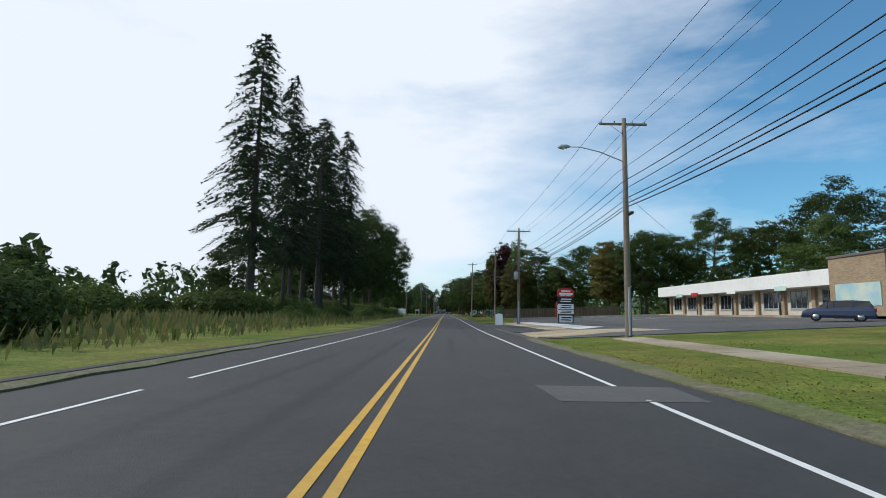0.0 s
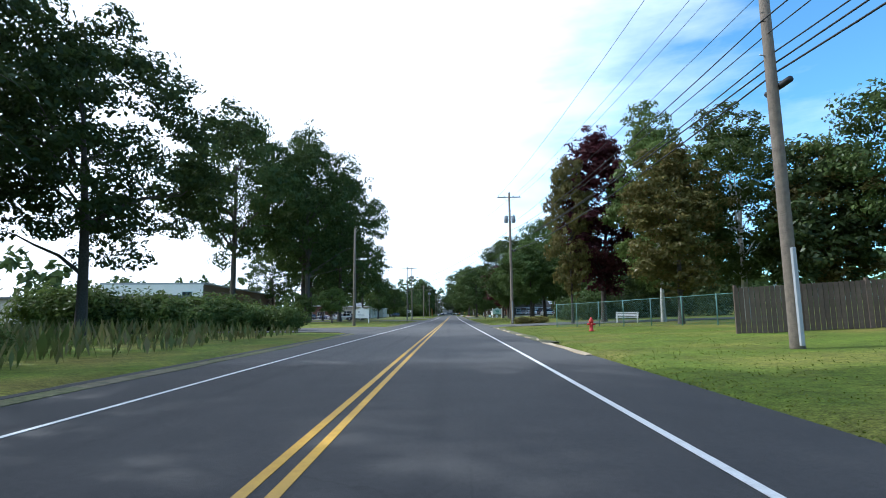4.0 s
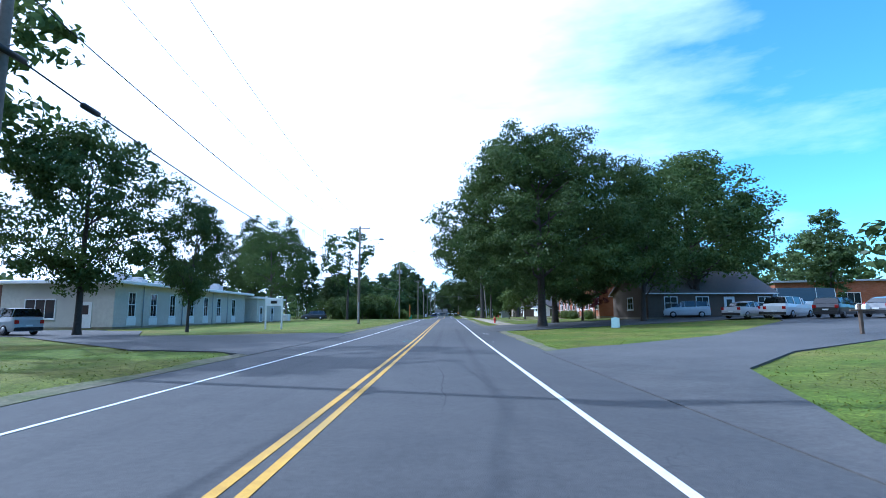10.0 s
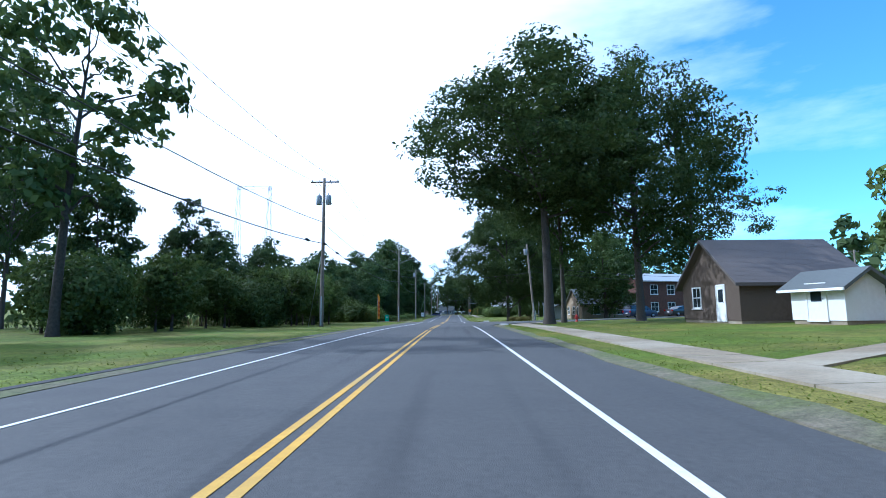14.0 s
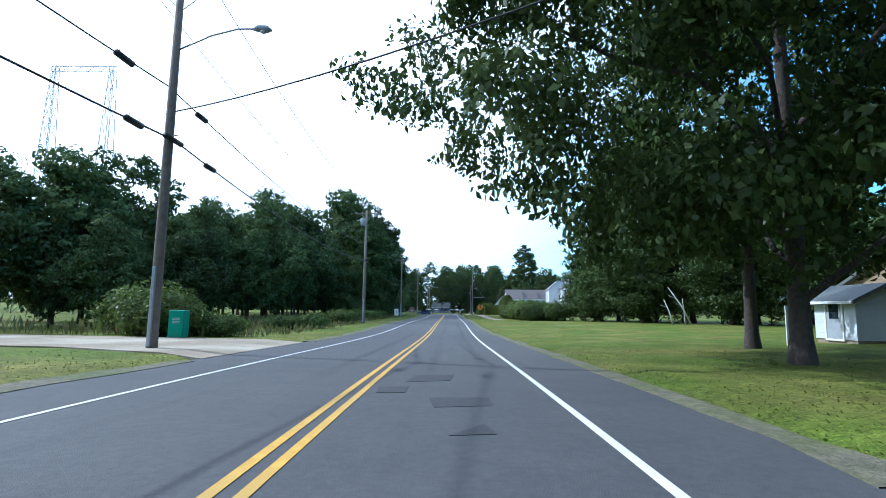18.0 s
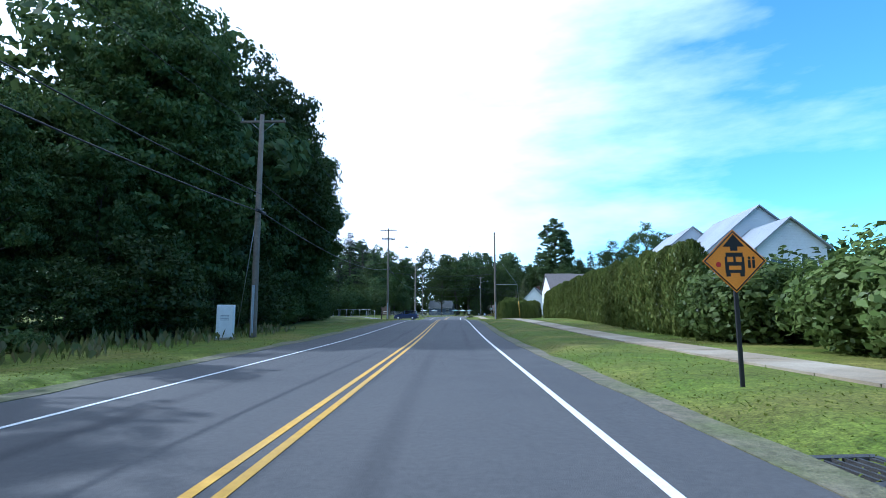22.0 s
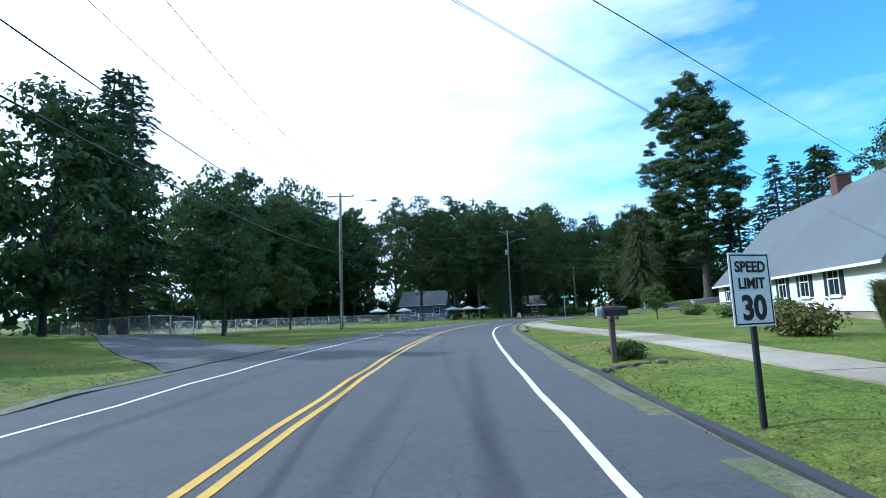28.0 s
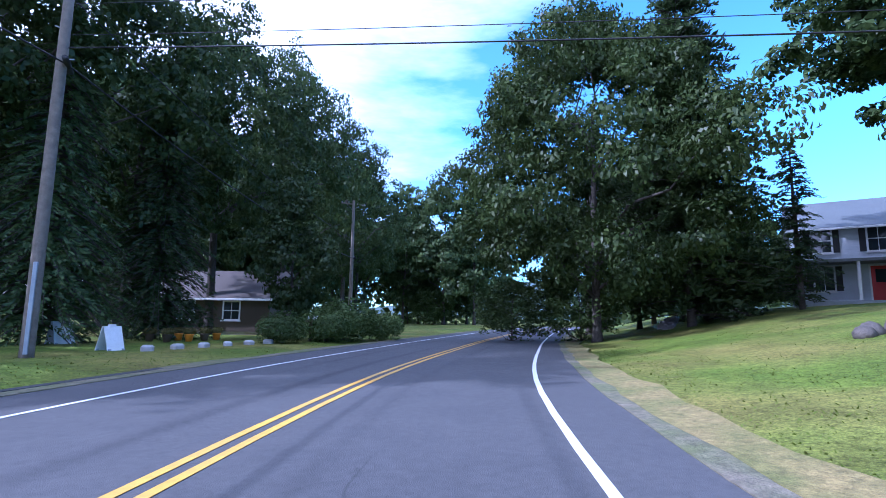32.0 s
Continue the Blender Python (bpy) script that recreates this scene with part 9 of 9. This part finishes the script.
def fountain_grass(x, y, h):
    rng = np.random.default_rng(int(x * 10))
    n = 900
    a, l_ = rng.uniform(0, 2 * math.pi, n), rng.uniform(.6, 1.0, n) * h
    out = rng.uniform(.15, .75, n) * h * .5
    d = np.stack([np.cos(a), np.sin(a), np.zeros(n)], 1)
    base = d * rng.uniform(0, .25, n)[:, None]
    mid = base + d * (out * .4)[:, None] + np.array([0, 0, 1]) * (l_ * .75)[:, None]
    tip = base + d * out[:, None] + np.array([0, 0, 1]) * (l_ * .8)[:, None]
    wv = np.stack([-d[:, 1], d[:, 0], d[:, 2]], 1) * .02
    t = thing("ornamental_grass", x, y, "tall arching clump of ornamental grass", "plant")
    part("blades", quads(np.stack([base, mid + wv, tip, mid - wv], 1), "blades", M_WEED), None, t)


fountain_grass(12.6, 565.4, 2.1)
fountain_grass(13.6, 567.2, 1.9)


def meadow():
    """Tall weeds over the meadow and the bank, too many to count."""
    rng = np.random.default_rng(8)
    for k, (x0, x1, y0, y1, n, h) in enumerate(((-30, -8.2, -5, 116, 9000, .8), (-20, -8.0, 386, 470, 5000, .6), (-40, -20, 330, 392, 1500, .7))):
        x, y = rng.uniform(x0, x1, n), rng.uniform(y0, y1, n)
        z = ground(x, y)
        a, l_ = rng.uniform(0, 2 * math.pi, n), rng.uniform(.5, 1.3, n) * h * (.6 + .6 * np.clip((np.abs(x) - 8) / 5, 0, 1))
        d = np.stack([np.cos(a), np.sin(a), np.zeros(n)], 1)
        p = np.stack([x, y, z - .03], 1)
        t = p + d * (l_ * .35)[:, None] + np.array([0, 0, 1]) * l_[:, None]
        m = p * .5 + t * .5 + np.array([0, 0, .06])
        w = np.stack([-d[:, 1], d[:, 0], d[:, 2]], 1) * (.05 + .1 * rng.uniform(0, 1, n) ** 3)[:, None]
        tagged(new("tall_weeds", quads(np.stack([p, m + w, t, m - w], 1), "tall_weeds", M_WEED)), "tall uneven weeds and long grass", "weeds", kind="stuff")


meadow()


def lawn_blades():
    """Short mown blades on the verges beside the road, too many to count."""
    rng = np.random.default_rng(21)
    for sd, n, reach, s0, s1 in ((1, 150000, 8.0, -2, 652), (-1, 60000, 5.0, 120, 652)):
        st = rng.uniform(s0, s1, n)
        edge = np.array([right_edge(q) + 0.25 if sd > 0 else -left_edge(q) + 0.25 for q in st])
        d = sd * (edge + reach * rng.uniform(0, 1, n) ** 1.6)
        keep = np.ones(n, bool)
        if sd > 0:
            for a, b, d0, d1 in WALKS:
                lo = np.array([d0(q) if callable(d0) else d0 for q in st])
                hi = np.array([d1(q) if callable(d1) else d1 for q in st])
                keep &= ~((st > a - .1) & (st < b + .1) & (d > lo - .08) & (d < hi + .08))
        x, y = np.interp(st, CS, CL[:, 0]) + np.interp(st, CS, CN[:, 0]) * d, np.interp(st, CS, CL[:, 1]) + np.interp(st, CS, CN[:, 1]) * d
        for ring in PAVED:
            inside = np.zeros(n, bool)
            for (xa, ya), (xb, yb) in zip(ring, ring[1:] + ring[:1]):
                if ya != yb:
                    inside ^= ((ya > y) != (yb > y)) & (x < (xb - xa) * (y - ya) / (yb - ya) + xa)
            keep &= ~inside
        x, y = x[keep], y[keep]
        n = len(x)
        # the grass grows in patches: taller and thicker here and there
        patchy = 0.75 + 0.35 * np.sin(x * 1.9 + np.sin(y * 0.7)) * np.sin(y * 1.3 + 1.7 * np.sin(x * 0.9))
        a, h = rng.uniform(0, 2 * math.pi, n), rng.uniform(0.02, 0.055, n) * patchy
        di = np.stack([np.cos(a), np.sin(a), np.zeros(n)], 1)
        p = np.stack([x, y, ground(x, y) - 0.005], 1)
        tip = p + di * (h * rng.uniform(0.8, 2.2, n))[:, None] + np.array([0, 0, 1]) * h[:, None]
        wv = np.stack([-di[:, 1], di[:, 0], di[:, 2]], 1) * rng.uniform(0.008, 0.022, n)[:, None]
        mid = p * 0.45 + tip * 0.55 + np.array([0, 0, 0.01])
        tagged(new("grass", quads(np.stack([p - wv, p + wv, mid + wv * 0.7, tip], 1), "grass", M_BLADE)), "short mown grass blades on the verge", "grass", kind="stuff")


lawn_blades()
